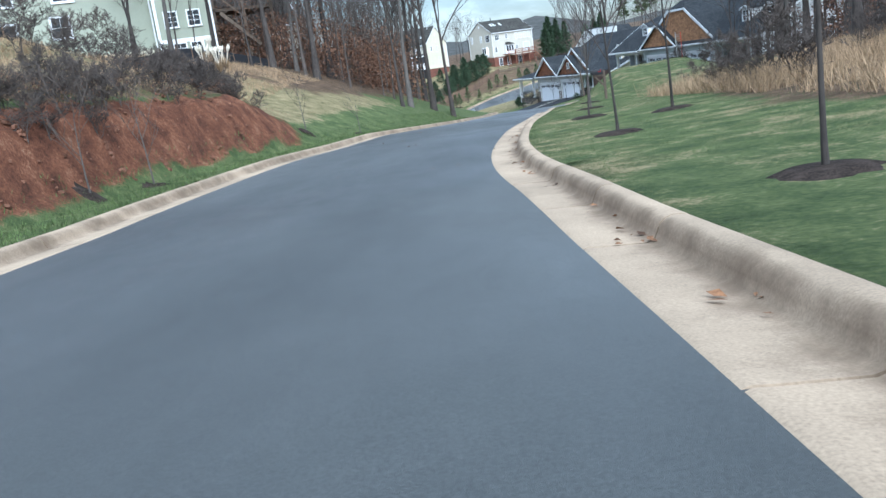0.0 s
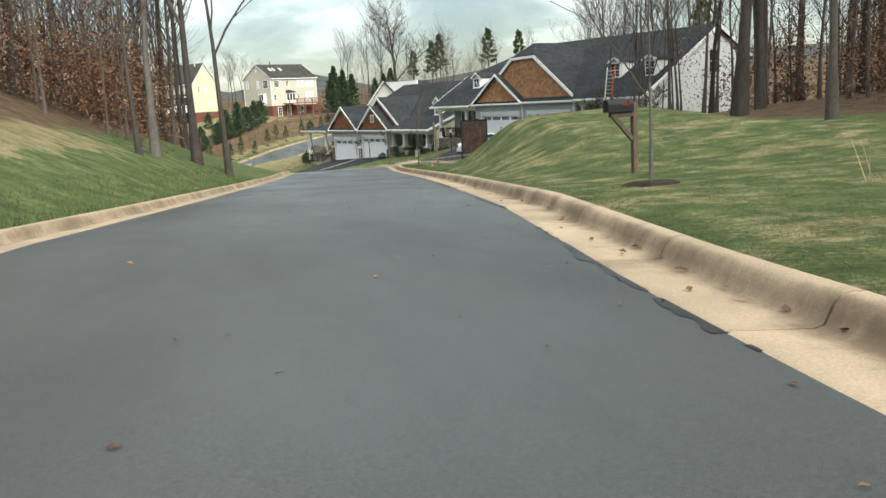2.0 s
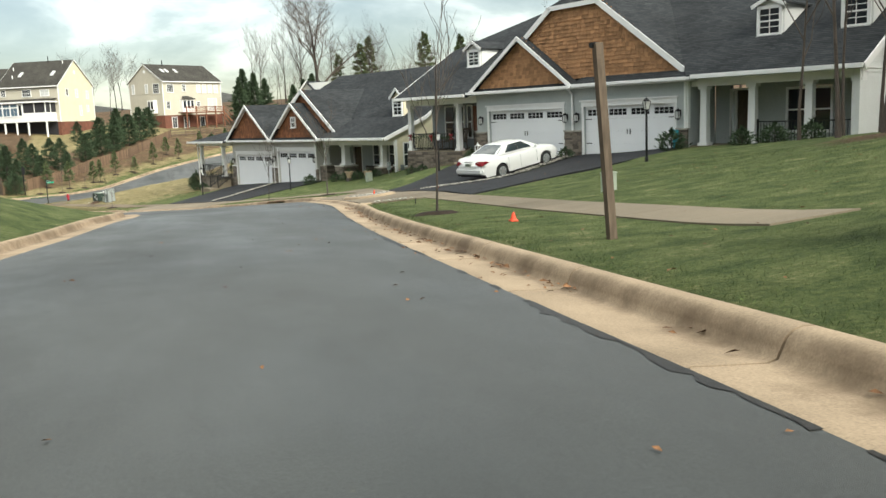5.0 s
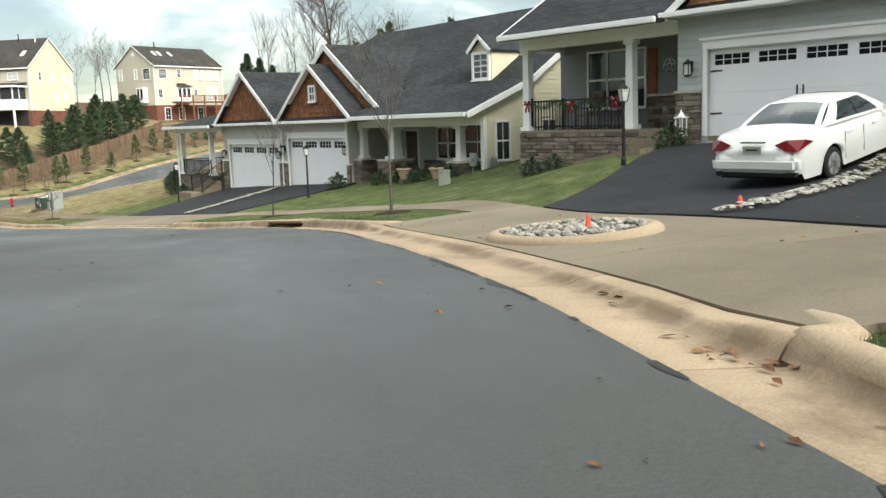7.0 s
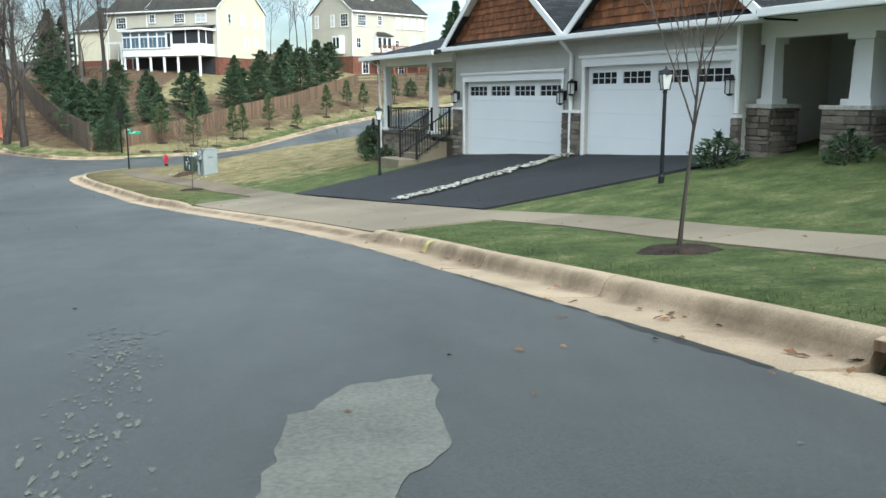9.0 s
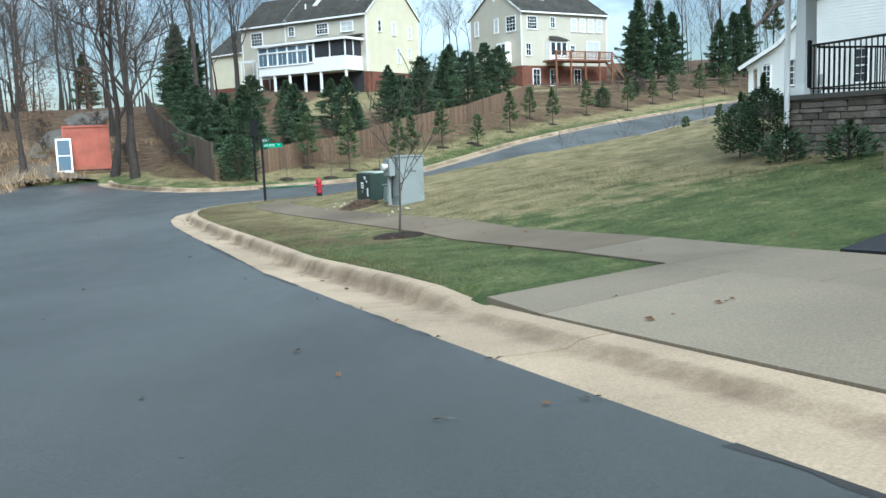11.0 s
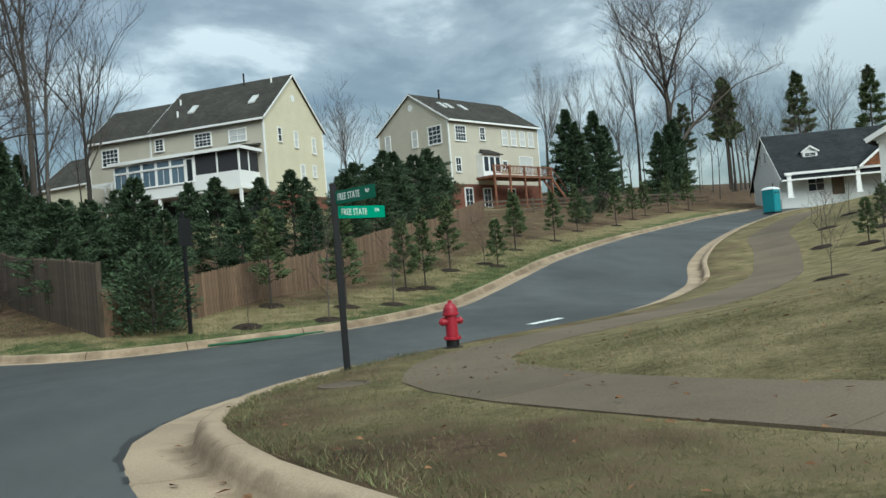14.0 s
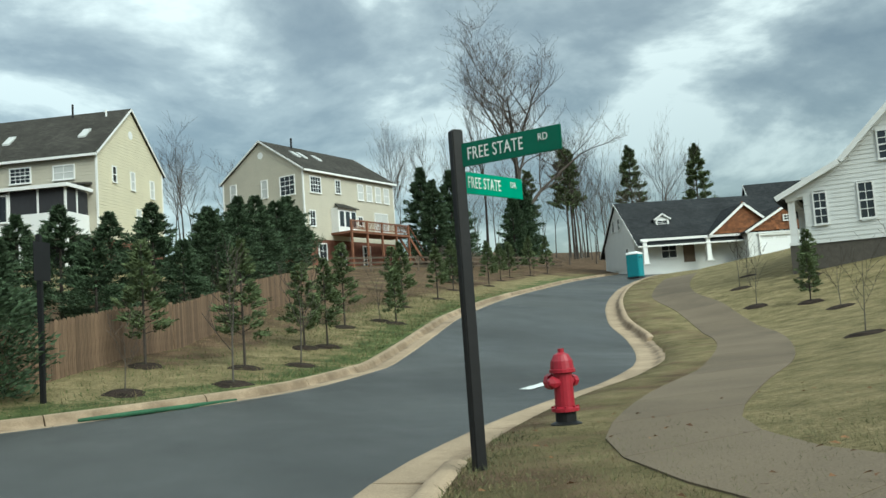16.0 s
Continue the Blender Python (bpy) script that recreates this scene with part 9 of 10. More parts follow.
        for y in (0.0, WB):
            w = part("wheel", tubes(([(0.70 * s, y, 0.315), (0.73 * s, y, 0.315), (0.87 * s, y, 0.315), (0.895 * s, y, 0.315)], [0.27, 0.315, 0.315, 0.285]), n=28), M["rubber"], t, "black tyre on a silver wheel")
            part("rim", tubes(([(0.896 * s, y, 0.315), (0.903 * s, y, 0.315)], [0.215, 0.205]), n=28), M["box_grey"], w)
            for k in range(6):
                a = k * math.pi / 3 + 0.2
                part("spoke", beams(((0.908 * s, y, 0.315), (0.908 * s, y + 0.2 * math.cos(a), 0.315 + 0.2 * math.sin(a)), 0.055, 0.012, (s, 0, 0))), M["steel"], w, "silver alloy spoke")
    part("bumper", boxes((-0.80, -1.13, 0.36, 0.80, -0.90, 0.64), bev=0.07), M["car_white"], t)
    part("bumper_skirt", boxes((-0.74, -1.09, 0.27, 0.74, -0.9, 0.365), bev=0.02), M["rubber"], t)
    part("plate", boxes((-0.17, -1.105, 0.72, 0.17, -1.05, 0.85)), M["box_pale"], t, "small blank plate")
    part("plate_bar", boxes((-0.11, -1.109, 0.77, 0.11, -1.1055, 0.80)), M["rubber"], t)
    part("boot_gap", boxes((-0.22, -1.085, 0.905, 0.22, -1.03, 0.925)), M["rubber"], t)


car()


# ---- rock strips, rock bed and flags ----
ROCKS = []
for q in range(6):
    rs = random.Random(40 + q)
    b_ = bmesh.new()
    bmesh.ops.create_icosphere(b_, subdivisions=1, radius=0.5)
    for v_ in b_.verts:
        v_.co = Vector((v_.co.x * rs.uniform(.8, 1.3), v_.co.y * rs.uniform(.6, 1.0), v_.co.z * rs.uniform(.45, .7)))
    me_ = bpy.data.meshes.new("rock"); b_.to_mesh(me_); b_.free(); me_.materials.append(M["rock"])
    ROCKS.append(me_)
M["rock_one"] = mat("loose_rock", (0.31, 0.295, 0.26), 0.9, var=0.2, scale=6, fine=30, bump=0.4, rand=0.45)
for me_ in ROCKS:
    me_.materials[0] = M["rock_one"]


def rock_strip(p, q, w, n, label, seed):
    """Loose pale stones lying in a line between two drives."""
    rnd = random.Random(seed)
    t = thing("rock_strip", Matrix(), label, "rocks")
    p, q = Vector((*p, 0)), Vector((*q, 0))
    d = (q - p).normalized(); s = Vector((-d.y, d.x, 0))
    for k in range(n):
        c = p.lerp(q, (k + rnd.random()) / n) + s * rnd.uniform(-w, w) * 0.5
        r = rnd.uniform(0.07, 0.15)
        shared("rock", ROCKS[rnd.randrange(6)], t, pose(c.x, c.y, land_z(c.x, c.y) + 0.095 + rnd.uniform(0, .02), rnd.uniform(-12, 12), rnd.uniform(-12, 12), rnd.uniform(0, 360)) @ Matrix.Diagonal((r * 1.25, r * 1.1, r * 0.6, 1)))


rock_strip((15.62, 109.35), w2(HA, 6.3, -0.1), 0.55, 298, "pale rock strip between two black driveways", 1)
rock_strip((21.0, 77.7), w2(HB, 5.48, -0.1), 0.6, 298, "pale rock strip beside the parked car", 2)


def swept_kerb(parent, pts, closed, level=None):
    """A rounded kerb laid along a line on the ground, or at a height of its own."""
    prof = [(-0.13, -0.2), (-0.125, 0.03), (-0.105, 0.085), (-0.06, 0.116), (0.0, 0.122), (0.05, 0.116), (0.09, 0.085), (0.11, 0.03), (0.12, -0.2)]
    n, m = len(pts), len(prof)
    vs, fs = [], []
    for i, (x, y) in enumerate(pts):
        a, b = pts[(i - 1) % n if closed else max(i - 1, 0)], pts[(i + 1) % n if closed else min(i + 1, n - 1)]
        tx, ty = b[0] - a[0], b[1] - a[1]
        l = math.hypot(tx, ty)
        for o, h in prof:
            px, py = x + ty / l * -o, y - tx / l * -o
            vs.append((px, py, (land_z(x, y) if level is None else level(i / (n - 1), y)) + h))
    for i in range(n if closed else n - 1):
        for k in range(m):
            a, b = i * m, ((i + 1) % n) * m
            fs.append((a + k, a + (k + 1) % m, b + (k + 1) % m, b + k))
    if not closed:
        fs += [tuple(range(m))[::-1], tuple((n - 1) * m + k for k in range(m))]
    ob = pydata("kerb_rim", vs, fs, M["concrete"], parent, smooth=True)
    bm = bmesh.new(); bm.from_mesh(ob.data); bmesh.ops.recalc_face_normals(bm, faces=bm.faces); bm.to_mesh(ob.data); bm.free()
    return ob


def rock_bed():
    t = thing("rock_bed", Matrix(), "kerbed oval bed filled with pale rocks", "rock bed")
    ang = math.atan2(-1.0, 0.12) + math.pi
    cx, cy = 18.98, 78.15
    oval = [(cx + 1.3 * math.cos(a) * math.cos(ang) - 0.72 * math.sin(a) * math.sin(ang), cy + 1.3 * math.cos(a) * math.sin(ang) + 0.72 * math.sin(a) * math.cos(ang)) for a in [2 * math.pi * k / 40 for k in range(40)]]
    swept_kerb(t, oval, True)
    rnd = random.Random(9)
    for k in range(260):
        a, r = rnd.uniform(0, 6.28), math.sqrt(rnd.random()) * 0.9
        x = cx + r * (1.3 * math.cos(a) * math.cos(ang) - 0.72 * math.sin(a) * math.sin(ang))
        y = cy + r * (1.3 * math.cos(a) * math.sin(ang) + 0.72 * math.sin(a) * math.cos(ang))
        shared("rock", ROCKS[rnd.randrange(6)], t, pose(x, y, land_z(x, y) + 0.08 + rnd.uniform(0, .04), rnd.uniform(-25, 25), rnd.uniform(-25, 25), rnd.uniform(0, 360)) @ Matrix.Scale(rnd.uniform(.07, .135), 4))


rock_bed()
ret = thing("kerb_return", Matrix(), "rounded kerb end with rocks behind it", "kerb", kind="structure")
# each one leaves the street kerb, turns round the corner of the lawn and sinks to the apron
for turn in (((71.2, 0.62), (72.0, 0.66), (72.5, 0.85), (72.75, 1.2), (72.8, 1.6), (72.7, 2.1)), ((86.0, 0.62), (85.3, 0.66), (84.85, 0.85), (84.65, 1.2), (84.6, 1.6), (84.65, 2.1)), ((102.2, 0.62), (102.9, 0.66), (103.35, 0.85), (103.6, 1.2), (103.65, 1.6), (103.6, 2.0))):
    swept_kerb(ret, [tuple(p) for p in smooth_line([edge_pt(y, d) for y, d in turn], 0.2)], False, lambda u, y: float(road_z(y)) + 0.044 - 0.11 * ss(u, 0.4, 0.85))
# a yellow survey mark across the kerb's face
M["yellow_paint"] = mat("yellow_paint", (0.40, 0.35, 0.13), 0.8, var=0.25, scale=12, fine=60)
k = at_y(EDGE_R, 101.4)
foot, out = Vector(EDGE_R[k]), Vector(NR[k])
along = Vector((-out.y, out.x))
foot = foot + along * ((101.1 - foot.y) / along.y)
vs = [(*(foot + along * a + out * o), float(road_z((foot + along * a + out * o).y)) + h + 0.013) for a in (-0.07, 0.07) for o, h in ((o - 0.012, h) for o, h in KERB_PROFILE[4:9])]
tagged(pydata("paint_mark", vs, [(q, q + 1, q + 6, q + 5) for q in range(4)], M["yellow_paint"], smooth=True), "faded yellow paint mark across the kerb face", "paint mark", kind="structure")
rnd = random.Random(15)
for k in range(30):
    x, y = edge_pt(72.05, 1.0 + 1.15 * rnd.random()); y -= rnd.uniform(0.05, 0.5)
    shared("rock", ROCKS[rnd.randrange(6)], ret, pose(x, y, land_z(x, y) + 0.07, rnd.uniform(-25, 25), rnd.uniform(-25, 25), rnd.uniform(0, 360)) @ Matrix.Scale(rnd.uniform(.06, .12), 4))


def cone(x, y, h):
    t = thing("marker_cone", on_land(x, y, 0, 0.02), "small orange marker cone", "marker", "orange markers")
    part("cone_body", lathe(bmesh.new(), [(0.055, 0.0), (0.05, 0.02), (0.025, h * 0.8), (0.012, h)], 10), M["orange"], t)
    part("cone_foot", boxes((-0.06, -0.06, -0.01, 0.06, 0.06, 0.012)), M["orange"], t)


for x, y, h in ((16.82, 60.11, 0.13), (21.75, 78.6, 0.17), (19.1, 77.9, 0.24)):
    cone(x, y, h)
fl = thing("stake", on_land(18.13, 69.67), "thin dark survey stake in the lawn", "stake")
part("stake_rod", boxes((-0.012, -0.012, -0.05, 0.010, 0.010, 0.15)), M["black"], fl)


# ---- storm drain ----
def storm_drain():
    k0, k1 = at_y(EDGE_R, 90.0), at_y(EDGE_R, 93.2)
    t = thing("storm_drain", Matrix(), "concrete storm drain inlet with a dark throat", "storm drain")
    def run(name, prof, material, a=k0, b=k1, trim=0.004):
        vs, fs, n = [], [], len(prof)
        for k in range(a, b + 1):
            zr = float(road_z(EDGE_R[k][1]))
            tg = np.array([-NR[k][1], NR[k][0]]) * (trim if k == a else -trim if k == b else 0)
            for o, h in prof:
                x, y = EDGE_R[k] + NR[k] * o + tg
                vs.append((x, y, zr + h))
        for k in range(b - a):
            for q in range(n):
                fs.append((k * n + q, k * n + (q + 1) % n, (k + 1) * n + (q + 1) % n, (k + 1) * n + q))
        fs += [tuple(range(n))[::-1], tuple((b - a) * n + q for q in range(n))]
        ob = pydata(name, vs, fs, material, t)
        bm = bmesh.new(); bm.from_mesh(ob.data); bmesh.ops.recalc_face_normals(bm, faces=bm.faces); bm.to_mesh(ob.data); bm.free()
    run("gutter_pan", [(-0.10, -0.03), (0.0, 0.012), (0.10, 0.0), (0.50, -0.05), (0.50, -0.3), (-0.10, -0.3)], M["concrete"])
    run("throat", [(0.95, 0.10), (1.0, 0.10), (1.0, -0.55), (0.50, -0.55), (0.50, -0.50), (0.95, -0.50)], M["mulch"])
    run("lid", [(0.50, 0.085), (0.50, 0.140), (0.54, 0.155), (1.25, 0.172), (1.25, 0.05), (0.62, 0.075)], M["concrete"])
    run("lip", [(0.49, 0.08), (0.49, 0.138), (0.496, 0.138), (0.496, 0.08)], M["fence"])
    c = EDGE_R[k1 - 1] + NR[k1 - 1] * 0.92
    part("manhole_cover", lathe(bmesh.new(), [(0.28, -0.02), (0.28, 0.006), (0.26, 0.012), (0.24, 0.008), (0.05, 0.01)], 28, (c[0], c[1], float(road_z(c[1])) + 0.166)), M["fence_dark"], t, "rusty iron manhole cover")


storm_drain()


# ---- mailbox and ladder ----
def mailbox():
    x, y = 13.6, 29.4
    zt = 2.93
    z0 = land_z(x, y)
    t = thing("mailbox", pose(x, y, z0, 0, 0, 8), "black mailbox on a wooden post with a brace", "mailbox")
    h = zt - z0
    part("post", boxes((-0.05, -0.05, -0.2, 0.05, 0.05, h - 0.1), bev=0.008), M["fence_dark"], t)
    part("arm", boxes((-0.50, -0.045, h - 0.34, 0.02, 0.045, h - 0.25), bev=0.006), M["fence_dark"], t)
    part("brace", beams(((-0.40, 0, h - 0.30), (-0.02, 0, h - 0.72), 0.07, 0.07)), M["fence_dark"], t)
    bm = bmesh.new()
    prof = [(-0.09, 0.0), (-0.09, 0.13)] + [(-0.09 * math.cos(math.pi * k / 8), 0.13 + 0.09 * math.sin(math.pi * k / 8)) for k in range(1, 8)] + [(0.09, 0.13), (0.09, 0.0)]
    a = [bm.verts.new((-0.58, v, h - 0.25 + z)) for v, z in prof]; b = [bm.verts.new((-0.06, v, h - 0.25 + z)) for v, z in prof]
    for k in range(len(a)):
        bm.faces.new((a[k], a[(k + 1) % len(a)], b[(k + 1) % len(a)], b[k]))
    bm.faces.new(a[::-1]); bm.faces.new(b)
    part("box", bm, M["black"], t)
    part("flag", boxes((-0.30, -0.105, h - 0.15, -0.16, -0.095, h - 0.12), (-0.18, -0.105, h - 0.15, -0.16, -0.095, h - 0.02)), M["tail"], t, "red flag")


mailbox()


def ladder():
    top = Vector((21.2, 47.05, 3.9))
    base = top + Vector((0.13, 0.53, -1.0)) * 2.6
    base.z = land_z(base.x, base.y)
    t = thing("ladder", Matrix(), "orange and white ladder leaning on a tree behind the mound", "ladder")
    s = Vector((0.92, 0.38, 0)) * 0.2
    for k in (-1, 1):
        part("rail", beams((base + s * k, top + s * k, 0.03, 0.07)), M["orange"] if k == 1 else M["sign_white"], t)
    for k in range(16):
        c = base.lerp(top, (k + 0.6) / 16.5)
        part("rung", tubes(([c - s, c + s], [0.014, 0.014]), n=6), M["steel"], t)


ladder()


# ---- porch things ----
def urn(h, x, y, z):
    t = thing("planter_urn", h @ Matrix.Translation((x, y, z)), "tan stone planter urn with sparse winter growth", "planter", "porch urns")
    part("bowl", lathe(bmesh.new(), [(0.13, 0.0), (0.14, 0.03), (0.15, 0.06), (0.20, 0.20), (0.24, 0.34), (0.29, 0.36), (0.29, 0.42), (0.25, 0.42), (0.23, 0.38)], 18), M["concrete"], t)
    part("pedestal_block", boxes((-0.16, -0.16, -0.9, 0.16, 0.16, 0.0), bev=0.015), M["mortar"], t)
    rnd = random.Random(int(x * 10))
    part("plant", tubes(*[([(0, 0, 0.36), (rnd.gauss(0, .10), rnd.gauss(0, .10), 0.5 + rnd.random() * .2)], [0.012, 0.004]) for _ in range(14)], n=4), M["needle"], t)


urn(HA, 17.46, -0.75, 1.20)
urn(HA, 19.56, -0.75, 1.28)


def rocking_chair(h, x, y, z, rz):
    t = thing("rocking_chair", h @ pose(x, y, z, 0, 0, rz), "dark wooden porch rocking chair", "chair", "porch chairs")
    part("seat", boxes((-0.27, -0.25, 0.40, 0.27, 0.25, 0.44), bev=0.008), M["fence_dark"], t)
    for k in range(5):
        part("back_slat", beams(((-0.22 + 0.11 * k, 0.24, 0.44), (-0.22 + 0.11 * k, 0.42, 1.08), 0.06, 0.018, (0, -1, 0))), M["fence_dark"], t)
    part("top_rail", boxes((-0.28, 0.38, 1.05, 0.28, 0.43, 1.14), bev=0.008), M["fence_dark"], t)
    for s in (-1, 1):
        part("armrest", boxes((s * 0.29 - .04, -0.28, 0.62, s * 0.29 + .04, 0.28, 0.645), bev=0.006), M["fence_dark"], t)
        for yy in (-0.22, 0.22):
            part("leg", boxes((s * 0.29 - .02, yy - .02, 0.05, s * 0.29 + .02, yy + .02, 0.62)), M["fence_dark"], t)
        part("rocker", tubes(([(s * 0.29, -0.42, 0.07), (s * 0.29, -0.2, 0.02), (s * 0.29, 0.15, 0.02), (s * 0.29, 0.5, 0.10)], [0.022] * 4), n=6), M["fence_dark"], t)


rocking_chair(HB, -3.4, 1.2, 0.56, 10)
rocking_chair(HB, -4.8, 1.25, 0.56, -15)
rocking_chair(HA, 18.3, 1.5, 0.78, 5)
rocking_chair(HA, -4.2, 2.4, 0.66, 0)


def garland():
    t = thing("garland", HB @ Matrix.Translation((0, 0.08, 0)), "evergreen holiday garland with red bows on the railing", "garland")
    rnd = random.Random(6)
    vs, fs = [], []
    for k in range(1500):
        u = rnd.random()
        x = -6.2 + 3.5 * u
        z = 1.40 - 0.16 * abs(math.sin(u * math.pi * 3)) + rnd.gauss(0, 0.045)
        c = Vector((x, rnd.gauss(0, 0.05), z)); o = Vector((rnd.gauss(0, 1), rnd.gauss(0, 1), rnd.gauss(0, 1))).normalized(); s = o.cross(Vector((0.1, 1, 0.3))).normalized()
        q = len(vs)
        vs += [c - o * .02, c + s * .012, c + o * .07]
        fs.append((q, q + 1, q + 2))
    pydata("greenery", vs, fs, M["needle"], t)
    for x, z in ((-6.13, 1.36), (-4.4, 1.30), (-2.8, 1.38)):
        bm = bmesh.new()
        for a in (-1, 1):
            tube(bm, [(x, -0.06, z), (x + a * 0.09, -0.09, z + 0.07), (x + a * 0.12, -0.09, z), (x, -0.06, z - 0.01)], [0.02, 0.05, 0.045, 0.02], 6)
            tube(bm, [(x, -0.06, z), (x + a * 0.05, -0.07, z - 0.12), (x + a * 0.07, -0.07, z - 0.24)], [0.02, 0.03, 0.03], 5)
        part("bow", bm, M["tail"], t, "red ribbon bow")


garland()
wr = thing("wall_plaque", HB @ Matrix.Translation((-2.34, 1.93, 2.3)), "round pale metal star hung on the porch wall", "wall decoration")
part("plaque_ring", tubes(*[([(0.2 * math.cos(2 * math.pi * k / 20), 0, 0.2 * math.sin(2 * math.pi * k / 20)), (0.2 * math.cos(2 * math.pi * (k + 1) / 20), 0, 0.2 * math.sin(2 * math.pi * (k + 1) / 20))], [0.014, 0.014]) for k in range(20)], n=5), M["steel"], wr)
for k in range(5):
    a, b = math.pi / 2 + k * 4 * math.pi / 5, math.pi / 2 + (k + 1) * 4 * math.pi / 5
    part("plaque_ray", tubes(([(0.19 * math.cos(a), 0, 0.19 * math.sin(a)), (0.19 * math.cos(b), 0, 0.19 * math.sin(b))], [0.014, 0.014]), n=5), M["steel"], wr)
lt = thing("lantern", HB @ Matrix.Translation((-0.42, -0.35, 0.36)), "white metal porch lantern by the garage", "lantern")
part("lantern_frame", boxes((-0.12, -0.12, 0, 0.12, 0.12, 0.04), (-0.11, -0.11, 0.04, -0.085, -0.085, 0.46), (0.085, -0.11, 0.04, 0.11, -0.085, 0.46), (0.085, 0.085, 0.04, 0.11, 0.11, 0.46), (-0.11, 0.085, 0.04, -0.085, 0.11, 0.46), (-0.13, -0.13, 0.46, 0.13, 0.13, 0.50)), M["white"], lt)
part("lantern_cap", lathe(bmesh.new(), [(0.13, 0.50), (0.03, 0.62), (0.02, 0.68)], 4), M["white"], lt)
tp = thing("garage_panel", HB @ Matrix.Translation((10.98, -0.28, 0.10)), "teal flat panel leaning by the garage door", "panel")
part("panel_sheet", beams(((0, 0, 1.35), (0, 0, 0.0), 0.28, 0.03, (0, -1, 0))), M["teal"], tp)
mb = thing("meter_box", HA @ Matrix.Translation((20.95, -0.02, 1.1)), "grey electric meter box on the house wall", "utility box")
part("body", boxes((-0.14, -0.14, 0.65, 0.14, 0.0, 1.12), bev=0.01), M["box_grey"], mb)
part("meter", tubes(([(0.0, -0.14, 0.9), (0.0, -0.22, 0.9)], [0.08, 0.07]), n=14), M["steel"], mb)
part("conduit", tubes(([(-0.05, -0.06, -0.6), (-0.05, -0.06, 0.65)], [0.03, 0.03]), n=8), M["box_grey"], mb)

# ---- fences ----
def picket_fence(pts, spacing, high, material, label, rails_front):
    t = thing("picket_fence", Matrix(), label, "fence")
    bm = bmesh.new()
    w = spacing * 0.46
    vs = [(-w, 0), (w, 0), (w, high - 0.06), (w * 0.4, high), (-w * 0.4, high), (-w, high - 0.06)]
    slab(bm, [(x, -0.01, z) for x, z in vs], (0, 0.02, 0))
    bmesh.ops.recalc_face_normals(bm, faces=bm.faces)
    me = bpy.data.meshes.new("picket"); bm.to_mesh(me); bm.free(); me.materials.append(material)
    rnd = random.Random(len(pts))
    for p, q in zip(pts, pts[1:]):
      p, q = Vector((*p, 0)), Vector((*q, 0))
      L = (q - p).length
      d = (q - p) / L
      ang = math.degrees(math.atan2(d.y, d.x))
      n = int(L / spacing)
      for k in range(n):
        c = p + d * (spacing * (k + 0.5))
        shared("picket", me, t, pose(c.x, c.y, land_z(c.x, c.y) - 0.02 + rnd.uniform(-.015, .015), 0, rnd.uniform(-.8, .8), ang))
      s = Vector((-d.y, d.x, 0)) * (-0.035 if rails_front else 0.035)
      m = max(1, round(L / 2.44))
      for k in range(m):
        a, b = p.lerp(q, k / m), p.lerp(q, (k + 1) / m)
        za, zb = land_z(a.x, a.y), land_z(b.x, b.y)
        for h in (0.35, 0.95, high - 0.25):
            part("rail", beams((a + s + Vector((0, 0, za + h)), b + s + Vector((0, 0, zb + h)), 0.04, 0.09)), material, t)
        part("post", boxes((a.x + 2 * s.x - .05, a.y + 2 * s.y - .05, za - .1, a.x + 2 * s.x + .05, a.y + 2 * s.y + .05, za + high + 0.02)), material, t)


picket_fence([(-3.4, 152.9), (-1.3, 154.6), (1.7, 159.9), (5.1, 167.1), (9.3, 174.5), (13.3, 186.0), (15.8, 193.2)], 0.162, 1.3, M["fence"], "cedar picket fence climbing the slope", False)
picket_fence([(-3.6, 152.9), (-6.3, 158.0), (-10.0, 166.0), (-14.2, 174.4), (-20.0, 188.0)], 0.162, 2.0, M["fence_dark"], "dark weathered board fence with rails", True)


def rail_fence(pts):
    t = thing("rail_fence", Matrix(), "grey-brown three-rail split fence on the crest", "fence")
    for p, q in zip(pts, pts[1:]):
        p, q = Vector((*p, 0)), Vector((*q, 0))
        m = max(1, round((q - p).length / 2.6))
        for k in range(m):
            a, b = p.lerp(q, k / m), p.lerp(q, (k + 1) / m)
            za, zb = land_z(a.x, a.y), land_z(b.x, b.y)
            part("post", boxes((a.x - .07, a.y - .07, za - .2, a.x + .07, a.y + .07, za + 1.25)), M["fence_dark"], t)
            for h in (0.42, 0.78, 1.14):
                part("rail", beams((a + Vector((0, 0, za + h)), b + Vector((0, 0, zb + h)), 0.05, 0.13)), M["fence_dark"], t)


rail_fence([(15.8, 193.5), (23, 198), (31, 203), (42, 209)])


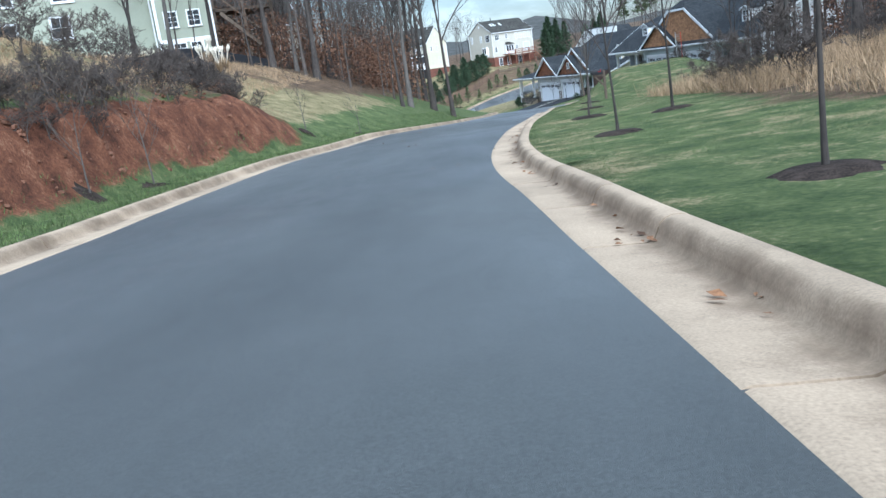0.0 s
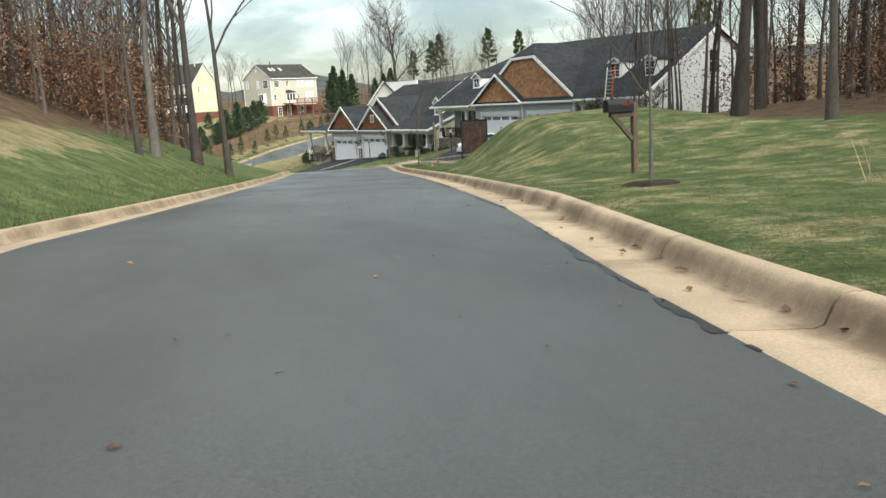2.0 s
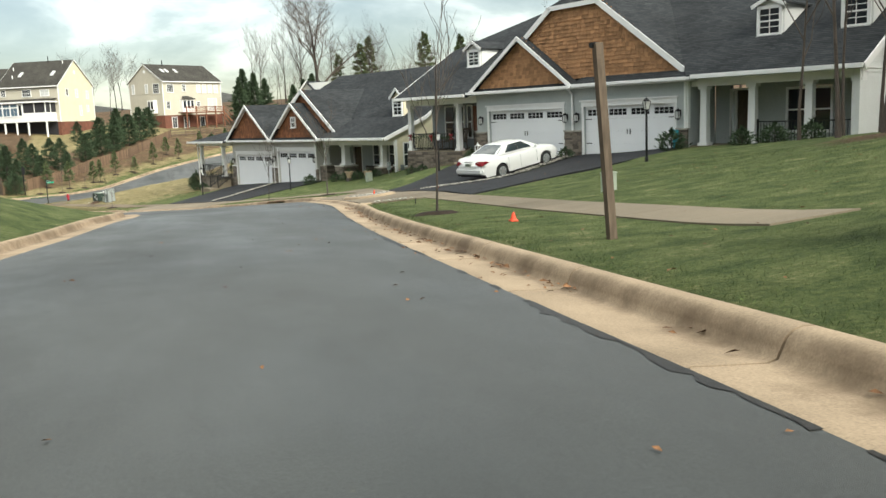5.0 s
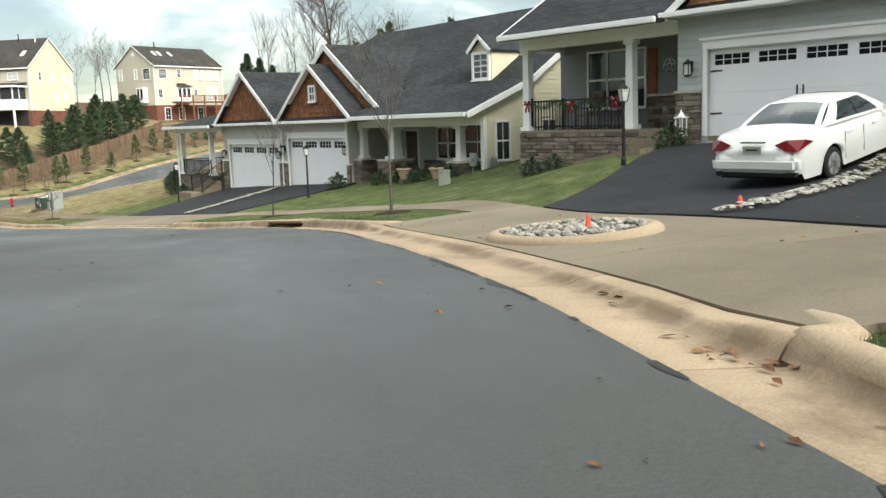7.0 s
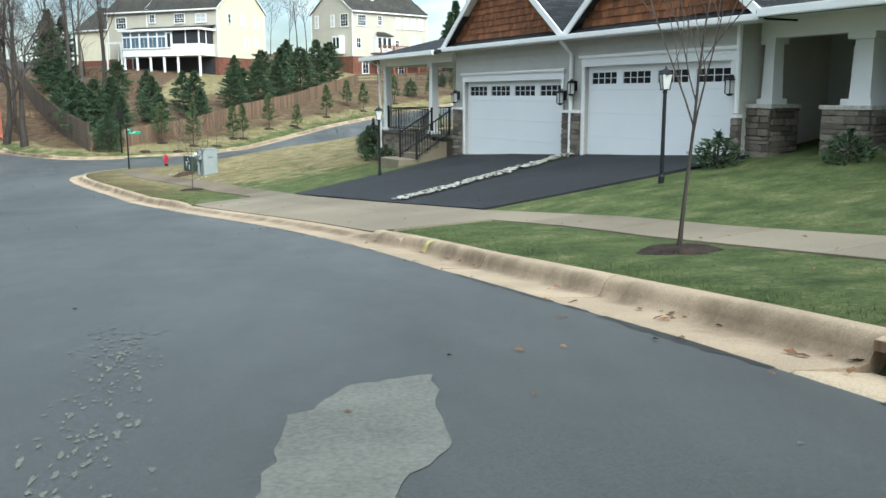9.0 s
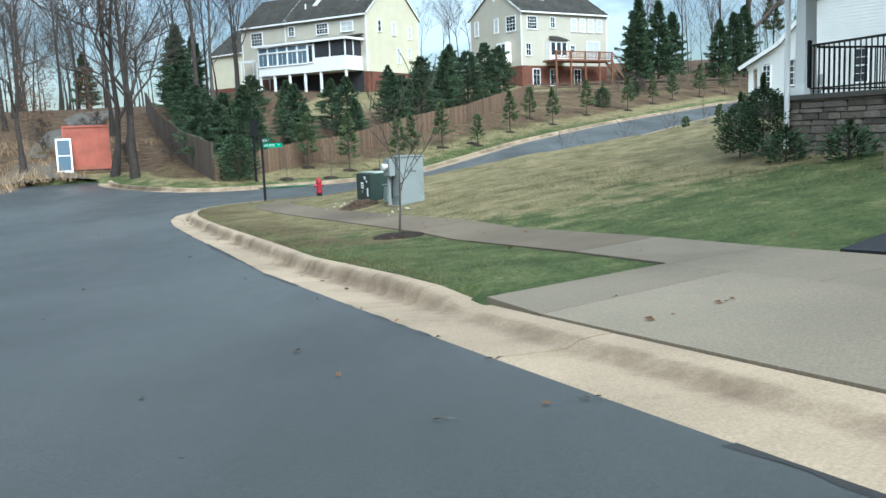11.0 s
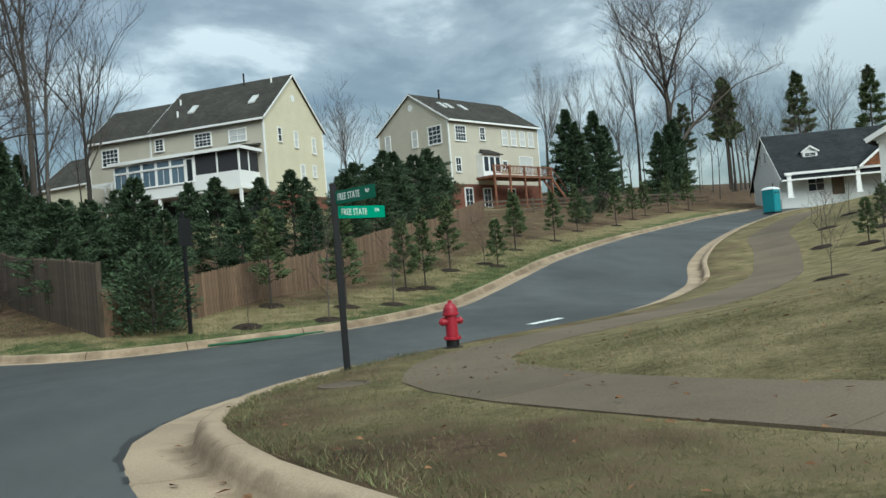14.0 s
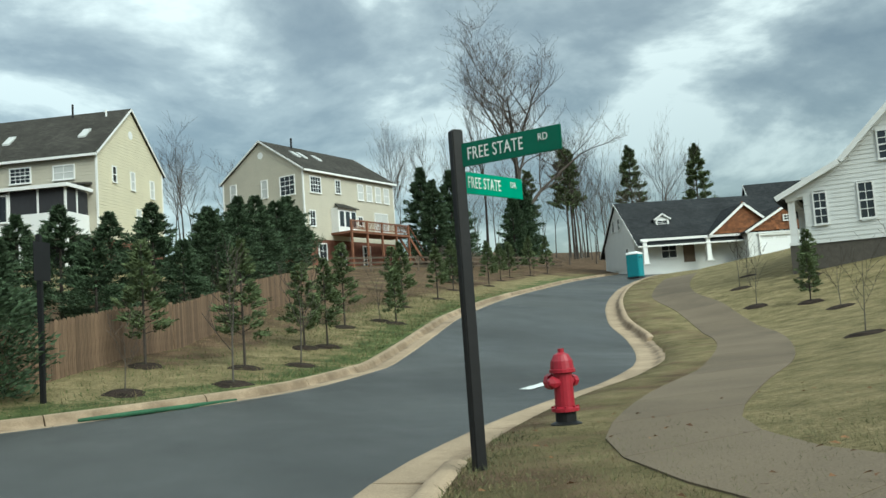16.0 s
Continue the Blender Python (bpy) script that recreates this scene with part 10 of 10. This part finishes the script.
# ---- portable toilet and container ----
def toilet():
    t = thing("portable_toilet", on_land(37.8, 190.4, 30, -0.05) @ Matrix.Scale(0.87, 4), "teal portable toilet with a white roof", "portable toilet")
    part("cabin", boxes((-0.55, -0.55, 0.08, 0.55, 0.55, 2.05), bev=0.03), M["teal"], t)
    part("base", boxes((-0.6, -0.6, -0.02, 0.6, 0.6, 0.08), bev=0.02), M["rubber"], t)
    part("door", boxes((-0.42, -0.575, 0.16, 0.42, -0.552, 1.92), bev=0.01), M["teal"], t)
    part("roof", lathe(bmesh.new(), [(0.82, 2.05), (0.82, 2.09), (0.70, 2.20), (0.35, 2.30), (0.05, 2.32)], 4), M["sign_white"], t, "white domed roof").rotation_euler = (0, 0, math.pi / 4)
    for s in (-1, 1):
        part("vent", boxes((s * 0.2 - .12, -0.58, 1.70, s * 0.2 + .12, -0.5755, 1.82)), M["rubber"], t)


toilet()


def container():
    t = thing("container", on_land(-13.9, 161.4, 23, -0.05), "orange-red corrugated steel container", "container")
    bm = bmesh.new()
    W, D, H = 2.6, 2.4, 2.7
    prof = []
    n = 14
    for k in range(n):
        x0, s = -W / 2 + W * k / n, W / n
        prof += [(x0, 0.0), (x0 + s * .5, 0.0), (x0 + s * .5, 0.06), (x0 + s, 0.06)]
    lo = [bm.verts.new((x, y, 0.12)) for x, y in prof]; hi = [bm.verts.new((x, y, H)) for x, y in prof]
    for k in range(len(lo) - 1):
        bm.faces.new((lo[k], lo[k + 1], hi[k + 1], hi[k]))
    part("front_panel", bm, M["container"], t)
    part("shell", boxes((-W / 2, 0.07, 0.10, W / 2, D, H)), M["container"], t)
    for x in (-W / 2 - .05, W / 2 - .05):
        part("corner_post", boxes((x, -0.05, 0.0, x + 0.1, 0.06, H + 0.05), bev=0.01), M["container"], t)
    part("roof_rail", boxes((-W / 2 - .05, -0.05, H, W / 2 + .05, D, H + 0.12), bev=0.01), M["container"], t)
    part("skid", boxes((-W / 2, -0.04, 0.0, W / 2, 0.06, 0.12)), M["rubber"], t)
    d = thing("window_frame", on_land(-14.75, 160.1, 23, 0) @ pose(0, 0, 0, -8, 0, 0), "white glazed door frame leaning on the container", "window frame")
    for k in range(1):
        x = -0.45
        part("frame", boxes((x, -0.03, 0, x + 0.10, 0.03, 2.1), (x + 0.80, -0.03, 0, x + 0.90, 0.03, 2.1), (x + .1, -0.03, 0, x + 0.80, 0.03, 0.16), (x + .1, -0.03, 1.98, x + 0.80, 0.03, 2.1), (x + .1, -0.02, 1.02, x + 0.80, 0.02, 1.08)), M["white"], d)
        part("pane", boxes((x + .1, -0.008, .16, x + .8, 0.008, 1.98)), M["glass_blue"], d)


container()


# ---- marks and oddments on the road ----
def road_marks():
    rnd = random.Random(3)
    vs, fs = [], []
    def blot(poly):
        c = len(vs)
        cx, cy = sum(p[0] for p in poly) / len(poly), sum(p[1] for p in poly) / len(poly)
        vs.append((cx, cy, float(road_z(cy)) + 0.005))
        for x, y in poly:
            vs.append((x, y, float(road_z(y)) + 0.004))
        for k in range(len(poly)):
            fs.append((c, c + 1 + k, c + 1 + (k + 1) % len(poly)))
    def spot(x, y, r, stretch=1.0, ang=0.0):
        n = 9
        poly = []
        for k in range(n):
            a = 2 * math.pi * k / n
            u, v = r * stretch * math.cos(a) * rnd.uniform(.6, 1.2), r * math.sin(a) * rnd.uniform(.6, 1.2)
            poly.append((x + u * math.cos(ang) - v * math.sin(ang), y + u * math.sin(ang) + v * math.cos(ang)))
        blot(poly)
    def ragged(poly, j=0.035):
        out = []
        for (x0, y0), (x1, y1) in zip(poly, poly[1:] + poly[:1]):
            for k in range(7):
                out.append((x0 + (x1 - x0) * k / 7 + rnd.gauss(0, j * 0.4), y0 + (y1 - y0) * k / 7 + rnd.gauss(0, j * 0.4)))
        return out
    blot(ragged([(13.94, 91.63), (14.35, 91.75), (14.55, 91.95), (14.85, 92.6), (14.86, 93.8), (14.45, 93.6), (14.17, 93.0), (14.12, 92.0)]))
    blot(ragged([(15.24, 86.84), (15.47, 87.43), (15.77, 87.87), (16.04, 87.39), (15.97, 86.94), (15.78, 86.81), (15.45, 86.68)], 0.03))
    blot(ragged([(16.42, 87.79), (16.61, 88.07), (16.73, 87.74), (16.54, 87.47)], 0.015))
    line = [(10.6, 104.0), (11.6, 100.9), (12.9, 95.4), (13.5, 92.2), (13.75, 89.8)]
    for k in range(700):
        u = rnd.random() * (len(line) - 1); i = int(u)
        (x0, y0), (x1, y1) = line[i], line[i + 1]
        f = u - i
        spot(x0 + (x1 - x0) * f + rnd.gauss(0, 0.13), y0 + (y1 - y0) * f, rnd.uniform(.004, .015), rnd.uniform(1.5, 5), math.atan2(y1 - y0, x1 - x0))
    for x, y, r, s in ((13.0, 71.5, 0.06, 6), (13.2, 72.3, 0.05, 5), (12.6, 102.4, 0.05, 4), (11.3, 98.8, 0.04, 6), (12.2, 97.9, 0.05, 4)):
        for k in range(5):
            spot(x + rnd.gauss(0, .2), y + rnd.gauss(0, .5), r * rnd.uniform(.15, .45), s, 1.3 + rnd.gauss(0, .3))
    for k in range(170):
        y = rnd.uniform(10, 132); q = at_y(EDGE_R, y)
        x, yy = EDGE_R[q] - NR[q] * (0.15 + abs(rnd.gauss(0, 1.6)))
        spot(x, yy, rnd.uniform(.006, .018), rnd.uniform(1, 2), rnd.uniform(0, 3))
    ob = pydata("pale_marks", vs, fs, M["patch"])
    tagged(ob, "chalky pale stains and grit on the asphalt", "marks", kind="stuff")


road_marks()
wp = [(7.0, 148.55), (8.0, 149.35), (7.9, 149.6), (6.85, 148.75)]
tagged(pydata("road_patch", [(x, y, float(road_z(y)) + 0.012) for x, y in wp], [(0, 1, 2, 3)], M["sign_white"]), "white painted patch on the road edge", "road patch", kind="structure")
sk = bmesh.new()
tube(sk, [(-0.6, 150.3, -5.66), (0.3, 150.75, -5.66), (1.2, 151.15, -5.66), (2.2, 151.7, -5.66)], [0.03, 0.045, 0.045, 0.03], 8)
tagged(part("filter_sock", sk, M["green_sock"], smooth=True), "green erosion filter sock lying at the kerb", "filter sock")


def lane():
    """Dirt lane running off into the wood."""
    mid = smooth_line([(-15.3, 156.6), (-17.0, 161), (-19.3, 168), (-21.8, 176), (-24.5, 186), (-28, 200), (-33, 216)], 1.0)
    t = np.gradient(mid, axis=0); t /= np.linalg.norm(t, axis=1)[:, None]
    nr = np.stack([t[:, 1], -t[:, 0]], 1)
    vs, fs = [], []
    for k, (p, q) in enumerate(zip(mid, nr)):
        wide = 1.0 + 1.3 * max(0, 1 - k / 5)
        for o in (-1.7, -0.6, 0.6, 1.7):
            x, y = p + q * o * wide
            vs.append((x, y, max(land_z(x, y), float(road_z(y)) - 0.01 if k < 5 else -99) + (0.05 if abs(o) < 1 else 0.03)))
    for k in range(len(mid) - 1):
        for o in range(3):
            a = k * 4 + o
            fs.append((a, a + 1, a + 5, a + 4))
    m = mat("lane_gravel", (0.13, 0.115, 0.10), 0.95, var=0.25, scale=1.5, fine=20, bump=0.5, stain=0.4, spec=0.15)
    tagged(pydata("lane", vs, fs, m, smooth=True), "worn gravel lane leading into bare woods", "lane", kind="structure")


lane()


def board():
    """A mottled brown sheet in a dark frame, on two short posts at the foot of the mound."""
    x, y = 16.9, 51.82
    z0 = land_z(x, y)
    t = thing("notice_board", pose(x, y, z0, 0, 0, math.degrees(math.atan2(-0.70, 0.95))), "dark rust-brown weathered board beside the grassy mound", "board")
    top = 2.09 - z0
    part("sheet", boxes((-0.57, -0.012, top - 1.46, 0.57, 0.012, top - 0.03), bev=0.004), mat("rusty_board", (0.050, 0.030, 0.023), 0.85, var=0.35, scale=2.2, fine=9, stain=0.5, bump=0.2), t, "mottled rust-brown sheet")
    part("frame_rail", boxes((-0.60, -0.03, top - 0.05, 0.60, 0.03, top), bev=0.006), M["black"], t, "dark top rail")
    for k in (-1, 1):
        part("post", boxes((k * 0.59 - .025, -0.025, -0.3, k * 0.59 + .025, 0.025, top - 0.05), bev=0.006), M["black"], t)


board()
plank = thing("marker_post", on_land(16.2, 55.96), "tall dark wooden post leaning a little by the kerb", "post")
part("post", beams(((-0.14, 0.05, 2.15), (0.0, 0.0, -0.2), 0.09, 0.09, (0, 1, 0))), M["fence_dark"], plank)
part("cap", boxes((-0.20, 0.0, 2.10, -0.10, 0.1, 2.16), bev=0.01), M["black"], plank)


def silt_fence():
    """Black fabric on stakes along the top of the bank."""
    line = smooth_line([(-9.6, 20), (-8.4, 30), (-7.6, 38), (-6.6, 46), (-5.8, 52)], 1.0)
    t = thing("silt_fence", Matrix(), "black sagging silt fence on wooden stakes", "fence")
    vs, fs = [], []
    rnd = random.Random(2)
    for k, (x, y) in enumerate(line):
        z = land_z(x, y)
        vs += [(x, y, z - 0.1), (x + rnd.uniform(-.03, .03), y, z + 0.62 + rnd.uniform(-.06, .06)), (x - 0.012, y, z - 0.1), (x - 0.012, y, z + 0.6)]
    for k in range(len(line) - 1):
        a = 4 * k
        fs += [(a, a + 4, a + 5, a + 1), (a + 2, a + 3, a + 7, a + 6), (a + 1, a + 5, a + 7, a + 3)]
    pydata("fabric", vs, fs, M["tarp"], t)
    for k in range(0, len(line), 2):
        x, y = line[k]
        z = land_z(x, y)
        part("stake", boxes((x + .02, y - .02, z - .2, x + .06, y + .02, z + 0.85)), M["fence"], t)


silt_fence()


def pampas(x, y, s):
    t = thing("pampas_grass", on_land(x, y), "clump of pale plumed pampas grass", "grass clump", "pampas clumps")
    rnd = random.Random(int(x * 13 + y))
    vs, fs = [], []
    for k in range(260):
        a, l = rnd.uniform(0, 6.28), rnd.uniform(.5, 1.3) * s
        d = Vector((math.cos(a) * rnd.uniform(.2, .8), math.sin(a) * rnd.uniform(.2, .8), 1)).normalized() * l
        q = len(vs); w = Vector((-math.sin(a), math.cos(a), 0)) * 0.012
        vs += [-w, w, d]
        fs.append((q, q + 1, q + 2))
    pydata("blades", vs, fs, M["straw"], t)
    for k in range(9):
        a = rnd.uniform(0, 6.28)
        b = Vector((math.cos(a) * .25, math.sin(a) * .25, 1.2 * s)); e = b + Vector((math.cos(a) * .12, math.sin(a) * .12, .45 * s))
        part("plume", tubes(([Vector((0, 0, 0)), b, b.lerp(e, .5), e], [0.008, 0.02, 0.075, 0.01]), n=6), M["plume"], t, "pale feathery plume")


M["plume"] = mat("pampas_plume", (0.58, 0.52, 0.42), 0.95, var=0.12, scale=8, fine=40, bump=0.5)
for x, y, s in ((-5.6, 36.0, 0.9), (-5.2, 37.3, 0.85), (-6.0, 38.2, 1.0), (-5.3, 39.0, 0.8)):
    pampas(x, y, s)


def clay_lumps():
    """Clods and broken stone lying in the face of the clay cut."""
    rnd = random.Random(31)
    vs, fs = [], []
    for k in range(420):
        y = rnd.uniform(-9, 19); q = at_y(EDGE_L, y)
        x, yy = EDGE_L[q] + NL[q] * rnd.uniform(2.2, 4.2)
        c = Vector((x, yy, land_z(x, yy) + 0.02)); s = rnd.uniform(0.02, 0.085)
        u = Vector((rnd.gauss(0, 1), rnd.gauss(0, 1), rnd.gauss(0, .4))).normalized(); v = u.cross(Vector((0.2, 0.1, 1))).normalized(); w = u.cross(v)
        b = len(vs)
        for i in (-1, 1):
            for j in (-1, 1):
                for l in (-1, 1):
                    vs.append(c + u * s * i * rnd.uniform(.6, 1.1) + v * s * .7 * j * rnd.uniform(.6, 1) + w * s * .5 * l * rnd.uniform(.6, 1))
        fs += [tuple(b + i for i in f) for f in ((0, 1, 3, 2), (6, 7, 5, 4), (0, 4, 5, 1), (2, 3, 7, 6), (0, 2, 6, 4), (1, 5, 7, 3))]
    m = mat("clay_clod", (0.155, 0.078, 0.05), 0.95, var=0.25, scale=3, fine=20, island=0.4, spec=0.1)
    tagged(pydata("clay_clods", vs, fs, m), "red clay clods and broken stone on the bank", "clods", kind="stuff")


clay_lumps()


# ---- wet grit along the edge of the asphalt, and a cover in the corner's grass ----
def wet_seam():
    rnd = random.Random(41)
    vs, fs = [], []
    ka, kb = at_y(EDGE_R, 14), at_y(EDGE_R, 139)
    last = None
    for k in range(ka, kb):
        a, b = EDGE_R[k], EDGE_R[k + 1]
        n = max(1, int(math.hypot(b[0] - a[0], b[1] - a[1]) / 0.12))
        for i in range(n):
            f = i / n
            x, y = a[0] + (b[0] - a[0]) * f, a[1] + (b[1] - a[1]) * f
            nx, ny = NR[k]
            s = x * 0.9 + y
            w = 0.03 + 0.03 * math.sin(s * 0.7) + 0.025 * math.sin(s * 2.3 + 1) + rnd.uniform(-.035, .05)
            if w < 0.02:
                last = None
                continue
            w += 0.02
            q = len(vs)
            vs += [(x - nx * 0.012, y - ny * 0.012, float(road_z(y)) + 0.004), (x - nx * w, y - ny * w, float(road_z(y)) + 0.004)]
            if last is not None:
                fs.append((last, q, q + 1, last + 1))
            last = q
    M["wet_grit"] = mat("wet_grit", (0.016, 0.015, 0.013), 0.45, var=0.3, scale=3, fine=80, bump=0.3)
    tagged(pydata("wet_grit", vs, fs, M["wet_grit"]), "dark wet grit along the edge of the asphalt", "grit", kind="stuff")


wet_seam()
cover = thing("manhole_cover", on_land(2.06, 137.8), "rusty round iron cover set in the corner grass", "manhole cover")
part("rim", lathe(bmesh.new(), [(0.27, -0.05), (0.27, 0.014), (0.24, 0.018), (0.235, -0.05)], 28), M["fence_dark"], cover)
part("plate", lathe(bmesh.new(), [(0.23, -0.05), (0.23, 0.008), (0.2, 0.013), (0.17, 0.009), (0.1, 0.013), (0.02, 0.01)], 28), M["fence_dark"], cover, "rusty iron plate")
